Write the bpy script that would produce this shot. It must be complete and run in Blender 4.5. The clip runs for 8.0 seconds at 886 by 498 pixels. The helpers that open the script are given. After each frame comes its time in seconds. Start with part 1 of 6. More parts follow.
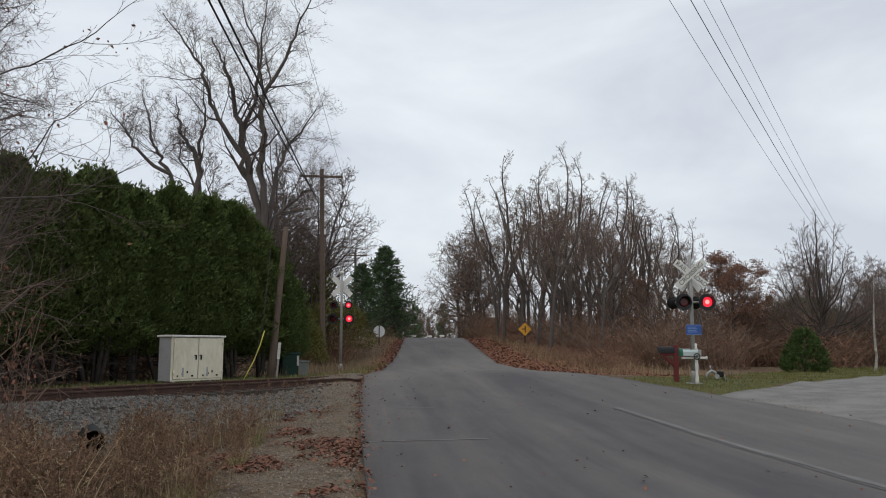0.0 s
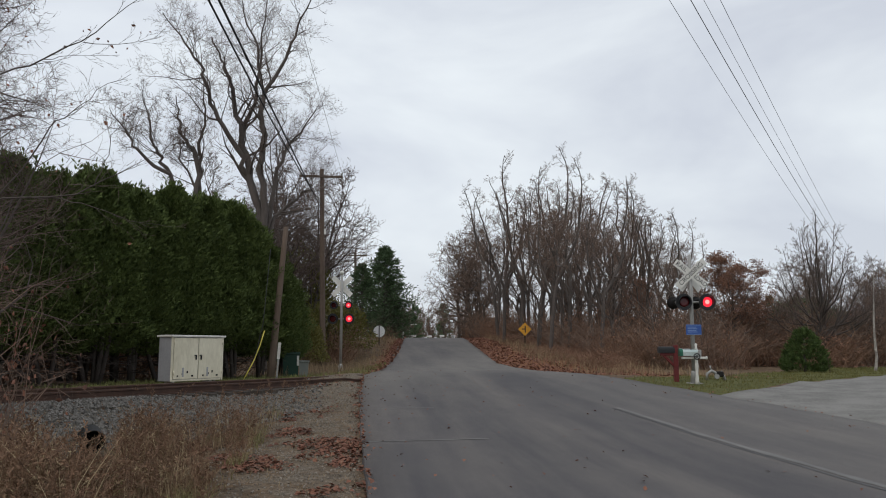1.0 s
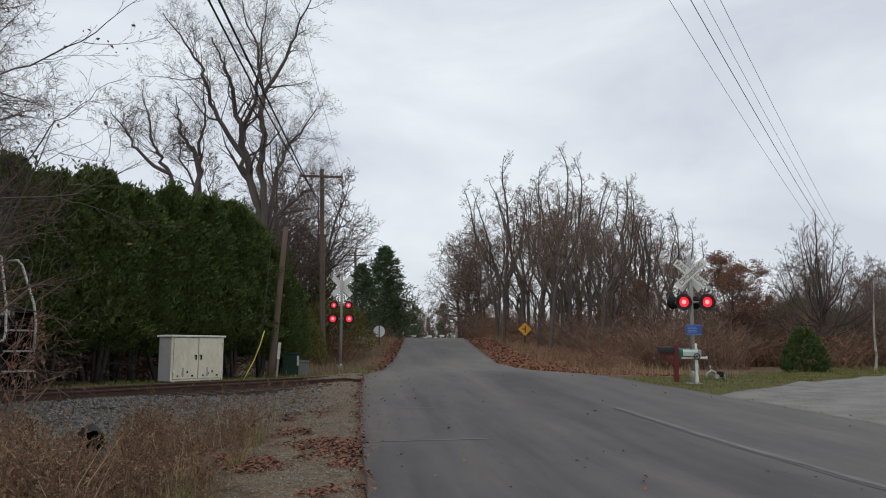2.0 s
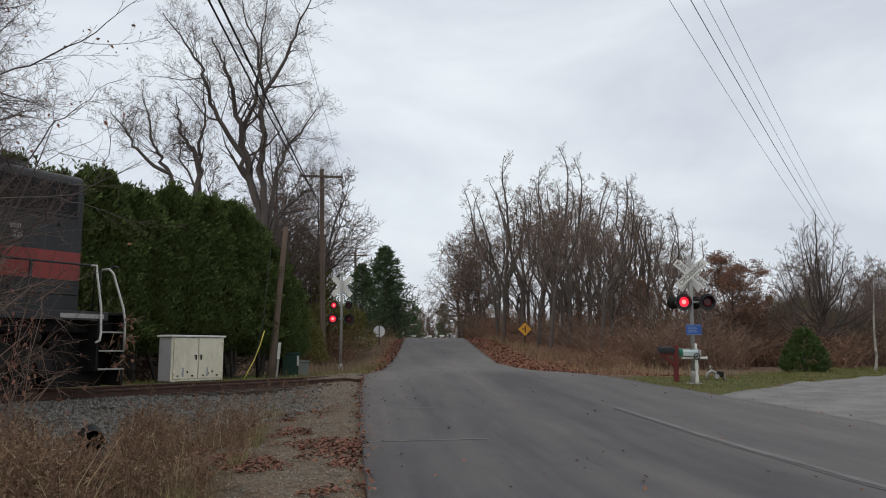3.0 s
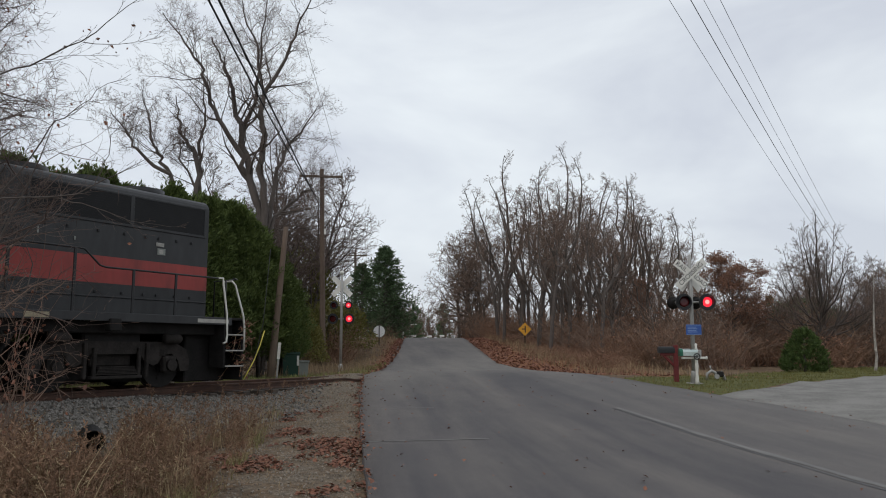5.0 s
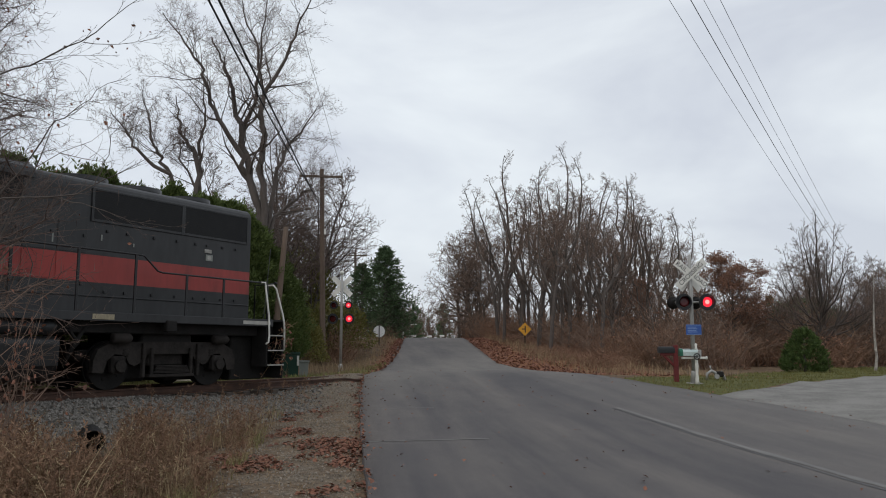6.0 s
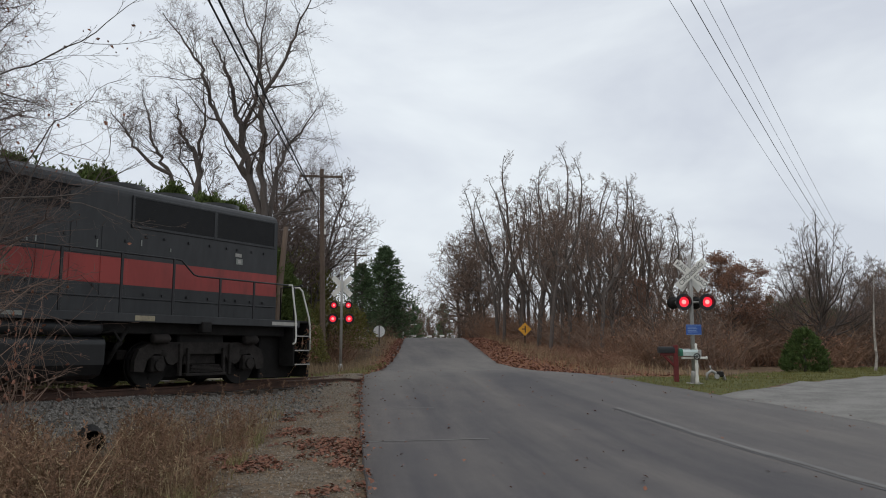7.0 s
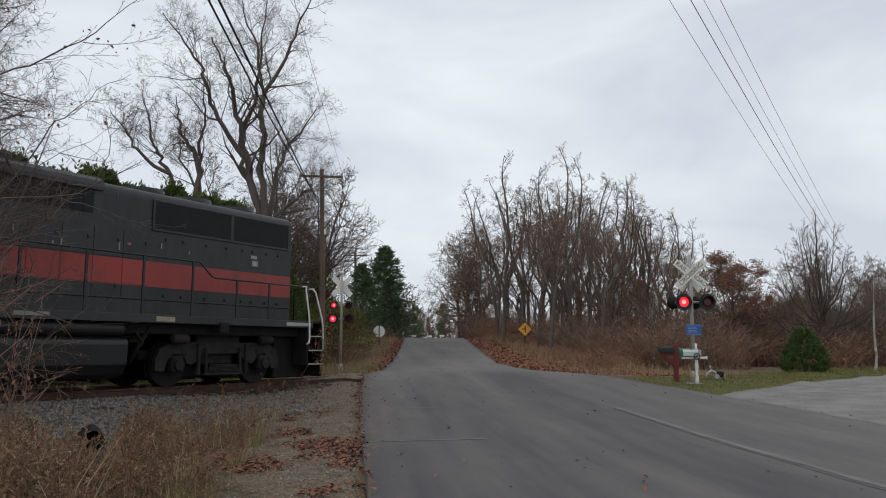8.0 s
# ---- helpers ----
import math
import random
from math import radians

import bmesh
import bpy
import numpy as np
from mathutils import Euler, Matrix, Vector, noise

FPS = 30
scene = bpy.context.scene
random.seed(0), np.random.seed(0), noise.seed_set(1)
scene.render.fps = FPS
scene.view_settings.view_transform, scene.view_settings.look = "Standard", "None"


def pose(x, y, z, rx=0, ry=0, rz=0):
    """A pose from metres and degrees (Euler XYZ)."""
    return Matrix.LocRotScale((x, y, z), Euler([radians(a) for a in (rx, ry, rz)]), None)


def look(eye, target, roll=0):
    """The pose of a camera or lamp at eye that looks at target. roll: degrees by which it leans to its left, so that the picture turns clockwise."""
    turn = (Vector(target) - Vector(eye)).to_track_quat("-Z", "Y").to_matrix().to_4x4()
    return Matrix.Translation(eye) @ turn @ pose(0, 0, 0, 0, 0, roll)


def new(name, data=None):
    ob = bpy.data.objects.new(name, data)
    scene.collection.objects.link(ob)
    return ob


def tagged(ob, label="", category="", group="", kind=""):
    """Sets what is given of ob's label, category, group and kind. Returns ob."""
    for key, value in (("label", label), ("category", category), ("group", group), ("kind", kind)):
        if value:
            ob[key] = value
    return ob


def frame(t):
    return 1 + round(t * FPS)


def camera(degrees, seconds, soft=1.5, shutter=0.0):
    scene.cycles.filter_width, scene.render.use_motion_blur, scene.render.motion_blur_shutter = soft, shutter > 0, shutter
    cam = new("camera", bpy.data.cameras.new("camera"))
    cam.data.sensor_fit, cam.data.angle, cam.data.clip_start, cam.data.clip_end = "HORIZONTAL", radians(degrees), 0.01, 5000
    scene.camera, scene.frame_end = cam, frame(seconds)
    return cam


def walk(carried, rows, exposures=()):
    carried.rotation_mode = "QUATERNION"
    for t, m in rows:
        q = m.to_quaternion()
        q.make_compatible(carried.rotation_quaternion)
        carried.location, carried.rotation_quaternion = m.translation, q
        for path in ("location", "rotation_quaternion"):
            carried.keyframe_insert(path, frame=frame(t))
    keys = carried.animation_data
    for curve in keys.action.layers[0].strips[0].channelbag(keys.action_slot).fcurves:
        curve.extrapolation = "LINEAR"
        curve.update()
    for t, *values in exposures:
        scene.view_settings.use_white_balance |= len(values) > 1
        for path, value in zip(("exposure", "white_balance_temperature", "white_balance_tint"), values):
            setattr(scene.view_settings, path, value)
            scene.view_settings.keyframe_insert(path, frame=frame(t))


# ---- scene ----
# camera on a tripod beside the road: it stands still
cam = camera(59.56, 8.0, soft=1.0)
EYE = pose(0, 0, 1.6, 97.36, 0, 0)
walk(cam, [(0.0, EYE), (8.0, EYE)])

# ---------------------------------------------------------------- world and sun
world = bpy.data.worlds.new("overcast_sky")
scene.world = world
world.use_nodes = True
nt = world.node_tree
nt.nodes.clear()
w_out = nt.nodes.new("ShaderNodeOutputWorld")
w_add = nt.nodes.new("ShaderNodeAddShader")
w_sky = nt.nodes.new("ShaderNodeBackground")
w_cloud = nt.nodes.new("ShaderNodeBackground")
sky = nt.nodes.new("ShaderNodeTexSky")
sky.sky_type = "NISHITA"
sky.sun_disc = False
sky.sun_elevation, sky.sun_rotation = radians(35), radians(-60)
w_sky.inputs["Strength"].default_value = 0.012
nt.links.new(sky.outputs[0], w_sky.inputs["Color"])
tc = nt.nodes.new("ShaderNodeTexCoord")
mp = nt.nodes.new("ShaderNodeMapping")
mp.inputs["Scale"].default_value = (1.0, 1.0, 2.4)
mp.inputs["Location"].default_value = (0.3, 1.7, 0.2)
ns = nt.nodes.new("ShaderNodeTexNoise")
ns.inputs["Scale"].default_value, ns.inputs["Detail"].default_value = 2.3, 5.0
ns.inputs["Roughness"].default_value = 0.55
ns.inputs["Distortion"].default_value = 0.3
rp = nt.nodes.new("ShaderNodeValToRGB")
rp.color_ramp.elements[0].position, rp.color_ramp.elements[0].color = 0.36, (0.60, 0.635, 0.70, 1)
rp.color_ramp.elements[1].position, rp.color_ramp.elements[1].color = 0.66, (0.80, 0.845, 0.875, 1)
nt.links.new(tc.outputs["Generated"], mp.inputs["Vector"])
nt.links.new(mp.outputs[0], ns.inputs["Vector"])
nt.links.new(ns.outputs["Fac"], rp.inputs["Fac"])
nt.links.new(rp.outputs["Color"], w_cloud.inputs["Color"])
w_cloud.inputs["Strength"].default_value = 1.0
nt.links.new(w_sky.outputs[0], w_add.inputs[0])
nt.links.new(w_cloud.outputs[0], w_add.inputs[1])
nt.links.new(w_add.outputs[0], w_out.inputs["Surface"])

sun = new("sun", bpy.data.lights.new("sun", "SUN"))
sun.data.energy, sun.data.angle, sun.data.color = 0.7, radians(35), (1.0, 0.94, 0.86)
sun.matrix_world = look((-30, -18, 40), (0, 20, 0))


# ---------------------------------------------------------------- materials
def mat(name, c1, c2=None, rough=0.7, metal=0.0, scale=3.0, fine=40.0, bump=0.3, island=False, spec=0.4, per_object=0.15, bump_size=0.01, stretch=(1, 1, 1)):
    """Two-scale varied surface: large stains, fine grain, bump."""
    m = bpy.data.materials.new(name)
    m.use_nodes = True
    n = m.node_tree
    b = n.nodes["Principled BSDF"]
    b.inputs["Roughness"].default_value = rough
    b.inputs["Metallic"].default_value = metal
    b.inputs["Specular IOR Level"].default_value = spec
    if c2 is None:
        c2 = tuple(0.72 * v for v in c1)
    co = n.nodes.new("ShaderNodeTexCoord")
    mpp = n.nodes.new("ShaderNodeMapping")
    mpp.inputs["Scale"].default_value = stretch
    n.links.new(co.outputs["Object"], mpp.inputs["Vector"])
    big = n.nodes.new("ShaderNodeTexNoise")
    big.inputs["Scale"].default_value, big.inputs["Detail"].default_value = scale, 4.0
    small = n.nodes.new("ShaderNodeTexNoise")
    small.inputs["Scale"].default_value, small.inputs["Detail"].default_value = fine, 3.0
    n.links.new(mpp.outputs[0], big.inputs["Vector"])
    n.links.new(mpp.outputs[0], small.inputs["Vector"])
    mix = n.nodes.new("ShaderNodeMath")
    mix.operation = "MULTIPLY_ADD"
    n.links.new(small.outputs["Fac"], mix.inputs[0])
    mix.inputs[1].default_value = 0.6
    n.links.new(big.outputs["Fac"], mix.inputs[2])
    rnd = n.nodes.new("ShaderNodeMath")
    rnd.operation = "MULTIPLY_ADD"
    if island:
        src = n.nodes.new("ShaderNodeNewGeometry").outputs["Random Per Island"]
        rnd.inputs[1].default_value = 0.7
    else:
        src = n.nodes.new("ShaderNodeObjectInfo").outputs["Random"]
        rnd.inputs[1].default_value = per_object
    n.links.new(src, rnd.inputs[0])
    n.links.new(mix.outputs[0], rnd.inputs[2])
    ramp = n.nodes.new("ShaderNodeValToRGB")
    lo, hi = (0.55, 1.35) if island else (0.55, 1.1)
    ramp.color_ramp.elements[0].position, ramp.color_ramp.elements[1].position = lo / 1.5, hi / 1.5
    ramp.color_ramp.elements[0].color, ramp.color_ramp.elements[1].color = (*c2, 1), (*c1, 1)
    sc = n.nodes.new("ShaderNodeMath")
    sc.operation = "MULTIPLY"
    sc.inputs[1].default_value = 1 / 1.5
    n.links.new(rnd.outputs[0], sc.inputs[0])
    n.links.new(sc.outputs[0], ramp.inputs["Fac"])
    n.links.new(ramp.outputs["Color"], b.inputs["Base Color"])
    if bump:
        bp = n.nodes.new("ShaderNodeBump")
        bp.inputs["Strength"].default_value, bp.inputs["Distance"].default_value = bump, bump_size
        n.links.new(small.outputs["Fac"], bp.inputs["Height"])
        n.links.new(bp.outputs[0], b.inputs["Normal"])
    return m


def glow(name, colour, strength):
    m = bpy.data.materials.new(name)
    m.use_nodes = True
    b = m.node_tree.nodes["Principled BSDF"]
    b.inputs["Base Color"].default_value = (0.3, 0.02, 0.02, 1)
    b.inputs["Emission Color"].default_value = (*colour, 1)
    b.inputs["Emission Strength"].default_value = strength
    return m


M_BARK = mat("grey_brown_bark", (0.115, 0.096, 0.085), (0.055, 0.046, 0.040), 0.9, scale=1.5, fine=14, bump=0.8, bump_size=0.03, stretch=(1, 1, 0.25))
M_TWIG = mat("bare_twigs", (0.155, 0.115, 0.097), (0.078, 0.058, 0.050), 0.9, island=True, bump=0)
M_TWIG_FAR = mat("bare_twigs_of_the_wood", (0.19, 0.132, 0.10), (0.09, 0.062, 0.048), 0.9, island=True, bump=0)
M_BRUSH = mat("russet_brush", (0.24, 0.14, 0.088), (0.098, 0.059, 0.042), 0.9, island=True, bump=0)
M_RUSSET = mat("clinging_russet_leaves", (0.25, 0.125, 0.078), (0.12, 0.062, 0.042), 0.8, island=True, bump=0)
M_CEDAR = mat("arborvitae_foliage", (0.108, 0.142, 0.041), (0.034, 0.051, 0.017), 0.75, island=True, bump=0, spec=0.2)
M_PINE = mat("pine_foliage", (0.098, 0.148, 0.072), (0.04, 0.064, 0.034), 0.75, island=True, bump=0, spec=0.2)
M_SHRUB = mat("yellow_green_shrub", (0.165, 0.152, 0.045), (0.055, 0.058, 0.019), 0.8, island=True, bump=0, spec=0.2)
M_YEW = mat("clipped_evergreen", (0.078, 0.118, 0.034), (0.014, 0.026, 0.009), 0.75, island=True, bump=0, spec=0.2)
M_DRY = mat("dry_weeds", (0.33, 0.24, 0.145), (0.08, 0.055, 0.036), 0.9, island=True, bump=0, spec=0.2)
M_GRASS = mat("lawn_grass", (0.155, 0.14, 0.046), (0.055, 0.058, 0.019), 0.85, island=True, bump=0, spec=0.2)
M_LEAF = mat("fallen_leaves", (0.25, 0.115, 0.075), (0.07, 0.034, 0.026), 0.8, island=True, bump=0, spec=0.3)
M_STONE = mat("ballast_stone", (0.20, 0.185, 0.165), (0.045, 0.041, 0.037), 0.85, island=True, bump=0)
M_RUST = mat("rusty_rail_steel", (0.10, 0.052, 0.036), (0.045, 0.028, 0.022), 0.75, 0.3, scale=4, fine=60)
M_TIE = mat("weathered_tie_wood", (0.085, 0.068, 0.055), (0.04, 0.032, 0.027), 0.9, scale=3, fine=30, stretch=(1, 8, 1))
M_POLE = mat("weathered_pole_wood", (0.16, 0.115, 0.086), (0.085, 0.061, 0.046), 0.9, scale=2, fine=25, stretch=(1, 1, 0.15))
M_WIRE = mat("black_cable", (0.02, 0.02, 0.022), None, 0.6, bump=0)
M_GALV = mat("aluminium_mast", (0.40, 0.395, 0.375), (0.25, 0.245, 0.23), 0.5, 0.3, scale=2, fine=25, bump=0.1)
M_WHITE = mat("dirty_white_paint", (0.70, 0.69, 0.64), (0.50, 0.48, 0.43), 0.5, scale=3, fine=30, bump=0.1)
M_CABINET = mat("aged_cream_paint", (0.78, 0.725, 0.56), (0.58, 0.53, 0.39), 0.5, scale=2.5, fine=18, bump=0.15, stretch=(1, 1, 0.35))
M_CABSIDE = mat("bare_aluminium_sheet", (0.40, 0.40, 0.41), (0.30, 0.30, 0.31), 0.5, 0.2, scale=2.5, fine=18, bump=0.1)
M_BLACK = mat("black_enamel", (0.018, 0.018, 0.019), (0.010, 0.010, 0.011), 0.5, scale=3, fine=30, bump=0.1)
M_LENS = mat("unlit_red_lens", (0.085, 0.010, 0.012), (0.05, 0.006, 0.008), 0.2, bump=0)
M_LIT = glow("lit_red_lens", (1.0, 0.02, 0.05), 1.0)
M_CORE = glow("lamp_filament_glow", (1.0, 0.30, 0.28), 1.6)
M_SIGNBACK = mat("bare_bright_aluminium", (0.86, 0.86, 0.84), (0.76, 0.76, 0.74), 0.55, bump=0)
M_BLUE = mat("blue_sign_sheet", (0.03, 0.09, 0.32), (0.025, 0.07, 0.25), 0.4, bump=0)
M_YELLOW = mat("yellow_sign_sheet", (0.62, 0.30, 0.02), (0.48, 0.22, 0.015), 0.45, bump=0)
M_PRINT = mat("faded_notice_print", (0.22, 0.32, 0.52), (0.16, 0.24, 0.42), 0.5, bump=0)
M_GUARD = mat("yellow_guy_guard", (0.66, 0.56, 0.10), (0.5, 0.42, 0.08), 0.5, bump=0)
M_RED = mat("faded_red_locomotive_paint", (0.34, 0.046, 0.038), (0.17, 0.028, 0.024), 0.5, scale=0.9, fine=6, bump=0.08, stretch=(1, 1, 0.3))
M_LOCO = mat("faded_black_locomotive_paint", (0.0265, 0.027, 0.0285), (0.007, 0.0073, 0.008), 0.44, scale=0.8, fine=7, bump=0.08, stretch=(1, 1, 0.3), spec=0.4)
M_GRIME = mat("grimy_running_gear", (0.022, 0.020, 0.019), (0.009, 0.0085, 0.008), 0.8, 0.0, scale=3, fine=25, bump=0.3, spec=0.2)
M_TRUCK = mat("dusty_cast_steel", (0.036, 0.031, 0.028), (0.012, 0.0105, 0.0095), 0.85, 0.0, scale=4, fine=25, bump=0.3, spec=0.2)
M_TANK = mat("sooty_black_tank_paint", (0.014, 0.014, 0.0145), (0.006, 0.006, 0.0065), 0.36, scale=2, fine=12, bump=0.06)
# grille metal, near black so that its colour holds the shade of the openings
M_GRILLE = mat("grille_with_recess_shade", (0.009, 0.0095, 0.010), (0.005, 0.005, 0.0055), 0.75, scale=4, fine=60, bump=0.2)
M_CREAM = mat("dirty_cream_plate", (0.40, 0.34, 0.22), (0.22, 0.19, 0.13), 0.6, scale=5, fine=30, bump=0.1)
M_DULL = mat("dull_grey_white_paint", (0.40, 0.385, 0.35), (0.22, 0.21, 0.19), 0.6, scale=5, fine=30, bump=0.1)
M_GREEN = mat("dark_green_bin_plastic", (0.010, 0.045, 0.028), (0.007, 0.032, 0.02), 0.4, bump=0)
M_GREYP = mat("grey_bin_plastic", (0.24, 0.25, 0.23), (0.18, 0.19, 0.17), 0.5, bump=0)
M_POSTRED = mat("oxblood_post_paint", (0.14, 0.018, 0.018), (0.085, 0.013, 0.013), 0.6, bump=0.1)
M_MINT = mat("green_mailbox_paint", (0.025, 0.13, 0.082), (0.02, 0.09, 0.056), 0.2, 0.3, bump=0)
M_SILVER = mat("polished_grey_green_metal", (0.50, 0.56, 0.53), (0.36, 0.43, 0.40), 0.22, 0.8, bump=0)
M_BIRCH = mat("pale_peeling_bark", (0.46, 0.43, 0.38), (0.12, 0.10, 0.085), 0.8, scale=5, fine=20, stretch=(1, 1, 1.5))
M_PIPE = mat("black_corrugated_pipe", (0.012, 0.012, 0.012), None, 0.6, bump=0)


# ---------------------------------------------------------------- mesh building
class Build:
    """Collects vertices and faces of one mesh."""

    def __init__(self):
        self.v, self.f, self.s = [], [], []

    def add(self, verts, faces, smooth=False):
        o = len(self.v)
        self.v.extend(tuple(p) for p in verts)
        self.f.extend(tuple(i + o for i in f) for f in faces)
        self.s.extend([smooth] * len(faces))
        return self

    def box(self, x0, x1, y0, y1, z0, z1, c=0.01, m=None):
        """A box with chamfered edges."""
        ctr = Vector(((x0 + x1) / 2, (y0 + y1) / 2, (z0 + z1) / 2))
        h = (abs(x1 - x0) / 2, abs(y1 - y0) / 2, abs(z1 - z0) / 2)
        c = min(c, 0.45 * min(h))
        verts, ids = [], {}
        for sx in (-1, 1):
            for sy in (-1, 1):
                for sz in (-1, 1):
                    for a in range(3):
                        ids[sx, sy, sz, a] = len(verts)
                        verts.append(ctr + Vector([s * (h[i] - (0 if i == a else c)) for i, s in enumerate((sx, sy, sz))]))
        faces = []
        for a in range(3):
            b, d = (a + 1) % 3, (a + 2) % 3
            for s in (-1, 1):
                q = []
                for sb, sd in ((-1, -1), (1, -1), (1, 1), (-1, 1)):
                    k = [0, 0, 0]
                    k[a], k[b], k[d] = s, sb, sd
                    q.append(ids[(*k, a)])
                faces.append(q if s > 0 else q[::-1])
            for sb in (-1, 1):
                for sd in (-1, 1):
                    k0, k1 = [0, 0, 0], [0, 0, 0]
                    k0[a], k1[a] = -1, 1
                    k0[b] = k1[b] = sb
                    k0[d] = k1[d] = sd
                    q = [ids[(*k0, b)], ids[(*k1, b)], ids[(*k1, d)], ids[(*k0, d)]]
                    faces.append(q if sb * sd < 0 else q[::-1])
        for sx in (-1, 1):
            for sy in (-1, 1):
                for sz in (-1, 1):
                    q = [ids[sx, sy, sz, a] for a in range(3)]
                    faces.append(q if sx * sy * sz > 0 else q[::-1])
        if m is not None:
            verts = [m @ p for p in verts]
        return self.add(verts, faces)

    def tube(self, pts, radii, n=8, caps=True):
        pts = [Vector(p) for p in pts]
        if not hasattr(radii, "__len__"):
            radii = [radii] * len(pts)
        verts, faces = [], []
        ref = None
        for i, p in enumerate(pts):
            d = (pts[min(i + 1, len(pts) - 1)] - pts[max(i - 1, 0)]).normalized()
            if ref is None:
                ref = Vector((1, 0, 0)) if abs(d.x) < 0.8 else Vector((0, 1, 0))
            u = (ref - d * ref.dot(d)).normalized()
            ref = u
            w = d.cross(u)
            for k in range(n):
                a = 2 * math.pi * k / n
                verts.append(p + radii[i] * (math.cos(a) * u + math.sin(a) * w))
        for i in range(len(pts) - 1):
            for k in range(n):
                a, b = i * n + k, i * n + (k + 1) % n
                faces.append((a, b, b + n, a + n))
        self.add(verts, faces, n > 5)
        if caps:
            e = (len(pts) - 1) * n
            o = len(self.v) - len(verts)
            self.f += [tuple(o + k for k in range(n))[::-1], tuple(o + e + k for k in range(n))]
            self.s += [False, False]
        return self

    def ribbon(self, pts, radii, turn=0.0):
        """A thin twig as a flat pointed strip, facing any way."""
        d = (pts[-1] - pts[0]).normalized()
        s = d.cross(Vector((math.cos(turn), math.sin(turn), 0.6 * math.sin(2.3 * turn)))).normalized()
        n = len(pts)
        verts = []
        for p, r in zip(pts[:-1], radii):
            verts += [p - s * r * 1.25, p + s * r * 1.25]
        verts.append(pts[-1])
        return self.add(verts, [(2 * i, 2 * i + 1, 2 * i + 3, 2 * i + 2) for i in range(n - 2)] + [(2 * n - 4, 2 * n - 3, 2 * n - 2)])

    def cyl(self, a, b, r, n=16, r2=None):
        return self.tube([a, b], [r, r if r2 is None else r2], n)

    def prism(self, outline, y0, y1):
        """An outline in x and z, drawn out along y."""
        n = len(outline)
        self.add([(x, y0, z) for x, z in outline] + [(x, y1, z) for x, z in outline],
                 [tuple(range(n)), tuple(range(2 * n - 1, n - 1, -1))] + [(i, i + n, (i + 1) % n + n, (i + 1) % n) for i in range(n)])
        return self

    def mesh(self, name):
        me = bpy.data.meshes.new(name)
        me.from_pydata(self.v, [], self.f)
        me.polygons.foreach_set("use_smooth", self.s)
        me.update()
        return me


def part(name, bm, material, parent=None, label=""):
    """Links a Build, bmesh or mesh as one object under a thing or a part."""
    if hasattr(bm, "mesh"):
        me = bm.mesh(name)
    elif hasattr(bm, "verts"):
        me = bpy.data.meshes.new(name)
        bm.to_mesh(me)
        bm.free()
    else:
        me = bm
    if not me.materials:
        me.materials.append(material)
    ob = new(name, me)
    ob.parent = parent
    if label:
        ob["label"] = label
    return ob


def thing(name, m, label, category, group="", kind=""):
    e = new(name)
    e.matrix_world = m
    e.empty_display_size = 0.2
    return tagged(e, label, category, group, kind)


# ---------------------------------------------------------------- plan
# the track runs away to the right; u is the distance from its near rail towards the road's shoulder, v along it
TX, TY = 0.525, 0.851
RX, RY = -4.29, 21.7
RAIL_Z = 0.73
TRACK_TURN = math.degrees(math.atan2(TY, TX))


def track_uv(x, y):
    return (x - RX) * TY - (y - RY) * TX, (x - RX) * TX + (y - RY) * TY


def track_xy(u, v):
    return RX + u * TY + v * TX, RY - u * TX + v * TY


def smooth(a, b, x):
    t = np.clip((np.asarray(x, float) - a) / (b - a), 0, 1)
    return t * t * (3 - 2 * t)


ROAD_Y = (-40, 0, 8.3, 14.5, 20.5, 25, 26.2, 28.5, 30, 35, 40, 58, 70, 140)
ROAD_L = (4.4, 0.2, -0.76, -1.5, -2.15, -2.55, -2.62, -2.52, -2.46, -2.42, -2.43, -2.88, -3.5, -8.6)
ROAD_R = (14, 9.8, 8.9, 8.3, 7.0, 5.65, 5.25, 4.35, 3.8, 2.5, 2.25, 1.52, 1.2, -3.0)
PROF_Y = (-40, 0, 8, 12, 20, 25, 27.0, 30.2, 32, 36, 44, 52, 58, 64, 75, 120, 3000)
PROF_Z = (0, 0, 0.0, 0.08, 0.42, 0.68, 0.765, 0.77, 0.79, 1.0, 1.55, 2.1, 2.42, 2.5, 2.35, 2.2, 2.2)


def road_left(y):
    return np.interp(y, ROAD_Y, ROAD_L)


def road_right(y):
    return np.interp(y, ROAD_Y, ROAD_R)


def road_z(y):
    y = np.asarray(y, float)
    return (np.interp(y - 0.8, PROF_Y, PROF_Z) + np.interp(y, PROF_Y, PROF_Z) + np.interp(y + 0.8, PROF_Y, PROF_Z)) / 3


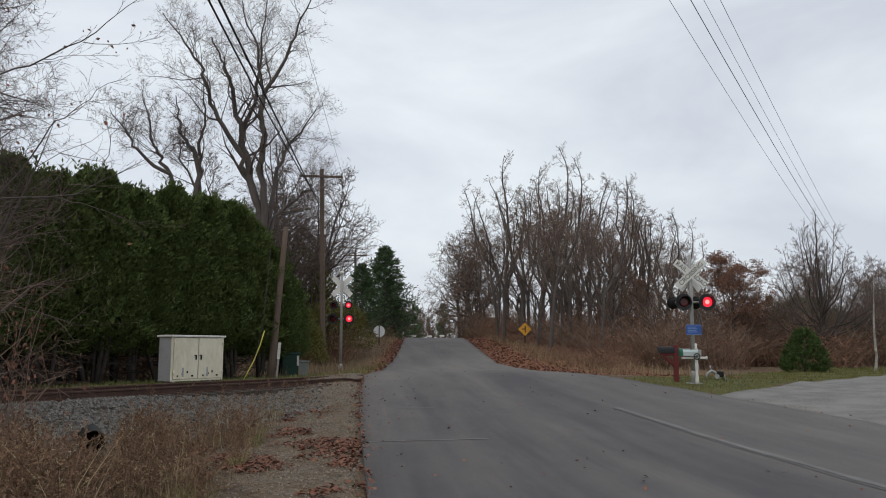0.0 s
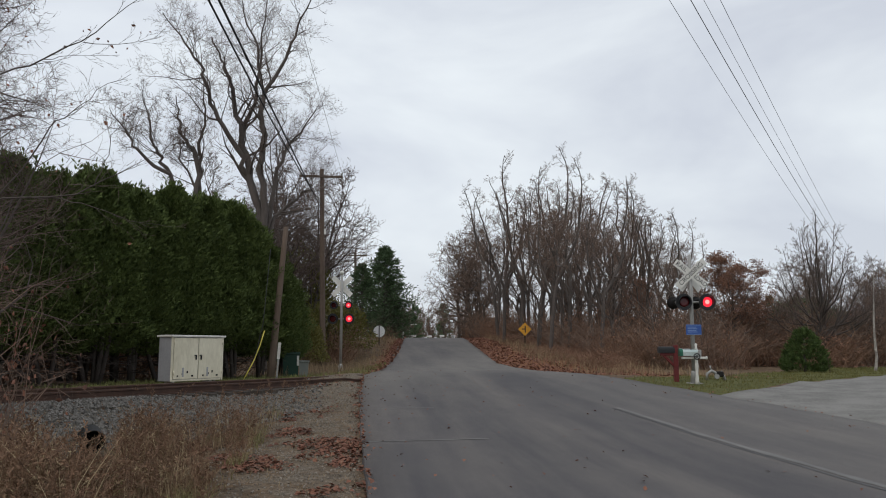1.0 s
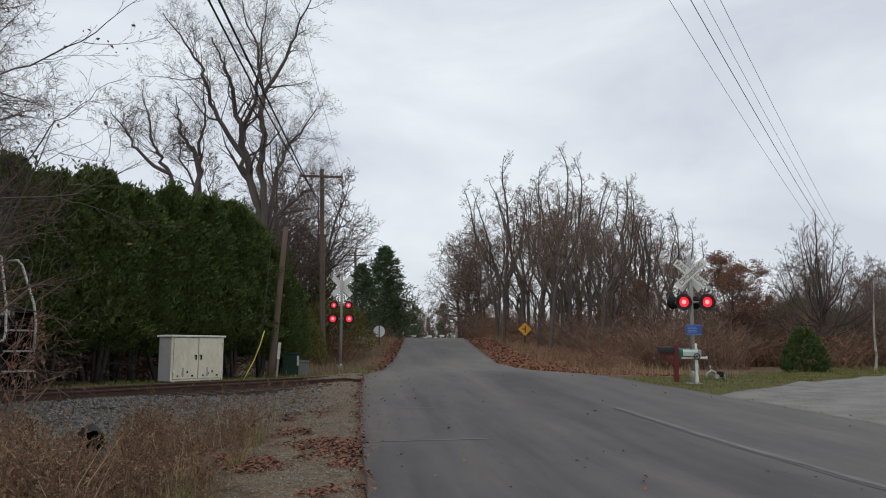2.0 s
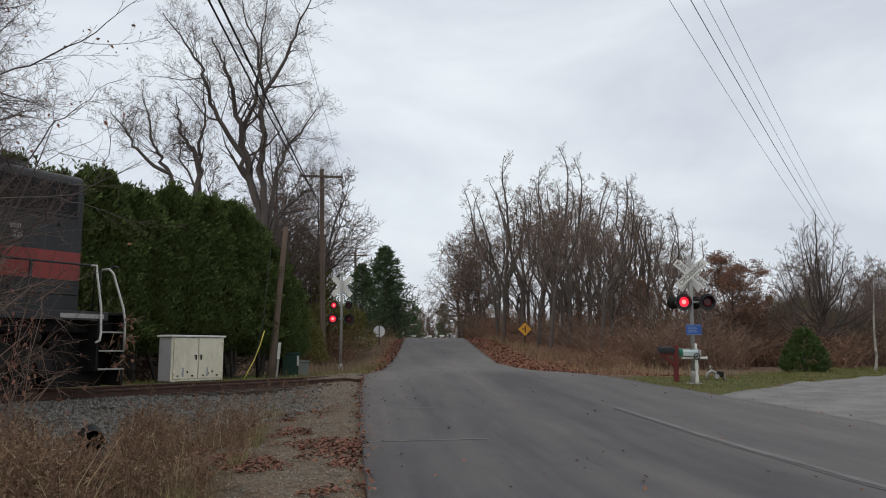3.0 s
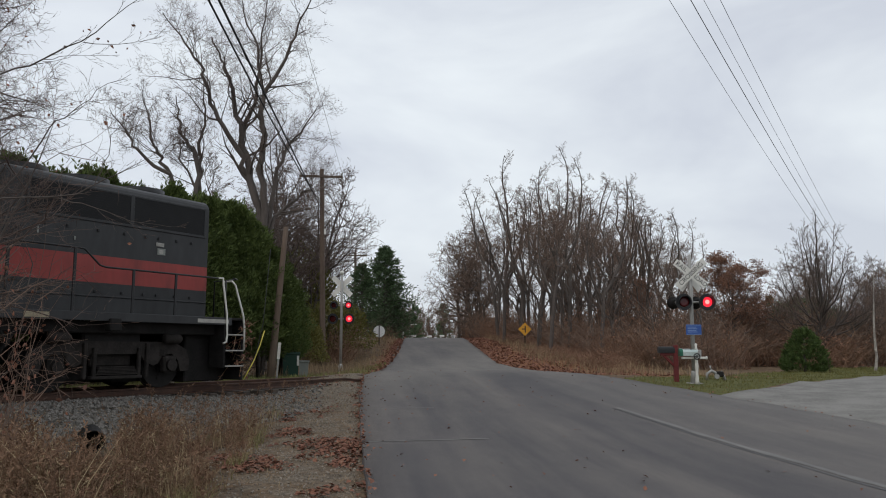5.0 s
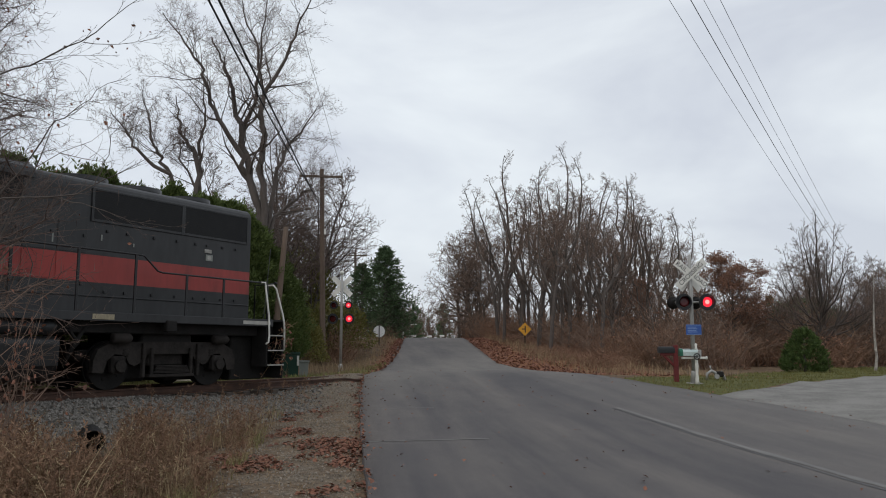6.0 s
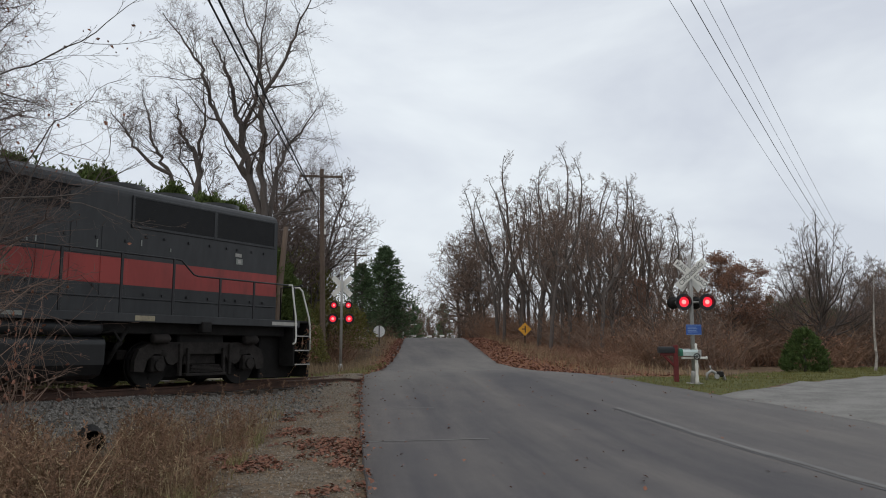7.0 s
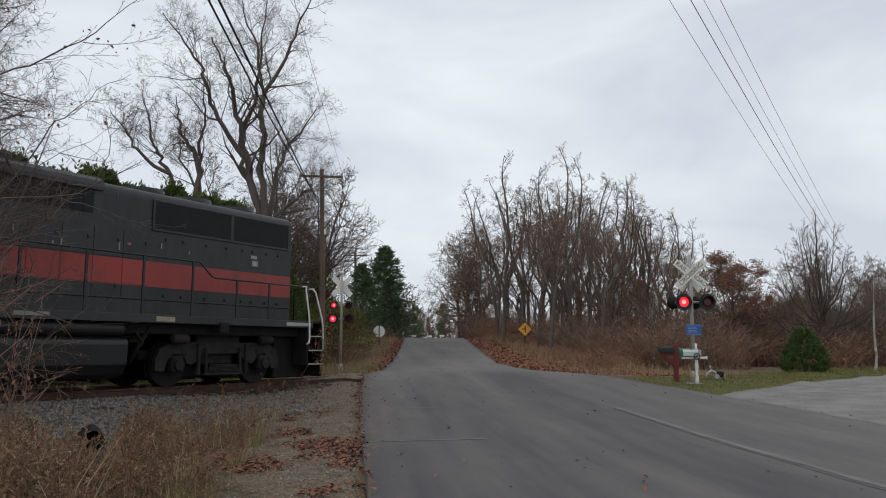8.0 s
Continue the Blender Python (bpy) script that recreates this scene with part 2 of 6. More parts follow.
def ground_z(x, y):
    """Height of the ground, road bed included."""
    x, y = np.asarray(x, float), np.asarray(y, float)
    u, v = track_uv(x, y)
    left, right = road_left(y) - x, x - road_right(y)
    rz = road_z(y) - 0.10
    # left of the road: ballast bank, ditch, and the level behind the track
    bank = np.interp(u, (-60, -6, -2.6, -2.2, 0.55, 1.0, 3.3, 4.2, 6.5, 60), (0.75, 0.55, 0.45, 0.52, 0.54, 0.45, -0.28, -0.34, -0.05, -0.1))
    far_left = np.where(u < -2.4, np.maximum(bank, 0.55 + (road_z(y) - 0.73) * smooth(38, 48, y)), bank)
    wl = smooth(0.1, np.where(u < -2, 2.5, 5.5), left)
    zl = rz * (1 - wl) + far_left * wl
    zl = zl + 0.12 * smooth(-0.1, 0.7, left) * (1 - smooth(1.2, 2.6, left)) * smooth(-2.8, -2.0, u) * (1 - smooth(0.5, 1.6, u))
    # right of the road: falls to the lawn, rises a little into the wood
    low = np.interp(y, (-40, 10, 16, 24, 60, 120, 3000), (0.0, 0.05, 0.2, 0.5, 0.6, 1.2, 2.0))
    wr = smooth(0.2, 9, right)
    zr = (rz + 0.35 * smooth(0, 3, right) * smooth(31, 36, y)) * (1 - wr) + low * wr
    z = np.where(left > 0, zl, np.where(right > 0, zr, rz))
    bumps = 0.03 * np.sin(1.7 * x + 0.6 * y) * np.sin(1.1 * y - 0.5 * x) + 0.02 * np.sin(4.1 * x + 1.3) * np.sin(3.7 * y)
    off = smooth(0.15, 1.0, np.maximum(left, right))
    return z + bumps * off * (np.abs(u + 0.75) > 1.8)


def gz(x, y):
    return float(ground_z(x, y))


# ---------------------------------------------------------------- ground, road, driveway
def sheet(name, xs, ys, zfun, material, masks=None):
    gx, gy = np.meshgrid(xs, ys)
    z = zfun(gx, gy)
    n, m = gx.shape
    co = np.stack([gx, gy, z], -1).reshape(-1, 3)
    i = np.arange(n * m).reshape(n, m)
    q = np.stack([i[:-1, :-1], i[:-1, 1:], i[1:, 1:], i[1:, :-1]], -1).reshape(-1, 4)
    me = bpy.data.meshes.new(name)
    me.from_pydata(co.tolist(), [], q.tolist())
    me.polygons.foreach_set("use_smooth", [True] * len(q))
    for key, fun in (masks or {}).items():
        a = me.attributes.new(key, "FLOAT", "POINT")
        a.data.foreach_set("value", fun(gx, gy).reshape(-1).astype(np.float32))
    me.materials.append(material)
    return new(name, me)


def lawn_mask(x, y):
    u, v = track_uv(x, y)
    right = (x > road_right(y) + 0.3) & (y > 20.5 + (x - 7.0) * 1.04) & (x > 6 + (y - 26) * 0.9) & (y < 46)
    leftg = (u < -2.2) & (u > -6.5) & (x < road_left(y)) & (y > 24)
    return np.where(right | leftg, 1.0, 0.0)


def gravel_mask(x, y):
    """Crushed stone on the track bank and the road's shoulder."""
    u, v = track_uv(x, y)
    bank = smooth(-2.6, -2.2, u) * (1 - smooth(2.6, 3.6, u))
    left = road_left(y) - x
    shoulder = 0.5 * (1 - smooth(1.0, 3.0, left)) * (left > 0) * (y < 29)
    return np.maximum(bank * (left > -0.3), shoulder)


def litter_mask(x, y):
    """Fallen leaves along the road's edges and under the wood."""
    left, right = road_left(y) - x, x - road_right(y)
    a = (1 - smooth(0.2, 1.4, left)) * (left > 0) * smooth(28, 31, y)
    b = (1 - smooth(4, 9, right)) * (right > 0) * smooth(27, 31, y)
    return np.maximum(a, b)


def ground_material():
    m = bpy.data.materials.new("soil_gravel_and_leaf_litter")
    m.use_nodes = True
    n = m.node_tree
    b = n.nodes["Principled BSDF"]
    b.inputs["Roughness"].default_value = 0.95
    b.inputs["Specular IOR Level"].default_value = 0.2
    co = n.nodes.new("ShaderNodeTexCoord")

    def noise_ramp(scale, detail, c1, c2, lo=0.35, hi=0.65):
        t = n.nodes.new("ShaderNodeTexNoise")
        t.inputs["Scale"].default_value, t.inputs["Detail"].default_value = scale, detail
        t.inputs["Roughness"].default_value = 0.7
        r = n.nodes.new("ShaderNodeValToRGB")
        r.color_ramp.elements[0].position, r.color_ramp.elements[1].position = lo, hi
        r.color_ramp.elements[0].color, r.color_ramp.elements[1].color = (*c1, 1), (*c2, 1)
        n.links.new(co.outputs["Object"], t.inputs["Vector"])
        n.links.new(t.outputs["Fac"], r.inputs["Fac"])
        return r.outputs["Color"], t.outputs["Fac"]

    def mixed(fac, a, c):
        x = n.nodes.new("ShaderNodeMix")
        x.data_type = "RGBA"
        n.links.new(fac, x.inputs["Factor"])
        n.links.new(a, x.inputs["A"])
        n.links.new(c, x.inputs["B"])
        return x.outputs["Result"]

    def mask(key):
        a = n.nodes.new("ShaderNodeAttribute")
        a.attribute_name = key
        w = n.nodes.new("ShaderNodeTexNoise")
        w.inputs["Scale"].default_value, w.inputs["Detail"].default_value = 2.2, 6.0
        n.links.new(co.outputs["Object"], w.inputs["Vector"])
        s = n.nodes.new("ShaderNodeMath")
        s.operation = "ADD"
        n.links.new(a.outputs["Fac"], s.inputs[0])
        n.links.new(w.outputs["Fac"], s.inputs[1])
        r = n.nodes.new("ShaderNodeMapRange")
        r.inputs["From Min"].default_value, r.inputs["From Max"].default_value = 0.80, 1.15
        n.links.new(s.outputs[0], r.inputs["Value"])
        return r.outputs["Result"]

    soil, f0 = noise_ramp(3.0, 8, (0.060, 0.041, 0.027), (0.20, 0.138, 0.088))
    grav, f1 = noise_ramp(11.0, 10, (0.055, 0.045, 0.035), (0.27, 0.228, 0.18), 0.3, 0.7)
    lawn, f2 = noise_ramp(5.0, 8, (0.055, 0.065, 0.02), (0.14, 0.135, 0.045))
    leaf, f3 = noise_ramp(14.0, 6, (0.09, 0.045, 0.028), (0.28, 0.125, 0.06))
    c = mixed(mask("gravel"), soil, grav)
    c = mixed(mask("lawn"), c, lawn)
    c = mixed(mask("litter"), c, leaf)
    grit, f4 = noise_ramp(38.0, 6, (0.5, 0.48, 0.46), (1.5, 1.47, 1.42), 0.32, 0.68)
    x = n.nodes.new("ShaderNodeMix")
    x.data_type, x.blend_type = "RGBA", "MULTIPLY"
    x.inputs["Factor"].default_value = 1.0
    n.links.new(c, x.inputs["A"])
    n.links.new(grit, x.inputs["B"])
    n.links.new(x.outputs["Result"], b.inputs["Base Color"])
    bp = n.nodes.new("ShaderNodeBump")
    bp.inputs["Strength"].default_value, bp.inputs["Distance"].default_value = 0.8, 0.04
    n.links.new(f1, bp.inputs["Height"])
    n.links.new(bp.outputs[0], b.inputs["Normal"])
    return m


def spaced(*runs):
    out = []
    for a, b, s in runs:
        out += list(np.arange(a, b, s))
    return np.array(out)


xs = np.concatenate([[-3000, -900, -300, -120], spaced((-80, -26, 2.0), (-26, -14, 0.5), (-14, 12, 0.2), (12, 30, 0.5), (30, 80, 2.0)), [80, 120, 300, 900, 3000]])
ys = np.concatenate([[-3000, -800, -200, -60], spaced((-40, 2, 2.0), (2, 34, 0.2), (34, 66, 0.5), (66, 130, 3)), [130, 200, 500, 1200, 3000]])
ground = tagged(sheet("ground", xs, ys, ground_z, ground_material(), {"gravel": gravel_mask, "lawn": lawn_mask, "litter": litter_mask}),
                "brown soil with gravel, grass and fallen leaves", "ground", kind="structure")


def asphalt_material():
    """Worn asphalt: wheel-path streaks along the road, patches, grit, and a pale dusty belt at the crossing."""
    m = bpy.data.materials.new("worn_asphalt")
    m.use_nodes = True
    n = m.node_tree
    b = n.nodes["Principled BSDF"]
    b.inputs["Roughness"].default_value = 0.86
    b.inputs["Specular IOR Level"].default_value = 0.3
    co = n.nodes.new("ShaderNodeTexCoord")

    def tex(scale, detail, stretch, rough=0.6):
        turn = n.nodes.new("ShaderNodeMapping")
        turn.inputs["Rotation"].default_value = (0, 0, radians(-6.5))
        mp_ = n.nodes.new("ShaderNodeMapping")
        mp_.inputs["Scale"].default_value = stretch
        t = n.nodes.new("ShaderNodeTexNoise")
        t.inputs["Scale"].default_value, t.inputs["Detail"].default_value, t.inputs["Roughness"].default_value = scale, detail, rough
        n.links.new(co.outputs["Object"], turn.inputs["Vector"])
        n.links.new(turn.outputs[0], mp_.inputs["Vector"])
        n.links.new(mp_.outputs[0], t.inputs["Vector"])
        return t.outputs["Fac"]

    def ramp(fac, c1, c2, lo, hi):
        r = n.nodes.new("ShaderNodeValToRGB")
        r.color_ramp.elements[0].position, r.color_ramp.elements[1].position = lo, hi
        r.color_ramp.elements[0].color, r.color_ramp.elements[1].color = (*c1, 1), (*c2, 1)
        n.links.new(fac, r.inputs["Fac"])
        return r.outputs["Color"]

    def blend(kind, fac, a, c):
        x = n.nodes.new("ShaderNodeMix")
        x.data_type, x.blend_type = "RGBA", kind
        if hasattr(fac, "links"):
            n.links.new(fac, x.inputs["Factor"])
        else:
            x.inputs["Factor"].default_value = fac
        n.links.new(a, x.inputs["A"])
        n.links.new(c, x.inputs["B"])
        return x.outputs["Result"]

    grit = tex(90, 4, (1, 1, 1), 0.75)
    base = ramp(tex(0.9, 5, (1.0, 0.05, 1)), (0.083, 0.079, 0.083), (0.143, 0.132, 0.125), 0.36, 0.64)
    patch = ramp(tex(0.6, 8, (1, 0.35, 1), 0.7), (0.78, 0.77, 0.80), (1.14, 1.11, 1.07), 0.36, 0.66)
    c = blend("MULTIPLY", 1.0, base, patch)
    c = blend("MULTIPLY", 1.0, c, ramp(grit, (0.66, 0.66, 0.66), (1.3, 1.29, 1.27), 0.3, 0.7))
    dust = n.nodes.new("ShaderNodeAttribute")
    dust.attribute_name = "dust"
    dm = n.nodes.new("ShaderNodeMath")
    dm.operation = "MULTIPLY"
    n.links.new(dust.outputs["Fac"], dm.inputs[0])
    n.links.new(tex(1.6, 6, (1, 0.4, 1), 0.7), dm.inputs[1])
    c = blend("MIX", dm.outputs[0], c, ramp(grit, (0.15, 0.138, 0.122), (0.25, 0.232, 0.205), 0.3, 0.7))
    n.links.new(c, b.inputs["Base Color"])
    bp = n.nodes.new("ShaderNodeBump")
    bp.inputs["Strength"].default_value, bp.inputs["Distance"].default_value = 0.6, 0.008
    n.links.new(grit, bp.inputs["Height"])
    n.links.new(bp.outputs[0], b.inputs["Normal"])
    return m


def road_strip():
    b = Build()
    rng = random.Random(4)
    yy = list(np.arange(-40, 70, 0.35)) + list(np.arange(70, 141, 5))
    cols = (0, 0.06, 0.2, 0.4, 0.5, 0.55, 0.6, 0.65, 0.7, 0.8, 0.94, 1)
    rows = []
    for y in yy:
        l, r = float(road_left(y)), float(road_right(y))
        jag = 0.05 * noise.noise((y * 0.9, 0, 0)) + 0.05 * noise.noise((y * 3.1, 5, 0))
        if y > 28:
            jag *= 4
        l, r = l + jag, r + 0.15 * noise.noise((y * 0.8, 9, 0))
        z = float(road_z(y))
        row = [(l - 0.03, y, z - 0.2), (l - 0.01, y, z - 0.03)]
        for c in cols:
            x = l + (r - l) * c
            row.append((x, y, z + 0.05 * (1 - (2 * c - 1) ** 2) * (1 - float(smooth(22, 27, y)) * 0.8)))
        row += [(r + 0.02, y, z - 0.2)]
        rows.append(row)
    k = len(rows[0])
    verts = [p for r in rows for p in r]
    faces = [(i * k + j, i * k + j + 1, (i + 1) * k + j + 1, (i + 1) * k + j) for i in range(len(rows) - 1) for j in range(k - 1)]
    b.add(verts, faces, True)
    return b


M_ASPHALT = asphalt_material()
road_mesh = road_strip().mesh("road")
spots = np.array([v.co for v in road_mesh.vertices])
belt = np.exp(-((track_uv(spots[:, 0], spots[:, 1])[0] + 0.75) / 3.2) ** 2) * 0.9 + 0.35 * smooth(28, 34, spots[:, 1]) + 0.5 * smooth(1.2, 0.0, road_right(spots[:, 1]) - spots[:, 0])
# the lane past the long joint is older and paler
joint = np.interp(spots[:, 1], (-40, 7.4, 17, 26), (12.1, 5.2, 3.75, 2.5))
belt = belt + 0.38 * smooth(-0.3, 0.6, spots[:, 0] - joint) * (1 - smooth(20, 26, spots[:, 1]))
dust_layer = road_mesh.attributes.new("dust", "FLOAT", "POINT")
dust_layer.data.foreach_set("value", np.clip(belt, 0, 1).astype(np.float32))
road = tagged(part("road", road_mesh, M_ASPHALT), "worn grey asphalt road over a rise", "road", kind="structure")

M_SEAM = mat("pale_worn_joint", (0.19, 0.183, 0.172), (0.10, 0.097, 0.094), 0.85, scale=1.2, fine=30, bump=0.2)
M_TAR = mat("dark_tar_joint", (0.035, 0.035, 0.036), None, 0.5, bump=0.1)


def strip_on_road(name, pts, width, material, label):
    """A thin worn line on the asphalt."""
    b = Build()
    rows = []
    for i in range(len(pts) - 1):
        p, q = Vector(pts[i]), Vector(pts[i + 1])
        steps = max(2, int((q - p).length / 0.3))
        d = (q - p).normalized()
        s = Vector((-d.y, d.x))
        for k in range(steps + (i == len(pts) - 2)):
            c = p + (q - p) * k / steps
            w = width * (0.65 + 0.7 * abs(noise.noise((c.x * 2, c.y * 2, 3))))
            c = c + s * 0.04 * noise.noise((c.x * 0.8, c.y * 0.8, 7))
            for e in (-1, 1):
                x, y = c.x + s.x * e * w / 2, c.y + s.y * e * w / 2
                l, r = float(road_left(y)), float(road_right(y))
                f = (x - l) / (r - l)
                rows.append((x, y, float(road_z(y)) + 0.05 * (1 - (2 * f - 1) ** 2) * (1 - float(smooth(22, 27, y)) * 0.8) + 0.006))
    n = len(rows) // 2
    b.add(rows, [(2 * i, 2 * i + 1, 2 * i + 3, 2 * i + 2) for i in range(n - 1)], True)
    return tagged(part(name, b, material), label, "road joint", kind="structure")


strip_on_road("road_joint_1", [(5.2, 7.4), (5.05, 8.4), (4.45, 12.5), (3.75, 17.0)], 0.17, M_SEAM, "pale worn joint along the asphalt")
strip_on_road("road_joint_4", [(5.05, 7.4), (4.9, 8.4), (4.31, 12.5), (3.63, 17.0)], 0.05, M_TAR, "dark tar joint along the asphalt")
strip_on_road("road_joint_2", [(-1.2, 12.75), (0.75, 12.9)], 0.06, M_SEAM, "pale crack across the asphalt")
strip_on_road("road_joint_3", [(-1.5, 17.1), (-0.2, 17.2)], 0.05, M_SEAM, "faint crack across the asphalt")



def driveway():
    b = Build()
    rows = []
    for y in np.arange(-20, 44, 0.5):
        x0 = float(road_right(y)) - 0.25 if y < 20.5 else float(np.interp(y, (20.5, 22, 44), (6.8, 8.7, 30))) + 0.5 * noise.noise((y * 0.7, 2, 0)) + 0.25 * noise.noise((y * 2.3, 5, 0))
        row = []
        for k in range(14):
            x = x0 + (60 - x0) * (k / 13) ** 2
            row.append((x, y, gz(x, y) + (0.07 if k else 0.0)))
        rows.append(row)
    b.add([p for r in rows for p in r], [(i * 14 + j, i * 14 + j + 1, (i + 1) * 14 + j + 1, (i + 1) * 14 + j) for i in range(len(rows) - 1) for j in range(13)], True)
    return b


M_DRIVE = mat("pale_gravel_drive", (0.215, 0.205, 0.188), (0.095, 0.089, 0.08), 0.9, scale=1.4, fine=16, bump=0.7, bump_size=0.02)
tagged(part("driveway", driveway(), M_DRIVE), "pale gravel driveway beside the road", "driveway", kind="structure")


# ---------------------------------------------------------------- railway track
def rail_profile():
    return [(-0.07, 0.0), (0.07, 0.0), (0.07, 0.015), (0.012, 0.035), (0.012, 0.125), (0.036, 0.135), (0.036, 0.165), (0.028, 0.172), (-0.028, 0.172), (-0.036, 0.165), (-0.036, 0.135), (-0.012, 0.125), (-0.012, 0.035), (-0.07, 0.015)]


def make_rail(u):
    b = Build()
    prof = rail_profile()
    n = len(prof)
    verts = []
    vs = [-60, -20, -6] + [0.5 * k for k in range(60)] + [40, 90]
    for v in vs:
        x, y = track_xy(u, v)
        paved = float(smooth(0.5, 0.0, road_left(y) - x) * smooth(0.5, 0.0, x - road_right(y)))
        top = RAIL_Z + (min(RAIL_Z, float(road_z(y)) + 0.004) - RAIL_Z) * paved
        for px, pz in prof:
            x, y = track_xy(u + px, v)
            verts.append((x, y, top - 0.172 + pz))
    faces = [(i * n + k, i * n + (k + 1) % n, (i + 1) * n + (k + 1) % n, (i + 1) * n + k) for i in range(len(vs) - 1) for k in range(n)]
    b.add(verts, faces)
    return b


for u in (0.0, -1.507):
    tagged(part("rail", make_rail(u), M_RUST), "rust-brown steel rail on wooden ties", "rail", "rails of the track")
tie_mesh = Build().box(-1.3, 1.3, -0.115, 0.115, -0.16, 0.0, 0.015).mesh("tie")
tie_mesh.materials.append(M_TIE)
rng = random.Random(11)
for i in range(-40, 110):
    v = i * 0.52
    x, y = track_xy(-0.753, v)
    if float(road_left(y)) - 1.9 < x < float(road_right(y)) + 0.3:
        continue
    t = new("railway_tie", tie_mesh)
    t.matrix_world = pose(x, y, RAIL_Z - 0.172, 0, 0, TRACK_TURN - 90 + rng.uniform(-1, 1))
    tagged(t, "weathered wooden railway tie in ballast", "railway tie", "ties of the track")


def scatter_stones(name, count, pick, size, material, label, seed, category="ballast"):
    rs = random.Random(seed)
    b = Build()
    base = [(1, 0, 0), (-1, 0, 0), (0, 1, 0), (0, -1, 0), (0, 0, 1), (0, 0, -1)]
    tri = [(0, 2, 4), (2, 1, 4), (1, 3, 4), (3, 0, 4), (2, 0, 5), (1, 2, 5), (3, 1, 5), (0, 3, 5)]
    made = 0
    while made < count:
        x, y = pick(rs)
        if x is None:
            continue
        s = size * rs.uniform(0.5, 1.5)
        e = Euler((rs.uniform(0, 6), rs.uniform(0, 6), rs.uniform(0, 6))).to_matrix()
        z = gz(x, y) + 0.25 * s
        b.add([Vector((x, y, z)) + e @ (Vector(p) * s * rs.uniform(0.6, 1.2)) for p in base], tri)
        made += 1
    return tagged(part(name, b, material), label, category, kind="stuff")


M_PEBBLE = mat("brown_pebbles", (0.27, 0.23, 0.185), (0.09, 0.073, 0.057), 0.9, island=True, bump=0)


def on_bank(rs):
    u, v = rs.uniform(0.1, 3.2), rs.uniform(-10, 5.5)
    if v > 1 and rs.random() < (v - 1) / 4:
        return None, None
    x, y = track_xy(u, v)
    if x > float(road_left(y)) - rs.uniform(0.9, 3.2) or (abs(x + 5.8) < 0.34 and y < 13.6):
        return None, None
    return x, y


def between_rails(rs):
    x, y = track_xy(rs.uniform(-2.3, 0.2), rs.uniform(-12, 6))
    if x > float(road_left(y)) - rs.uniform(1.4, 2.4):
        return None, None
    return x, y


def on_shoulder(rs):
    y = rs.uniform(7, 26)
    return float(road_left(y)) - rs.uniform(0.05, 2.4), y


scatter_stones("ballast_stones", 11000, on_bank, 0.036, M_STONE, "grey crushed stone on the track bank", 1)
scatter_stones("track_ballast", 2500, between_rails, 0.04, M_STONE, "grey crushed stone between the ties", 2)
scatter_stones("shoulder_gravel", 5500, on_shoulder, 0.018, M_PEBBLE, "small gravel on the road's shoulder", 3, "gravel")

# black plastic culvert in the bank
cx, cy = -5.72, 13.05
culvert = thing("culvert", pose(cx, cy - 0.1, 0.09, 0, 0, 27), "black corrugated culvert pipe in the stone bank", "culvert")
b = Build()
n = 20
rings = [(-0.02, 0.175), (-0.02, 0.19)] + [(0.03 + 0.05 * i, 0.19 + (0.012 if i % 2 else 0)) for i in range(20)]
verts = [(r * math.cos(2 * math.pi * k / n), y, r * math.sin(2 * math.pi * k / n)) for y, r in [(1.0, 0.17)] + rings for k in range(n)]
b.add(verts, [(i * n + k, i * n + (k + 1) % n, (i + 1) * n + (k + 1) % n, (i + 1) * n + k) for i in range(len(rings)) for k in range(n)], True)
part("pipe", b, M_PIPE, culvert)
# added black disc closes the pipe and stands for the shade deep inside
part("pipe_depth", Build().cyl((0, 0.9, 0), (0, 0.92, 0), 0.172, 20), M_PIPE, culvert, "black disc standing for the shade inside the pipe")


# ---------------------------------------------------------------- locomotive
def loco_pose(s):
    x, y = track_xy(-0.753, s)
    return pose(x, y, RAIL_Z, 0, 0, TRACK_TURN)


def hood_section(z0, z1, half, top_round):
    """Cross-section of the hood between two heights, in y and z."""
    if not top_round:
        return [(-half, z0), (half, z0), (half, z1), (-half, z1)]
    r = 0.26
    pts = [(-half, z0), (half, z0)]
    for k in range(7):
        a = math.pi / 2 * k / 6
        pts.append((half - r + r * math.cos(a), z1 - 0.05 - r + r * math.sin(a)))
    pts.append((0, z1))
    for k in range(7):
        a = math.pi / 2 + math.pi / 2 * k / 6
        pts.append((-half + r + r * math.cos(a), z1 - 0.05 - r + r * math.sin(a)))
    return pts


def extrude_x(section, x0, x1):
    b = Build()
    n = len(section)
    b.add([(x0, y, z) for y, z in section] + [(x1, y, z) for y, z in section],
          [tuple(range(n))[::-1], tuple(range(n, 2 * n))] + [(i, (i + 1) % n, (i + 1) % n + n, i + n) for i in range(n)])
    return b


DECK = 1.62
HOOD_END, HOOD_HALF, HOOD_TOP = -0.2, 0.93, 4.54
locomotive = thing("locomotive", loco_pose(0), "black diesel hood locomotive with a red stripe, moving slowly", "locomotive")
WHEELSETS = []


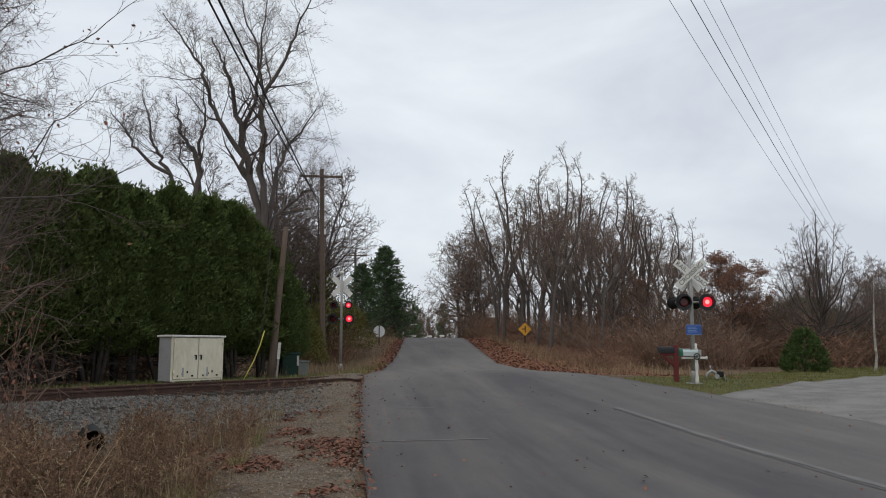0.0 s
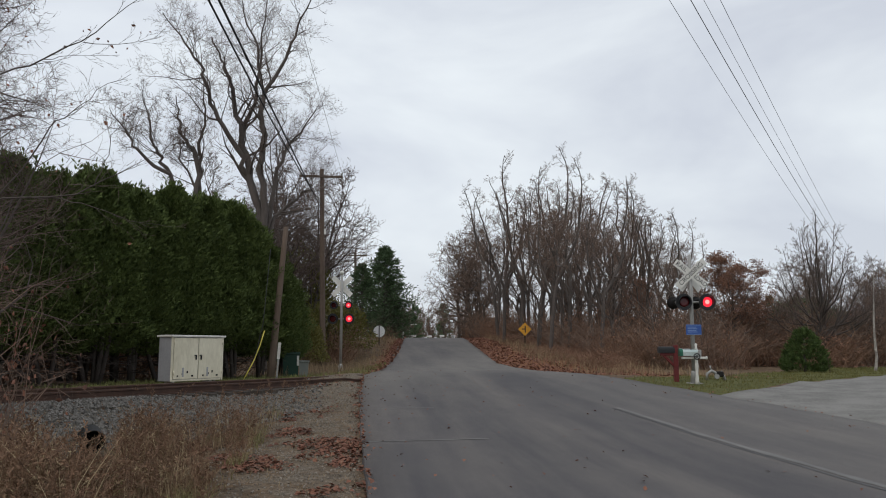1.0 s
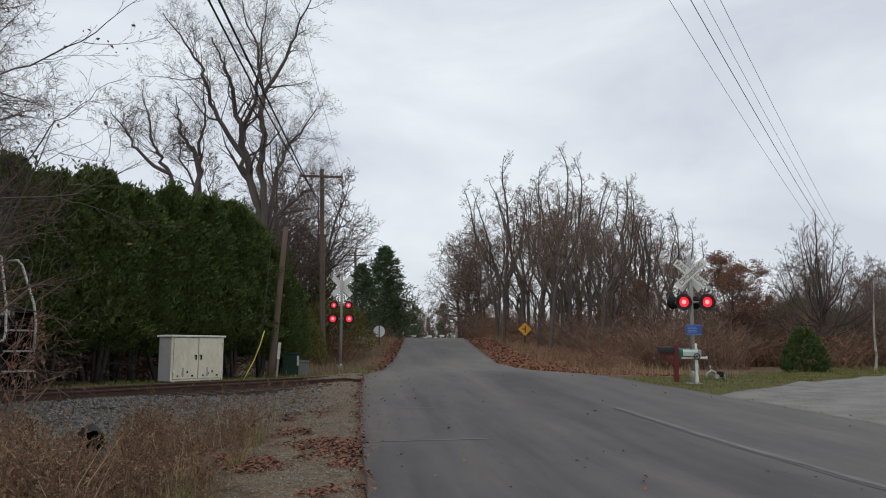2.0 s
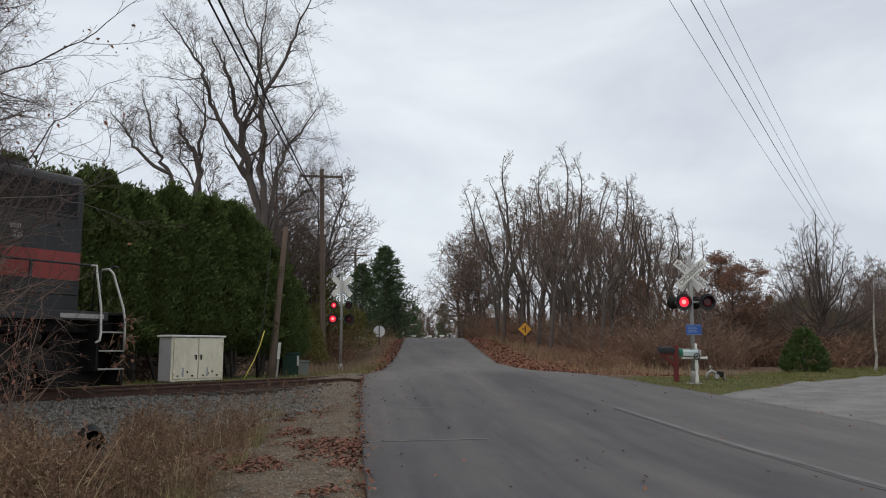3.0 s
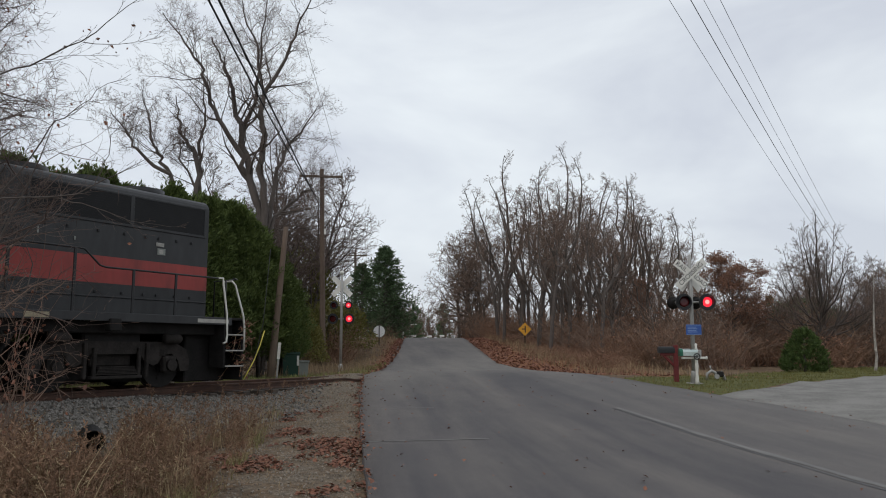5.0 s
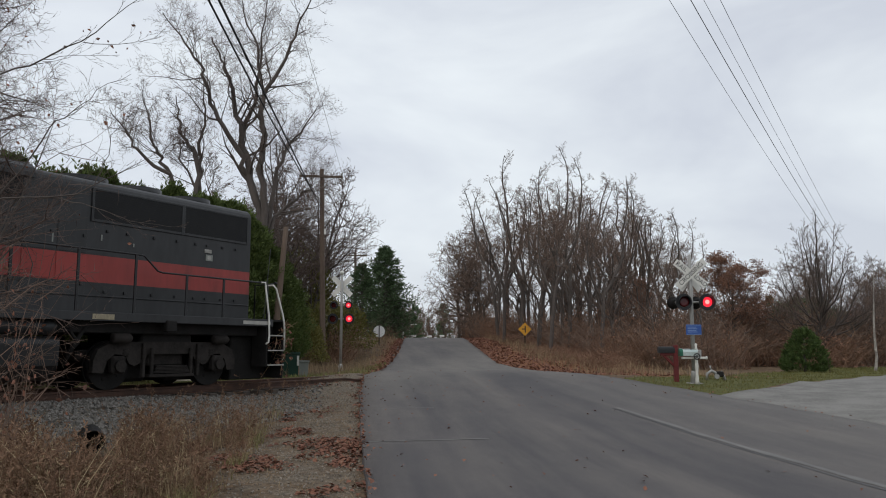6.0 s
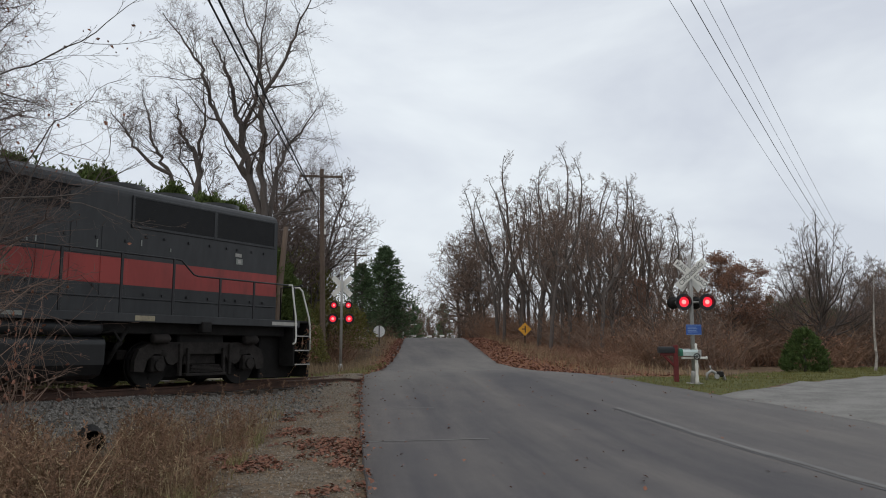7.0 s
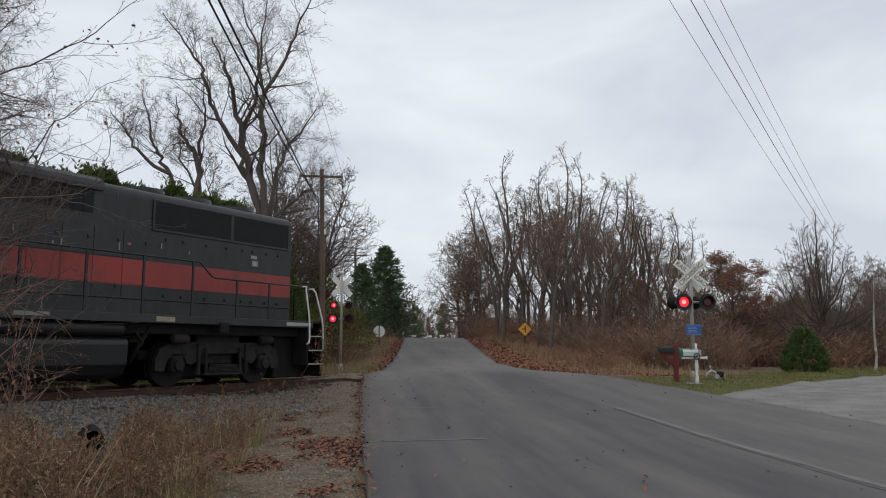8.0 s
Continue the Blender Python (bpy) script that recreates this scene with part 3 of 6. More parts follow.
def build_locomotive():
    L = locomotive
    part("hood_lower", extrude_x(hood_section(DECK, 2.27, HOOD_HALF, False), -12.2, HOOD_END), M_LOCO, L, "faded black lower hood doors")
    part("red_stripe", extrude_x(hood_section(2.27, 2.85, HOOD_HALF, False), -12.2, HOOD_END), M_RED, L, "faded red painted band round the hood")
    up = extrude_x(hood_section(2.85, HOOD_TOP, HOOD_HALF, True), -12.2, HOOD_END)
    part("hood_upper", up, M_LOCO, L, "faded black upper hood with rounded roof edge")
    part("roof_overhang", extrude_x([(-1.0, 4.25), (1.0, 4.25), (1.0, 4.34), (0.95, 4.45), (0.82, 4.55), (-0.82, 4.55), (-0.95, 4.45), (-1.0, 4.34)], -11.2, -6.1), M_LOCO, L, "black roof edge over the intake")
    for s in (-1, 1):
        # flat panel on the hood; its black stands for the shaded opening
        it = part("air_intake", Build().box(-11.1, -6.3, s * HOOD_HALF, s * (HOOD_HALF + 0.012), 3.74, 4.23, 0.004), M_GRILLE, L, "air intake under the roof edge, its opening's shade in a flat black panel")
        sl = Build()
        for k in range(1, 20):
            x = -11.1 + 4.8 * k / 20
            sl.box(x - 0.012, x + 0.012, s * (HOOD_HALF + 0.012), s * (HOOD_HALF + 0.024), 3.76, 4.22, 0.002)
        part("intake_bars", sl, M_GRILLE, it)
        part("hood_ledge", Build().box(-12.0, HOOD_END - 0.04, s * HOOD_HALF, s * (HOOD_HALF + 0.05), 1.965, 2.0, 0.008), M_LOCO, L)
        part("hood_skirt", Build().box(-12.0, HOOD_END - 0.06, s * HOOD_HALF, s * (HOOD_HALF + 0.025), DECK, 1.965, 0.006), M_LOCO, L, "faded black lower skirt of the hood")
    # radiator grilles, framed, high on both sides: flat panels, the recess's shade in their colour
    for s in (-1, 1):
        for x0, x1 in ((-2.35, -0.36), (-4.75, -2.45)):
            y0, y1 = s * (HOOD_HALF + 0.004), s * (HOOD_HALF + 0.02)
            z0, z1 = 3.62, 4.24
            g = part("radiator_grille", Build().box(x0, x1, y0, y1, z0, z1, 0.005), M_GRILLE, L, "flat radiator grille, the shade of its recess in the dark colour")
            f = Build()
            for a, c in ((x0 - 0.06, x0), (x1, x1 + 0.06)):
                f.box(a, c, y0, s * (HOOD_HALF + 0.03), z0 - 0.06, z1 + 0.05, 0.008)
            f.box(x0, x1, y0, s * (HOOD_HALF + 0.03), z0 - 0.06, z0, 0.008).box(x0, x1, y0, s * (HOOD_HALF + 0.03), z1, z1 + 0.05, 0.008)
            part("grille_frame", f, M_LOCO, g)
            sl = Build()
            for k in range(1, 12):
                z = z0 + (z1 - z0) * k / 12
                sl.box(x0, x1, y1, s * (HOOD_HALF + 0.023), z - 0.003, z + 0.003, 0.001)
            part("louvres", sl, M_GRILLE, g)
        # hood doors: proud panels, latches, hinges
        x = -4.85
        for k in range(9):
            w = 0.68
            d = part("hood_door", Build().box(x - w, x - 0.02, s * HOOD_HALF, s * (HOOD_HALF + 0.012), 2.87, 3.5, 0.005), M_LOCO, L)
            part("latch", Build().box(x - 0.12, x - 0.06, s * HOOD_HALF, s * (HOOD_HALF + 0.035), 3.2, 3.27, 0.005), M_BLACK, d)
            d = part("hood_door", Build().box(x - w, x - 0.02, s * HOOD_HALF, s * (HOOD_HALF + 0.012), 2.29, 2.83, 0.005), M_RED, L)
            d = part("hood_door", Build().box(x - w, x - 0.02, s * HOOD_HALF, s * (HOOD_HALF + 0.012), DECK + 0.03, 2.25, 0.005), M_LOCO, L)
            part("latch", Build().box(x - 0.14, x - 0.08, s * HOOD_HALF, s * (HOOD_HALF + 0.035), 2.18, 2.25, 0.005), M_BLACK, d)
            x -= 0.72
        for x in (-0.7, -1.15, -1.65, -2.0, -2.55, -3.2, -3.9, -4.4):
            part("latch", Build().box(x - 0.03, x + 0.03, s * HOOD_HALF, s * (HOOD_HALF + 0.03), 3.36, 3.42, 0.005), M_BLACK, L)
            part("latch", Build().box(x - 0.03, x + 0.03, s * HOOD_HALF, s * (HOOD_HALF + 0.03), 2.05, 2.11, 0.005), M_BLACK, L)
        # maker's plates and pale scuffs
        part("number_plate", Build().box(-1.72, -1.5, s * HOOD_HALF, s * (HOOD_HALF + 0.014), 3.21, 3.30, 0.004), M_DULL, L, "small pale plate")
        p = part("number_plate", Build().box(-1.68, -1.46, s * HOOD_HALF, s * (HOOD_HALF + 0.014), 3.02, 3.17, 0.004), M_GREYP, L, "small pale plate with worn marks")
        part("marking", Build().box(-1.63, -1.52, s * (HOOD_HALF + 0.014), s * (HOOD_HALF + 0.018), 3.05, 3.14, 0.002), M_DULL, p)
        for x, z0, z1 in ((-4.55, 3.17, 3.3), (-5.65, 3.02, 3.22), (-7.0, 2.98, 3.13), (-7.18, 2.96, 3.05), (-8.0, 3.1, 3.28), (-3.75, 3.12, 3.2)):
            part("scuff", Build().box(x, x + 0.035, s * (HOOD_HALF + 0.006), s * (HOOD_HALF + 0.016), z0, z1, 0.002), M_GREYP, L, "pale drip of old paint")
    # roof fans
    for x in (-1.55, -3.05, -4.5):
        f = part("roof_fan", Build().cyl((x, 0, HOOD_TOP - 0.1), (x, 0, HOOD_TOP + 0.1), 0.58, 24), M_LOCO, L, "round radiator fan housing on the roof")
        part("fan_guard", Build().cyl((x, 0, HOOD_TOP + 0.1), (x, 0, HOOD_TOP + 0.13), 0.5, 24, 0.42), M_GRILLE, f)
    part("exhaust_stack", Build().box(-8.3, -7.7, -0.25, 0.25, 4.4, 4.85, 0.05), M_LOCO, L)
    # end of the hood: door, lamp, number boards
    part("end_door", Build().box(HOOD_END, HOOD_END + 0.02, -0.33, 0.33, DECK + 0.02, 3.6, 0.008), M_LOCO, L)
    for y in (-0.13, 0.13):
        part("headlamp", Build().cyl((HOOD_END, y, 4.05), (HOOD_END + 0.09, y, 4.05), 0.12, 16), M_GRIME, L)
    # cab and short hood behind
    part("cab", extrude_x(hood_section(DECK, 4.62, 1.5, True), -14.4, -12.2), M_LOCO, L)
    part("short_hood", extrude_x(hood_section(DECK, 3.3, 0.9, True), -16.2, -14.4), M_LOCO, L)
    # frame and walkway
    part("frame", Build().box(-16.7, 0.46, -1.2, 1.2, 1.2, DECK - 0.06, 0.02), M_GRIME, L)
    part("walkway", Build().box(-16.7, 0.5, -1.52, 1.52, DECK - 0.06, DECK, 0.01), M_GRIME, L)
    for s in (-1, 1):
        part("side_sill", Build().box(-16.4, 0.1, s * 1.5, s * 1.54, 1.44, DECK, 0.008), M_LOCO, L, "black side sill")
        part("sill_stripe", Build().box(-0.95, 0.0, s * 1.54, s * 1.547, DECK - 0.14, DECK - 0.05, 0.003), M_DULL, L, "white painted sill edge")
        part("sill_plate", Build().box(-5.05, -4.55, s * 1.54, s * 1.55, 1.47, 1.58, 0.003), M_CREAM, L, "cream plate on the sill")
        part("sill_plate", Build().box(-8.2, -7.5, s * 1.54, s * 1.55, 1.5, 1.58, 0.003), M_GREYP, L, "cream plate on the sill")
        part("jacking_pad", Build().box(-3.25, -2.98, s * 1.4, s * 1.6, 1.24, 1.5, 0.02), M_GRIME, L)
    # draft gear and the shadow around it, filled in as one dark solid block
    part("draft_gear", Build().box(-0.78, 0.46, -0.95, 0.95, 0.10, 1.22, 0.03), M_GRIME, L)
    # pilot, anticlimber, coupler, hoses
    part("pilot", Build().box(0.47, 0.55, -1.5, 1.5, 0.12, 1.56, 0.02), M_GRIME, L)
    part("coupler", Build().box(0.55, 1.05, -0.12, 0.12, 0.72, 0.98, 0.03).box(1.0, 1.3, -0.17, 0.12, 0.68, 1.02, 0.05), M_GRIME, L)
    part("anticlimber", Build().box(0.5, 0.7, -0.8, 0.8, 1.42, 1.56, 0.02), M_GRIME, L)
    for y in (-0.45, -0.6, 0.45, 0.6):
        part("air_hose", Build().tube([(0.55, y, 1.05), (0.75, y, 0.98), (0.83, y, 0.7), (0.79, y, 0.5)], 0.022, 8), M_BLACK, L)
    # steps at the end, with pale edges and hand rails
    for s in (-1, 1):
        st = part("step_well", Build().box(-0.13, -0.08, s * 1.02, s * 1.54, 0.42, 1.56, 0.01).box(-0.08, 0.47, s * 1.0, s * 1.05, 0.42, 1.56, 0.01), M_GRIME, L)
        for z in (0.47, 0.84, 1.22):
            t = part("step", Build().box(-0.08, 0.5, s * 1.05, s * 1.54, z - 0.025, z, 0.006), M_GRIME, st)
            part("step_edge", Build().box(-0.08, 0.51, s * 1.54, s * 1.56, z - 0.026, z + 0.008, 0.004), M_DULL, st, "white painted step edge")
        part("grab_rail", Build().tube([(-0.34, s * 1.5, DECK + 0.93), (-0.22, s * 1.53, DECK + 0.94), (-0.22, s * 1.55, DECK + 0.8), (-0.1, s * 1.57, DECK + 0.1), (-0.07, s * 1.57, 1.2), (-0.09, s * 1.57, 1.04), (-0.18, s * 1.57, 1.0)], 0.024, 10), M_WHITE, L, "white painted step hand rail")
        part("grab_rail", Build().tube([(0.04, s * 1.3, DECK + 0.88), (0.1, s * 1.5, DECK + 0.89), (0.16, s * 1.55, DECK + 0.8), (0.42, s * 1.57, DECK + 0.1), (0.48, s * 1.57, 1.45), (0.49, s * 1.57, 0.85)], 0.024, 10), M_WHITE, L, "white painted step hand rail")
        # walkway handrail: high over the doors, stepped down at the end
        y = s * 1.5
        hi, lo = DECK + 1.27, DECK + 0.93
        part("handrail", Build().tube([(-12.0, y, hi), (-8.0, y, hi), (-4.0, y, hi), (-3.86, y, hi - 0.01), (-3.5, y, lo + 0.03), (-3.36, y, lo), (-2.0, y, lo), (-0.34, y, lo)], 0.021, 8), M_BLACK, L)
        for x in (-1.58, -2.69, -4.06, -5.4, -6.76, -8.13, -9.5, -10.9):
            top = lo if x > -3.3 else hi
            part("handrail_post", Build().box(x - 0.03, x + 0.03, y - 0.015 * s, y + 0.02 * s, 1.46, top, 0.006), M_BLACK, L)
        part("end_post", Build().cyl((-0.1, y, DECK), (-0.1, y, lo - 0.05), 0.02, 8), M_BLACK, L)
    for y in (-0.5, 0.5):
        part("end_railing", Build().tube([(0.44, y, DECK), (0.44, y, DECK + 0.95), (0.44, y * 2.6, DECK + 0.97), (0.2, y * 2.9, DECK + 0.97)], 0.02, 8), M_BLACK, L)
    # fuel tank and air reservoirs
    half = [(1.05, 0.25), (1.3, 0.34), (1.42, 0.55)] + [(1.28 + 0.16 * math.cos(math.pi / 16 * k), 0.96 + 0.16 * math.sin(math.pi / 16 * k)) for k in range(9)]
    tank = [(-y, z) for y, z in half[::-1]] + half
    part("fuel_tank", extrude_x(tank, -10.6, -5.65), M_TANK, L, "black fuel tank slung low")
    for s in (-1, 1):
        part("air_reservoir", Build().tube([(-9.8, s * 1.25, 1.3), (-9.72, s * 1.25, 1.3), (-5.8, s * 1.25, 1.3), (-5.68, s * 1.25, 1.3), (-5.62, s * 1.25, 1.3)], [0.1, 0.165, 0.165, 0.13, 0.03], 18), M_BLACK, L, "long black air tank")
        part("air_pipe", Build().tube([(-5.62, s * 1.22, 1.2), (-5.35, s * 1.25, 1.25), (-5.1, s * 1.2, 1.0), (-5.3, s * 1.1, 0.75)], 0.035, 8), M_GRIME, L)
        part("sand_pipe", Build().tube([(-4.95, s * 1.2, 1.35), (-5.2, s * 1.15, 0.9), (-5.3, s * 1.0, 0.55)], 0.05, 8), M_GRIME, L)
    # trucks
    for c in (-2.75, -13.1):
        tr = part("truck", Build().box(c - 0.5, c + 0.5, -0.95, 0.95, 0.5, 0.8, 0.03).box(c - 2.0, c + 2.0, -0.6, 0.6, 0.62, 0.85, 0.03), M_TRUCK, L, "grimy two-axle truck")
        for s in (-1, 1):
            out = [(-1.95, 0.62), (-1.85, 0.86), (-1.5, 1.03), (1.5, 1.03), (1.85, 0.86), (1.95, 0.62), (1.95, 0.38), (1.7, 0.36), (1.62, 0.62), (1.45, 0.76), (1.2, 0.74), (1.08, 0.55),
                   (0.95, 0.50), (0.7, 0.62), (0.62, 0.76), (-0.62, 0.76), (-0.7, 0.62), (-0.95, 0.50), (-1.08, 0.55), (-1.2, 0.74), (-1.45, 0.76), (-1.62, 0.62), (-1.7, 0.36), (-1.95, 0.38)]
            part("side_frame", Build().prism([(c + x, z) for x, z in out], s * 1.0, s * 1.13), M_TRUCK, tr, "cast steel truck frame")
            for x in (-1.37, 1.37):
                part("journal_box", Build().box(c + x - 0.17, c + x + 0.17, s * 1.0, s * 1.2, 0.34, 0.72, 0.04).cyl((c + x, s * 1.2, 0.51), (c + x, s * 1.27, 0.51), 0.13, 14), M_TRUCK, tr)
                part("brake_cylinder", Build().tube([(c + x - 0.24, s * 1.24, 1.10), (c + x - 0.22, s * 1.24, 1.10), (c + x + 0.16, s * 1.24, 1.10), (c + x + 0.24, s * 1.24, 1.10)], [0.06, 0.115, 0.115, 0.05], 14), M_TRUCK, tr)
                part("brake_hanger", Build().box(c + x * 0.55 - 0.04, c + x * 0.55 + 0.04, s * 1.1, s * 1.2, 0.25, 1.0, 0.015), M_TRUCK, tr)
                part("spring", Build().tube([(c + x * 0.86, s * 1.08, 0.72 + 0.03 * k) for k in range(6)], [0.1, 0.075] * 3, 10), M_TRUCK, tr)
            lf = Build()
            for k in range(6):
                lf.box(c - 0.5 + 0.015 * k, c + 0.5 - 0.015 * k, s * 1.06, s * 1.2, 0.33 + 0.03 * k, 0.352 + 0.03 * k, 0.005)
            part("leaf_spring", lf, M_TRUCK, tr)
            part("spring_plank", Build().box(c - 0.62, c + 0.62, s * 0.95, s * 1.22, 0.24, 0.31, 0.02), M_TRUCK, tr)
            for x in (-0.54, 0.54):
                part("swing_hanger", Build().box(c + x - 0.04, c + x + 0.04, s * 1.13, s * 1.21, 0.28, 0.9, 0.015), M_TRUCK, tr)
        for x in (-0.85, 0.85):
            part("traction_motor", Build().box(c + x - 0.62, c + x + 0.62, -0.62, 0.62, 0.14, 0.85, 0.08), M_GRIME, tr, "grimy motor housing between the wheels")
        part("bolster", Build().box(c - 0.7, c + 0.7, -1.0, 1.0, 0.78, 1.25, 0.04), M_GRIME, tr)
        for x in (-1.37, 1.37):
            w = Build()
            w.cyl((0, -0.75, 0), (0, 0.75, 0), 0.09, 12)
            for s in (-1, 1):
                w.cyl((0, s * 0.70, 0), (0, s * 0.84, 0), 0.508, 28)
                w.cyl((0, s * 0.67, 0), (0, s * 0.70, 0), 0.535, 28)
                w.cyl((0, s * 0.84, 0), (0, s * 0.90, 0), 0.16, 14)
                for k in range(5):
                    a = 2 * math.pi * k / 5
                    w.cyl((0.3 * math.cos(a), s * 0.835, 0.3 * math.sin(a)), (0.3 * math.cos(a), s * 0.86, 0.3 * math.sin(a)), 0.04, 8)
            wheel = part("wheelset", w, M_GRIME, L)
            wheel.matrix_local = pose(c + x, 0, 0.508)
            WHEELSETS.append(wheel)


build_locomotive()


def caught_branches():
    """Dead twigs and leaves caught in the end steps."""
    rs = random.Random(6)
    b, c = Build(), Build()
    for k in range(46):
        p = Vector((rs.uniform(0.3, 0.72), rs.uniform(-1.62, -1.15), rs.uniform(0.45, 1.55)))
        d = Vector((rs.gauss(0.2, 0.5), rs.gauss(-0.2, 0.4), rs.gauss(0.1, 0.5))).normalized()
        e = p + d * rs.uniform(0.2, 0.5)
        b.tube([p, p.lerp(e, 0.5) + Vector((0, 0, rs.gauss(0, 0.04))), e], [0.011, 0.008, 0.004], 3, False)
        for j in range(3):
            leaf_card(c, p.lerp(e, rs.random()) + Vector((0, 0, rs.gauss(0, 0.05))), rs.uniform(0.06, 0.12), rs)
    t = part("caught_branch", b, M_DRY, locomotive, "tangle of dead twigs caught in the steps")
    tagged(part("leaf_tangle", c, M_LEAF, t, "dead brown leaves on caught twigs"), kind="stuff")


# ---------------------------------------------------------------- crossing signals
INSERTS = []


def text_mesh(word, size, extrude=0.003):
    cu = bpy.data.curves.new("lettering", "FONT")
    cu.body, cu.size, cu.extrude = word, size, extrude
    cu.align_x, cu.align_y = "CENTER", "CENTER"
    ob = new("lettering", cu)
    me = bpy.data.meshes.new_from_object(ob.evaluated_get(bpy.context.evaluated_depsgraph_get()))
    bpy.data.objects.remove(ob)
    bpy.data.curves.remove(cu)
    return me


def lettering(word, size, place, material, parent):
    me = text_mesh(word, size)
    me.transform(place)
    return part("lettering", me, material, parent)


def lamp(parent, x, y, z, side, size=1.0, facing=0):
    """A flashing crossing lamp: round black shield, visor, barrel and an insert that turns its glowing face out."""
    m = pose(x, y, z, 0, 0, facing)
    b = Build()
    n = 24
    ring = []
    for r, yy in ((0.26, -0.02), (0.26, -0.005), (0.165, -0.005), (0.165, -0.02)):
        ring += [(size * r * math.cos(2 * math.pi * k / n), yy, size * r * math.sin(2 * math.pi * k / n)) for k in range(n)]
    b.add(ring, [(i * n + k, i * n + (k + 1) % n, ((i + 1) % 4) * n + (k + 1) % n, ((i + 1) % 4) * n + k) for i in range(4) for k in range(n)])
    lampo = part("lamp", b, M_BLACK, parent, "round black crossing lamp")
    lampo.matrix_local = m
    v = Build()
    arc = [math.pi * (k / 14 * 1.3 - 0.15) for k in range(15)]
    pts = []
    for r, yy in ((0.17, -0.02), (0.18, -0.24)):
        for rr in (r, r + 0.006):
            for k, a in enumerate(arc):
                cut = 1 - 0.55 * abs(k - 7) / 7
                pts.append((size * rr * math.cos(a), -0.02 + (yy + 0.02) * cut, size * rr * math.sin(a)))
    k = 15
    v.add(pts, [(i, i + 1, 2 * k + i + 1, 2 * k + i) for i in range(k - 1)] + [(k + i, 3 * k + i, 3 * k + i + 1, k + i + 1) for i in range(k - 1)] + [(2 * k + i, 2 * k + i + 1, 3 * k + i + 1, 3 * k + i) for i in range(k - 1)])
    part("visor", v, M_BLACK, lampo)
    part("barrel", Build().tube([(0, 0.0, 0), (0, 0.16, 0), (0, 0.24, 0), (0, 0.28, 0)], [0.185 * size, 0.18 * size, 0.13 * size, 0.03], 18), M_GALV, lampo, "grey metal lamp barrel")
    # the lens insert: one face glows, with a hot middle; the other is plain red glass
    bl = Build().tube([(0, -0.012, 0), (0, 0.05, 0), (0, 0.058, 0)], [0.158 * size, 0.158 * size, 0.1 * size], 24)
    n0 = len(bl.f)
    bl.tube([(0, -0.014, 0), (0, -0.020, 0)], [0.156 * size, 0.15 * size], 24)
    n1 = len(bl.f)
    bl.tube([(0, -0.022, 0), (0, -0.026, 0)], [0.07 * size, 0.05 * size], 18)
    me = bl.mesh("lens")
    for material in (M_LENS, M_LIT, M_CORE):
        me.materials.append(material)
    me.polygons.foreach_set("material_index", [0 if i < n0 else (1 if i < n1 else 2) for i in range(len(bl.f))])
    ins = part("lens", me, M_LENS, lampo, "red glass lens that flashes")
    INSERTS.append((ins, side))
    return lampo


def blade(parent, at, angle, words, back=False):
    """One crossbuck blade, with rounded ends."""
    m = at @ pose(0, -0.07 if angle < 0 else -0.10, 0, 0, -angle, 0)
    b = Build().box(-0.61, 0.61, -0.006, 0.006, -0.115, 0.115, 0.004)
    bl = part("blade", b, M_WHITE, parent, "bare metal back of a crossbuck blade" if back else "white crossbuck blade with black lettering")
    bl.matrix_local = m
    for word, x, size in words:
        lettering(word, size, pose(x, -0.008, 0, 90, 0, 0), M_BLACK, bl)
    return bl


def signal_mast(x, y, back):
    z = gz(x, y)
    label = "aluminium crossing signal mast seen from behind, red lamps flashing" if back else "aluminium crossing signal mast with crossbuck, red lamps flashing"
    s = thing("crossing_signal", pose(x, y, z - 0.02), label, "crossing signal", "crossing signals")
    top = 4.52 if back else 4.0
    part("mast", Build().tube([(0, 0, 0), (0, 0, top), (0, 0, top + 0.04)], [0.065, 0.06, 0.03], 16), M_GALV, s)
    part("mast_base", Build().box(-0.2, 0.2, -0.2, 0.2, 0, 0.03, 0.008).tube([(0, 0, 0.03), (0, 0, 0.34), (0, 0, 0.4)], [0.12, 0.09, 0.068], 16), M_GALV, s)
    return s


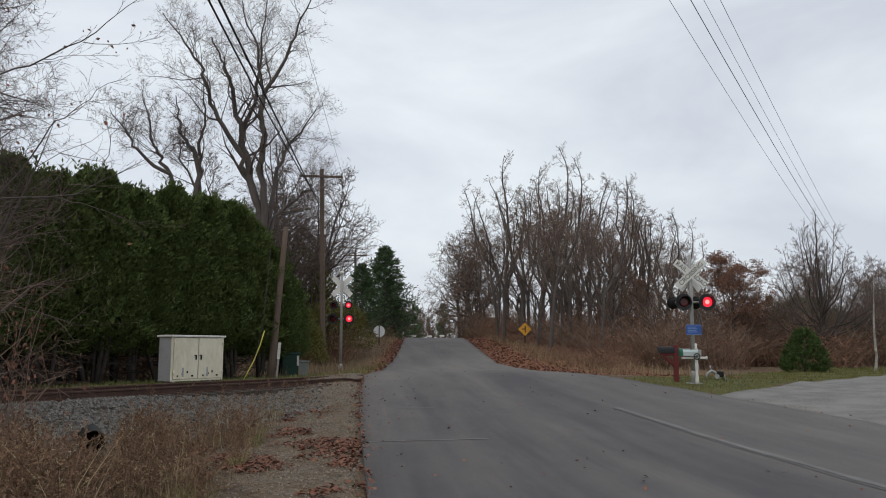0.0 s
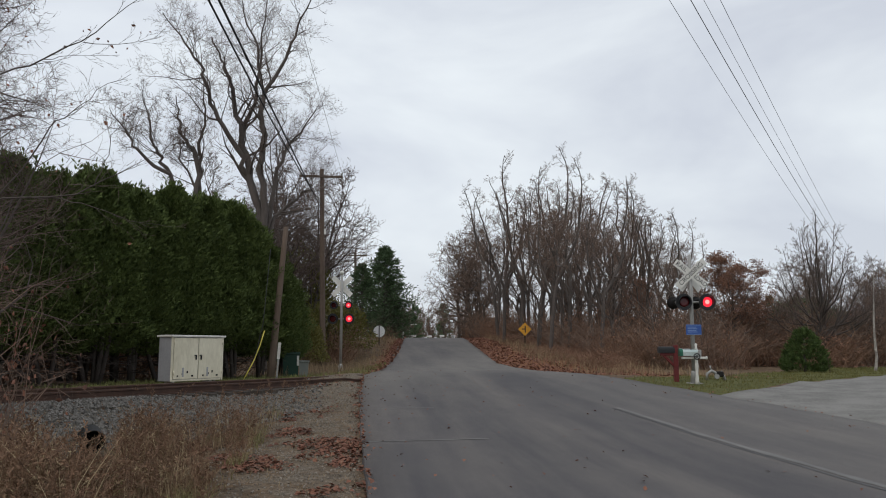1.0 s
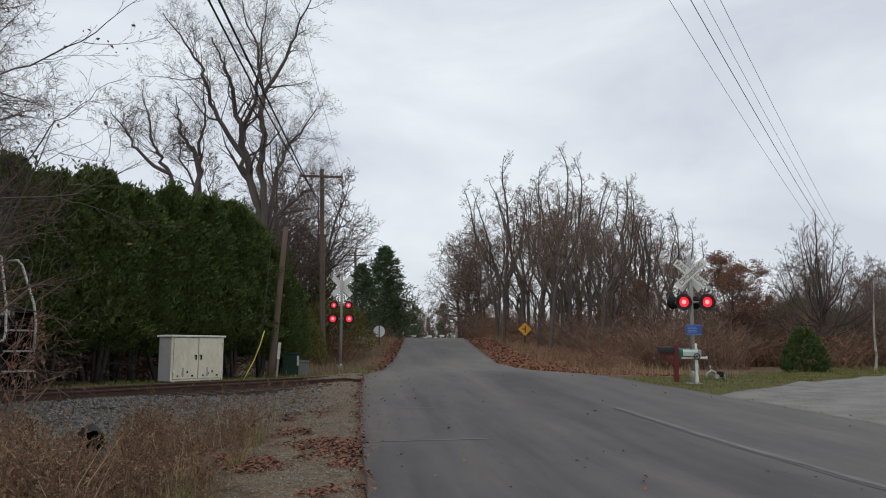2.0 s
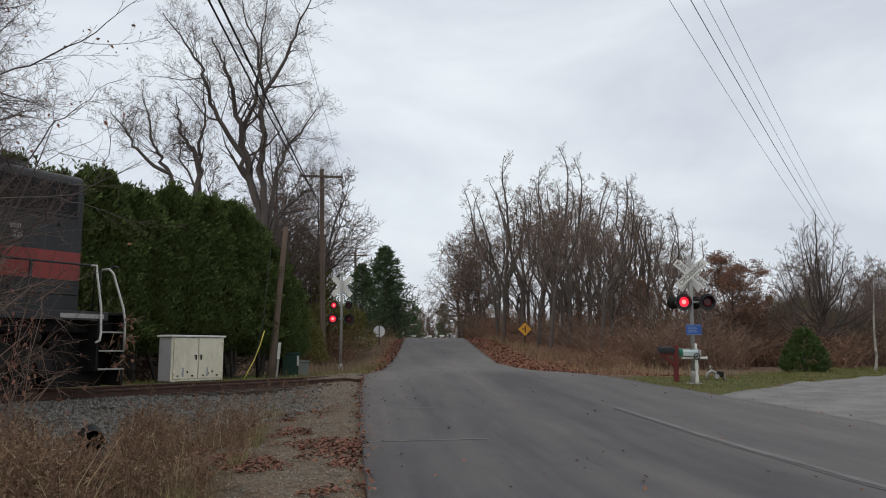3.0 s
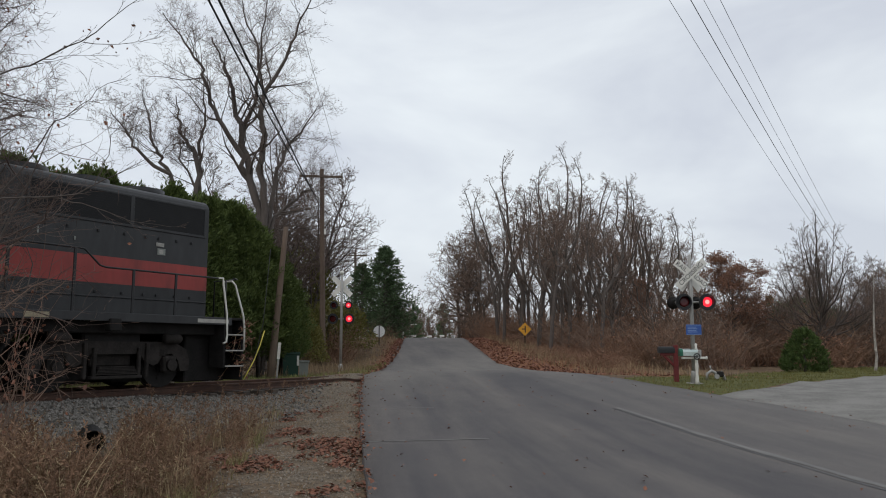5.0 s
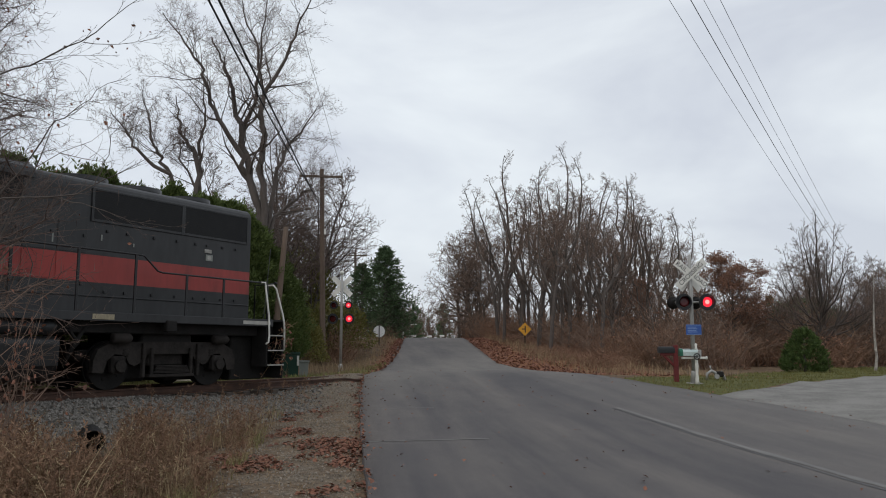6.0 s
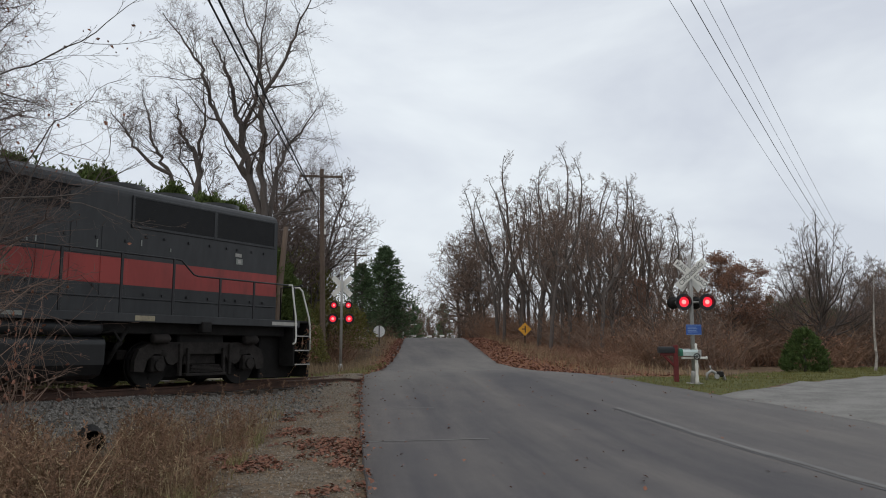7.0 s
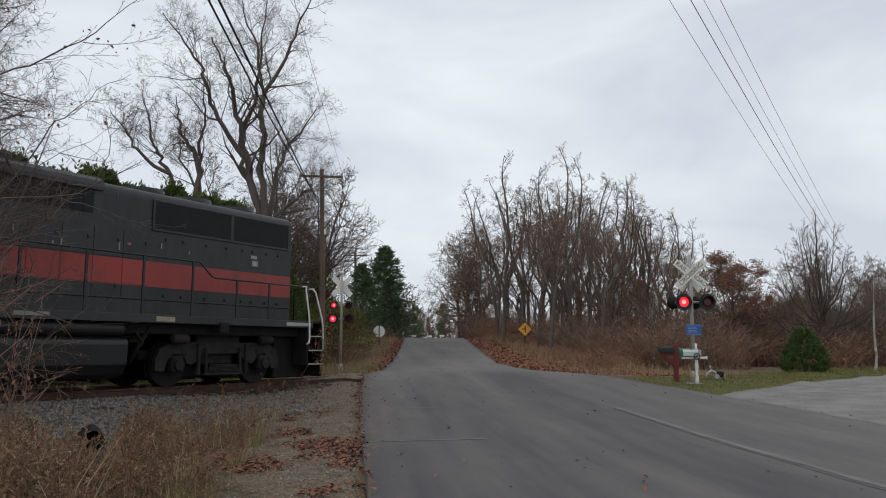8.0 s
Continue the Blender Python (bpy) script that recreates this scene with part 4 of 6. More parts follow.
def build_signals():
    # the mast on the near side, facing the road
    s = signal_mast(7.80, 24.35, False)
    mesh = Build().cyl((0, -0.12, 0), (0, 0.08, 0), 0.05, 10)
    at = pose(0, 0, 3.42)
    cb = part("crossbuck_bracket", mesh, M_GALV, s)
    cb.matrix_local = at
    blade(s, at, -38, [("RAIL", -0.36, 0.20), ("ROAD", 0.34, 0.19)])
    blade(s, at, 43, [("CROSSING", 0, 0.205)])
    rear = pose(0, 0.24, 3.36, 0, 0, 28)
    for angle in (-45, 45):
        blade(s, rear, angle, [], True)
    part("cross_arm", Build().cyl((-0.5, 0.0, 2.53), (0.55, 0.0, 2.53), 0.03, 10), M_GALV, s)
    lamp(s, -0.27, -0.12, 2.53, "left")
    lamp(s, 0.46, -0.12, 2.53, "right")
    for x in (-0.46, 0.25):
        part("rear_lamp", Build().tube([(x, 0.1, 2.53), (x, 0.16, 2.53), (x, 0.34, 2.53), (x, 0.36, 2.53)], [0.08, 0.125, 0.14, 0.2], 18), M_GRIME, s, "dark back-facing lamp housing")
    sign = part("notice", Build().box(-0.22, 0.26, -0.085, -0.075, 1.51, 1.83, 0.01), M_BLUE, s, "small blue notice with illegible white writing")
    part("notice_border", Build().box(-0.21, 0.25, -0.089, -0.086, 1.805, 1.82, 0.001).box(-0.21, 0.25, -0.089, -0.086, 1.52, 1.535, 0.001), M_PRINT, sign)
    for k in range(4):
        part("writing", Build().box(-0.17, 0.13 - 0.03 * (k % 2), -0.089, -0.086, 1.59 + 0.05 * k, 1.607 + 0.05 * k, 0.001), M_PRINT, sign)
    part("junction_box", Build().box(0.06, 0.26, 0.0, 0.14, 0.8, 1.05, 0.02), M_GALV, s)
    # the mast on the far side, seen from behind
    s = signal_mast(-4.75, 36.3, True)
    at = pose(0, 0.13, 4.0)
    cb = part("crossbuck_bracket", Build().cyl((0, -0.12, 0), (0, 0.08, 0), 0.05, 10), M_GALV, s)
    cb.matrix_local = at
    blade(s, at, -45, [], True)
    blade(s, at, 45, [], True)
    for z, w, size in ((3.1, 0.34, 0.72), (2.47, 0.38, 0.95)):
        part("cross_arm", Build().cyl((-0.45, 0.0, z), (0.45, 0.0, z), 0.028, 10), M_GALV, s)
        lamp(s, -w, -0.13, z, "left", size)
        lamp(s, w, -0.13, z, "right", size)
    part("bell", Build().tube([(0, -0.06, 4.54), (0, -0.06, 4.57), (0, -0.06, 4.64), (0, -0.06, 4.71), (0, -0.06, 4.73)], [0.04, 0.09, 0.10, 0.07, 0.02], 16), M_WHITE, s, "pale warning bell on the mast's top")


build_signals()


# ---------------------------------------------------------------- equipment cabinet beside the track
def build_cabinet():
    x, y = track_xy(-2.9, 0.28)
    c = thing("equipment_cabinet", pose(x, y, gz(x, y) + 0.02, 0, 0, TRACK_TURN), "cream metal signal cabinet with two closed doors", "cabinet")
    W, D, H = 1.9, 0.52, 1.36
    part("body", Build().box(-W, 0, 0, D, 0.12, H, 0.012), M_CABSIDE, c, "grey metal cabinet body")
    part("roof", Build().box(-W - 0.05, 0.05, -0.07, D + 0.05, H, H + 0.06, 0.012), M_WHITE, c)
    part("front_frame", Build().box(-W, -W + 0.07, -0.02, 0, 0.12, H, 0.005).box(-0.06, 0, -0.02, 0, 0.12, H, 0.005).box(-W + 0.07, -0.06, -0.02, 0, 0.12, 0.17, 0.005), M_CABINET, c)
    for k, (a, b_) in enumerate(((-W + 0.08, -W / 2 - 0.012), (-W / 2 + 0.012, -0.07))):
        d = part("door", Build().box(a, b_, -0.035, 0, 0.18, H - 0.02, 0.008), M_CABINET, c, "cream door with peeling paint")
        hx = b_ - 0.1 if k == 0 else a + 0.06
        part("handle", Build().box(hx, hx + 0.04, -0.07, -0.035, 0.72, 0.86, 0.008).box(hx - 0.05, hx + 0.03, -0.075, -0.05, 0.83, 0.86, 0.006), M_BLACK, d)
        for q in range(4):
            cx = a + 0.12 + 0.17 * q + 0.03 * k
            part("chip", Build().box(cx, cx + 0.05 + 0.02 * (q % 2), -0.037, -0.0345, 0.24 + 0.05 * (q % 3), 0.29 + 0.06 * (q % 3), 0.001), M_GRIME, d, "chip in the paint")
        ex = a - 0.03 if k == 0 else b_ - 0.03
        for z in (0.3, 1.15):
            part("hinge", Build().cyl((ex + 0.03, -0.045, z), (ex + 0.03, -0.045, z + 0.12), 0.018, 8), M_CABINET, d)
        part("lower_vent", Build().box(a + 0.3, a + 0.36, -0.04, -0.034, 0.24, 0.5, 0.002), M_CABSIDE, d)
    for px in (-W + 0.2, -0.35, -0.2):
        part("leg", Build().box(px - 0.05, px + 0.05, 0.1, D - 0.1, -0.15, 0.12, 0.01), M_WHITE, c)


build_cabinet()


# ---------------------------------------------------------------- poles and wires
def pole(x, y, height, lean=(0, 0), r=0.15, arm=None, label="weathered wooden utility pole"):
    z = gz(x, y)
    p = thing("utility_pole", pose(x, y, z - 0.1), label, "utility pole", "poles along the road")
    pts = [(lean[0] * k / 6, lean[1] * k / 6, (height + 0.1) * k / 6) for k in range(7)]
    part("post", Build().tube(pts, [r - 0.05 * k / 6 for k in range(7)], 12), M_POLE, p)
    if arm:
        az, half, turn = arm
        a = part("crossarm", Build().box(-half, half, -0.05, 0.05, -0.06, 0.06, 0.01), M_POLE, p)
        a.matrix_local = pose(lean[0], lean[1] - 0.15, az, 0, 0, turn)
        for k in (-0.95, -0.45, 0.45, 0.95):
            part("insulator", Build().tube([(half * k, 0, 0.06), (half * k, 0, 0.12), (half * k, 0, 0.2)], [0.02, 0.05, 0.03], 8), M_GREYP, a)
        for e in (-1, 1):
            part("brace", Build().cyl((half * 0.6 * e, -0.06, -0.05), (0, -0.06, -0.65), 0.015, 6), M_GALV, a)
    return p


def wire(name, a, b, sag, r, label):
    a, b = Vector(a), Vector(b)
    pts = []
    for k in range(33):
        f = k / 32
        p = a.lerp(b, f)
        p.z -= sag * 4 * f * (1 - f)
        pts.append(p)
    return tagged(part(name, Build().tube(pts, r, 6), M_WIRE), label, "cable", "overhead cables")


def build_poles():
    p = pole(-6.06, 27.5, 5.4, (0.40, 0.1), 0.14, None, "short leaning cut-off wooden pole with a yellow guy guard")
    g = part("guy_wire", Build().tube([(0.02, -0.6, 4.6), (-0.05, -1.1, 2.0), (-0.16, -1.4, 1.1), (-0.5, -1.6, 0.1)], 0.012, 6), M_WIRE, p)
    part("guy_guard", Build().tube([(-0.02, -1.0, 1.75), (-0.1, -1.25, 1.25), (-0.24, -1.45, 0.75), (-0.42, -1.56, 0.35), (-0.55, -1.6, 0.05)], 0.021, 8), M_GUARD, g, "yellow plastic guy guard")
    p = pole(-6.3, 41, 10.6, (-0.25, 0), 0.16, (10.25, 1.15, 8), "tall weathered utility pole with a crossarm")
    part("marker", Build().box(-0.05, 0.05, -0.17, -0.15, 7.1, 7.4, 0.005), M_WHITE, p)
    pole(-8.2, 72, 8.6, (0, 0), 0.14, (8.2, 1.1, 5))
    # telephone and power cables along the road, over the camera's side
    wire("telephone_cable", (-6.5, 40.8, 9.31), (-2.55, -12, 9.0), 0.9, 0.024, "thick black telephone cable along the road")
    wire("telephone_cable", (-6.5, 40.8, 9.0), (-2.85, -12, 9.0), 0.05, 0.030, "thick black telephone cable along the road")
    wire("power_cable", (-5.44, 40.85, 11.01), (-1.85, -12, 12.0), 0.5, 0.007, "thin overhead power cable along the road")
    for k, (x0, x1) in enumerate(((-6.5, -8.15), (-5.5, -7.2))):
        wire("power_cable", (x0, 41, 8.8 + 2.2 * k), (x1, 72, 9 + 1.2 * k), 0.5, 0.01, "thin overhead cable between poles")
    for z in (9.3, 8.7, 8.2):
        wire("service_wire", (-34, 31, z + 0.4), (-6.5, 41, z - 0.2), 0.5, 0.007, "thin service wire over the hedge")
    # line wires beside the track, level, running to a pole in the trees
    for x, z, r in ((5.02, 9.41, 0.010), (5.51, 9.41, 0.016), (5.81, 9.41, 0.009), (6.19, 9.41, 0.010)):
        a = (x - TX * 32, 16.6 - TY * 32, z + 3.5)
        b_ = (x + TX * 95, 16.6 + TY * 95, z - 1.1)
        wire("line_wire", a, b_, 2.9, r * 0.62, "thin overhead line wire beside the track")
    pole(55.5, 97.5, 8.2, (0, 0), 0.15, (8.0, 1.0, -59))


build_poles()


# ---------------------------------------------------------------- plants
def grow_tree(seed, height, trunks=1, lean=0.1, first=0.3, kids=(12, 6, 5, 4), reach=0.3, decay=0.55, bend=0.28, stiff=0.4, up=0.12, angle=(0.5, 1.1), r0=0.13, twig=0.012, limbs=None, taper=0.93, jitter=1.0, cone=0.85, thin=(0.45, 0.72)):
    """Branch lines of a bare tree, as (points, radii, level): leaders up to the top, limbs, branches, crooked twigs.
    limbs: the bends of the leaders, where they have a marked shape, as (radius, ((x, y, z), ...))."""
    rs = random.Random(seed)
    out = []
    levels = len(kids)

    def branch(pts, rad, level, length):
        out.append((pts, rad, level))
        if level >= levels:
            return
        n = len(pts) - 1
        count = kids[level]
        lo = first if level == 0 else 0.2
        for k in range(count):
            f = lo + (0.99 - lo) * (k + rs.random()) / count
            i = min(n - 1, int(f * n))
            q = pts[i].lerp(pts[i + 1], f * n - i)
            axis = (pts[i + 1] - pts[i]).normalized()
            side = axis.cross(Vector((rs.gauss(0, 1), rs.gauss(0, 1), rs.gauss(0, 1)))).normalized()
            a = rs.uniform(*angle)
            d = axis * math.cos(a) + side * math.sin(a)
            if level == 0:
                L = length * reach * rs.uniform(0.7, 1.2) * (1.25 - cone * f)
            else:
                L = length * decay * rs.uniform(0.6, 1.15) * (1.15 - 0.5 * f)
            grow(q, d.normalized(), L, max(twig, rad[i] * rs.uniform(*thin)), level + 1)

    def grow(p, d, length, r, level):
        n = 8 if level == 0 else (6 if level == 1 else (4 if level == 2 else (3 if level < levels else 2)))
        pts, rad = [p.copy()], [r]
        for k in range(n):
            d = (d + Vector((rs.gauss(0, 1), rs.gauss(0, 1), rs.gauss(0, 0.7))) * (bend * (stiff if level == 0 else 1)) + Vector((0, 0, up if level else 0.1))).normalized()
            p = p + d * length / n
            pts.append(p.copy())
            rad.append(max(twig * 0.5, r * (1 - taper * (k + 1) / n)))
        branch(pts, rad, level, length)

    if limbs:
        for r, bends in limbs:
            way = [Vector(q) for q in bends]
            pts = []
            for i in range(len(way) - 1):
                for k in range(3):
                    q = way[i].lerp(way[i + 1], k / 3)
                    pts.append(q + Vector((rs.gauss(0, 0.09), rs.gauss(0, 0.12), rs.gauss(0, 0.05))) * (0 if i + k == 0 else jitter))
            pts.append(way[-1])
            n = len(pts) - 1
            branch(pts, [max(twig, r * (1 - 0.86 * (k / n) ** 1.2)) for k in range(n + 1)], 0, height)
        return out
    for k in range(trunks):
        a = 2 * math.pi * k / trunks + rs.random()
        d = Vector((math.cos(a) * lean, math.sin(a) * lean, 1)).normalized()
        grow(Vector((math.cos(a), math.sin(a), 0)) * (0.15 if trunks > 1 else 0), d, height * rs.uniform(0.92, 1.0), r0, 0)
    return out


def tree_meshes(name, lines, cut, sides=(9, 6, 4, 3, 3, 3), material=None, leaves=0, leaf_mat=None, leaf=0.06, seed=1):
    """Trunk-and-limb mesh and crown mesh of a tree."""
    a, b = Build(), Build()
    rs = random.Random(seed)
    for pts, rad, level in lines:
        t = a if level <= cut else b
        if level >= 3:
            t.ribbon(pts, rad, rs.uniform(0, 6.3))
        else:
            t.tube(pts, rad, sides[min(level, 5)], caps=False)
    ms = [a.mesh(name + "_trunk"), b.mesh(name + "_crown")]
    ms[0].materials.append(M_BARK)
    ms[1].materials.append(material or M_TWIG)
    if leaves:
        c = Build()
        ends = [l for l in lines if l[2] >= 2]
        for k in range(leaves):
            pts, rad, level = rs.choice(ends)
            p = pts[rs.randrange(1, len(pts))]
            leaf_card(c, p + Vector((rs.gauss(0, 0.12), rs.gauss(0, 0.12), rs.gauss(0, 0.12))) * (1 if leaf > 0.08 else 0.3), leaf * rs.uniform(0.6, 1.4), rs)
        m = c.mesh(name + "_leaves")
        m.materials.append(leaf_mat)
        ms.append(m)
    return ms


def leaf_card(b, p, s, rs, flat=False):
    """One curled leaf: two triangles folded along the midrib."""
    if flat:
        e = Euler((rs.gauss(0, 0.35), rs.gauss(0, 0.35), rs.uniform(0, 6.3))).to_matrix()
    else:
        e = Euler((rs.uniform(0, 6.3), rs.uniform(0, 6.3), rs.uniform(0, 6.3))).to_matrix()
    b.add([p + e @ Vector(q) * s for q in ((0, -0.5, 0), (0.36, 0.02, 0.14), (0, 0.5, 0.02), (-0.36, 0.02, 0.14))], [(0, 1, 2), (0, 2, 3)])


def plant_tree(name, meshes, x, y, turn, scale, label, category, group="", names=("trunk", "crown", "foliage"), sink=0.1):
    t = thing(name, pose(x, y, gz(x, y) - sink, 0, 0, turn), label, category, group)
    for nm, me in zip(names, meshes):
        if len(me.polygons):
            o = new(nm, me)
            o.parent = t
            if "twigs" in me.name or nm in ("foliage", "thicket"):
                tagged(o, kind="stuff")
            o.scale = (scale, scale, scale) if not hasattr(scale, "__len__") else scale
    return t


def spray(b, p, d, length, width, rs):
    """One flat evergreen spray: a bent pointed blade."""
    d = d.normalized()
    s = d.cross(Vector((rs.gauss(0, 1), rs.gauss(0, 1), rs.gauss(0, 1)))).normalized()
    nrm = d.cross(s)
    m = p + d * length * 0.5 + nrm * length * 0.08
    b.add([p, m + s * width, p + d * length, m - s * width], [(0, 1, 2), (0, 2, 3)])


def cedar_meshes(seed, h=6.3, r=1.35, count=17000):
    """Arborvitae: a full column of upswept sprays in uneven lobes, over bare lower stems."""
    rs = random.Random(seed)
    b = Build()
    lobes = [(rs.uniform(0, 6.3), rs.uniform(0.06, 0.93), rs.uniform(0.18, 0.48)) for _ in range(40)]
    for k in range(count):
        f = rs.random() ** 0.85
        a = rs.uniform(0, 2 * math.pi)
        rad = r * (min(1, (f + 0.06) * 5) ** 0.5) * (1 - max(0, f - 0.35) / 0.65) ** 0.55
        for la, lf, ls in lobes:
            da = abs((a - la + math.pi) % (2 * math.pi) - math.pi)
            rad += ls * math.exp(-(da / 0.27) ** 2 - ((f - lf) / 0.055) ** 2)
        rad *= rs.uniform(0.72, 1.03)
        z = 1.0 + (h - 1.0) * f
        p = Vector((math.cos(a) * rad, math.sin(a) * rad, z))
        d = Vector((math.cos(a) * 0.75 + rs.gauss(0, 0.35), math.sin(a) * 0.75 + rs.gauss(0, 0.35), rs.uniform(0.1, 1.1)))
        spray(b, p, d, rs.uniform(0.07, 0.18), rs.uniform(0.014, 0.034), rs)
    # the dense inside of the crown
    for k in range(1500):
        f, a = rs.random(), rs.uniform(0, 6.3)
        rad = r * (1 - max(0, f - 0.35) / 0.65) ** 0.6 * rs.uniform(0.15, 0.72)
        p = Vector((math.cos(a) * rad, math.sin(a) * rad, 1.5 + (h - 1.7) * f))
        spray(b, p, Vector((rs.gauss(0, 0.6), rs.gauss(0, 0.6), rs.uniform(0.3, 1))), rs.uniform(0.3, 0.5), rs.uniform(0.09, 0.15), rs)
    # ragged leaders at the top
    for k in range(9):
        a, q = rs.uniform(0, 6.3), rs.uniform(0, 0.75)
        t0 = Vector((math.cos(a) * q, math.sin(a) * q, h - 0.25 - 0.7 * q * q))
        tip = rs.uniform(0.25, 0.6)
        for j in range(26):
            w = rs.random()
            spray(b, t0 + Vector((rs.gauss(0, 0.09), rs.gauss(0, 0.09), 0)) * (1.1 - w) + Vector((0, 0, tip * w)), Vector((rs.gauss(0, 0.5), rs.gauss(0, 0.5), 1)), rs.uniform(0.1, 0.2), 0.025, rs)
    t, w = Build(), Build()
    for k in range(4):
        x, y = rs.gauss(0, 0.22), rs.gauss(0, 0.22)
        t.tube([(x * 0.4, y * 0.4, 0), (x, y, 1.2), (x * 1.4, y * 1.4, h * 0.55)], [0.075, 0.06, 0.03], 6)
    for k in range(26):
        a, z = rs.uniform(0, 6.3), rs.uniform(0.35, 1.4)
        w.tube([(0, 0, z), (math.cos(a) * 0.5, math.sin(a) * 0.5, z + 0.05), (math.cos(a) * rs.uniform(0.7, 1.1), math.sin(a), z - rs.uniform(0.0, 0.3))], [0.016, 0.01, 0.004], 3, False)
    ms = [t.mesh("cedar_trunk"), b.mesh("cedar_crown"), w.mesh("cedar_dead_twigs")]
    ms[0].materials.append(M_BARK)
    ms[1].materials.append(M_CEDAR)
    ms[2].materials.append(M_BARK)
    return ms


def build_hedge():
    kinds = [cedar_meshes(s) for s in (21, 22, 23)]
    rs = random.Random(8)
    for k in range(15):
        v = 6.3 - k * 1.35
        x, y = track_xy(-6.1 + rs.uniform(-0.2, 0.2), v)
        sc = rs.uniform(0.975, 1.05) * (0.66, 0.84, 1.0)[min(k, 2)]
        plant_tree("arborvitae", kinds[k % 3], x, y, rs.uniform(0, 360), (1.05 if k else 0.75, 1.05 if k else 0.75, sc), "dense dark green arborvitae in a tall hedge row", "evergreen tree", "arborvitae hedge")


    for k in range(13):
        x, y = track_xy(-7.5 + rs.uniform(-0.3, 0.3), 4.4 - k * 1.45)
        plant_tree("arborvitae", kinds[k % 3], x, y, rs.uniform(0, 360), (1.3, 1.3, rs.uniform(1.04, 1.11) + (0.03 if k > 5 else 0)), "dense dark green arborvitae behind the hedge row", "evergreen tree", "arborvitae hedge", sink=0.3)


build_hedge()


def build_bare_trees():
    # tall forked tree behind the hedge: leaders as they part and bend
    tall = [
        (0.22, ((0.1, 0, 0), (0.1, 0, 4.5), (-0.2, 0, 7.7), (-0.8, 0.2, 9.2), (-1.1, 0.3, 10.5), (-1.3, 0.4, 11.8), (-1.6, 0.4, 12.4), (-1.8, 0.5, 13.7), (-2.3, 0.6, 14.6), (-2.5, 0.8, 15.4), (-3.1, 1.0, 16.6))),
        (0.12, ((-1.3, 0.4, 11.8), (-1.0, 0.3, 12.2), (-0.7, 0.3, 12.6), (-0.6, 0.2, 13.7), (-0.5, 0.3, 15.1), (-0.4, 0.4, 16.6), (-0.2, 0.5, 18.6))),
        (0.13, ((-0.9, 0.2, 9.4), (-1.3, -0.2, 10.5), (-1.9, -0.5, 11.6), (-2.5, -0.8, 12.6), (-2.7, -1.0, 13.8), (-3.2, -1.2, 14.7), (-3.9, -1.3, 15.7), (-4.7, -1.4, 16.8))),
        (0.19, ((0.15, 0.1, 0), (0.1, 0, 4.5), (0.0, -0.1, 7.7), (-0.2, -0.3, 9.5), (0.0, -0.5, 11.2), (-0.1, -0.6, 12.2), (0.0, -0.7, 13.2), (0.6, -0.8, 14.0), (1.2, -0.9, 15.1), (1.6, -1.0, 16.3), (2.2, -1.1, 17.6))),
        (0.08, ((0.0, -0.7, 13.2), (-0.3, -0.8, 14.0), (-0.4, -0.8, 15.4), (-1.0, -0.9, 17.0), (-1.3, -0.9, 18.4))),
        (0.13, ((0.15, 0.1, 6.0), (0.2, 0.5, 8.0), (0.4, 0.9, 9.9), (0.8, 1.2, 11.1), (1.3, 1.5, 11.8), (2.2, 1.8, 13.4))),
        (0.10, ((0.2, 0.2, 6.2), (0.4, 0.5, 7.4), (1.3, 0.9, 8.4), (1.9, 0.8, 8.8), (2.3, 0.9, 9.8))),
    ]
    big = tree_meshes("tall_tree", grow_tree(5, 8.2, first=0.26, kids=(17, 7, 5, 4), reach=0.38, decay=0.6, bend=0.24, up=0.07, twig=0.005, limbs=tall, jitter=0.6, thin=(0.28, 0.5)), 1)
    plant_tree("bare_tree", big, -8.45, 36, 0, 1.0, "tall many-stemmed bare tree behind the hedge", "bare tree")
    low = [
        (0.15, ((0, 0, 0), (0.0, 0, 4.0), (-0.1, 0, 7.9), (-0.2, 0.2, 9.6), (-0.8, 0.4, 10.5), (-1.2, 0.5, 11.1), (-1.3, 0.6, 11.9), (-1.6, 0.8, 13.0))),
        (0.13, ((0.1, 0, 0), (-0.1, 0.3, 5.5), (-0.2, 0.3, 8.4), (-0.2, 0.4, 9.6), (-0.3, 0.5, 10.6), (-0.1, 0.6, 11.5), (-0.2, 0.7, 12.6), (-0.3, 0.8, 13.9))),
        (0.08, ((-0.1, 0, 6.5), (-0.2, 0, 8.1), (-0.8, -0.2, 9.6), (-0.9, -0.3, 10.6))),
        (0.12, ((-0.1, 0, 2.5), (-0.6, -0.3, 6.5), (-1.2, -0.5, 8.9), (-1.7, -0.6, 9.7), (-2.0, -0.7, 10.2), (-2.2, -0.8, 11.2), (-2.5, -0.9, 12.7))),
        (0.09, ((-1.2, -0.5, 8.9), (-2.2, -0.6, 9.5), (-2.9, -0.8, 10.2), (-3.3, -0.9, 10.9), (-3.9, -1.0, 11.8))),
    ]
    mid = tree_meshes("spreading_tree", grow_tree(9, 6.6, first=0.38, kids=(14, 6, 5, 4), reach=0.34, decay=0.6, bend=0.24, up=0.09, twig=0.005, limbs=low, jitter=0.6, thin=(0.28, 0.5)), 1)
    plant_tree("bare_tree", mid, -11.0, 34.5, 0, 1.0, "bare spreading tree behind the hedge", "bare tree")
    round_top = tree_meshes("roadside_tree", grow_tree(29, 9.5, 2, 0.16, 0.25, (12, 7, 5, 4), 0.38, 0.56, 0.26, 0.4, 0.08, r0=0.14, twig=0.010), 1)
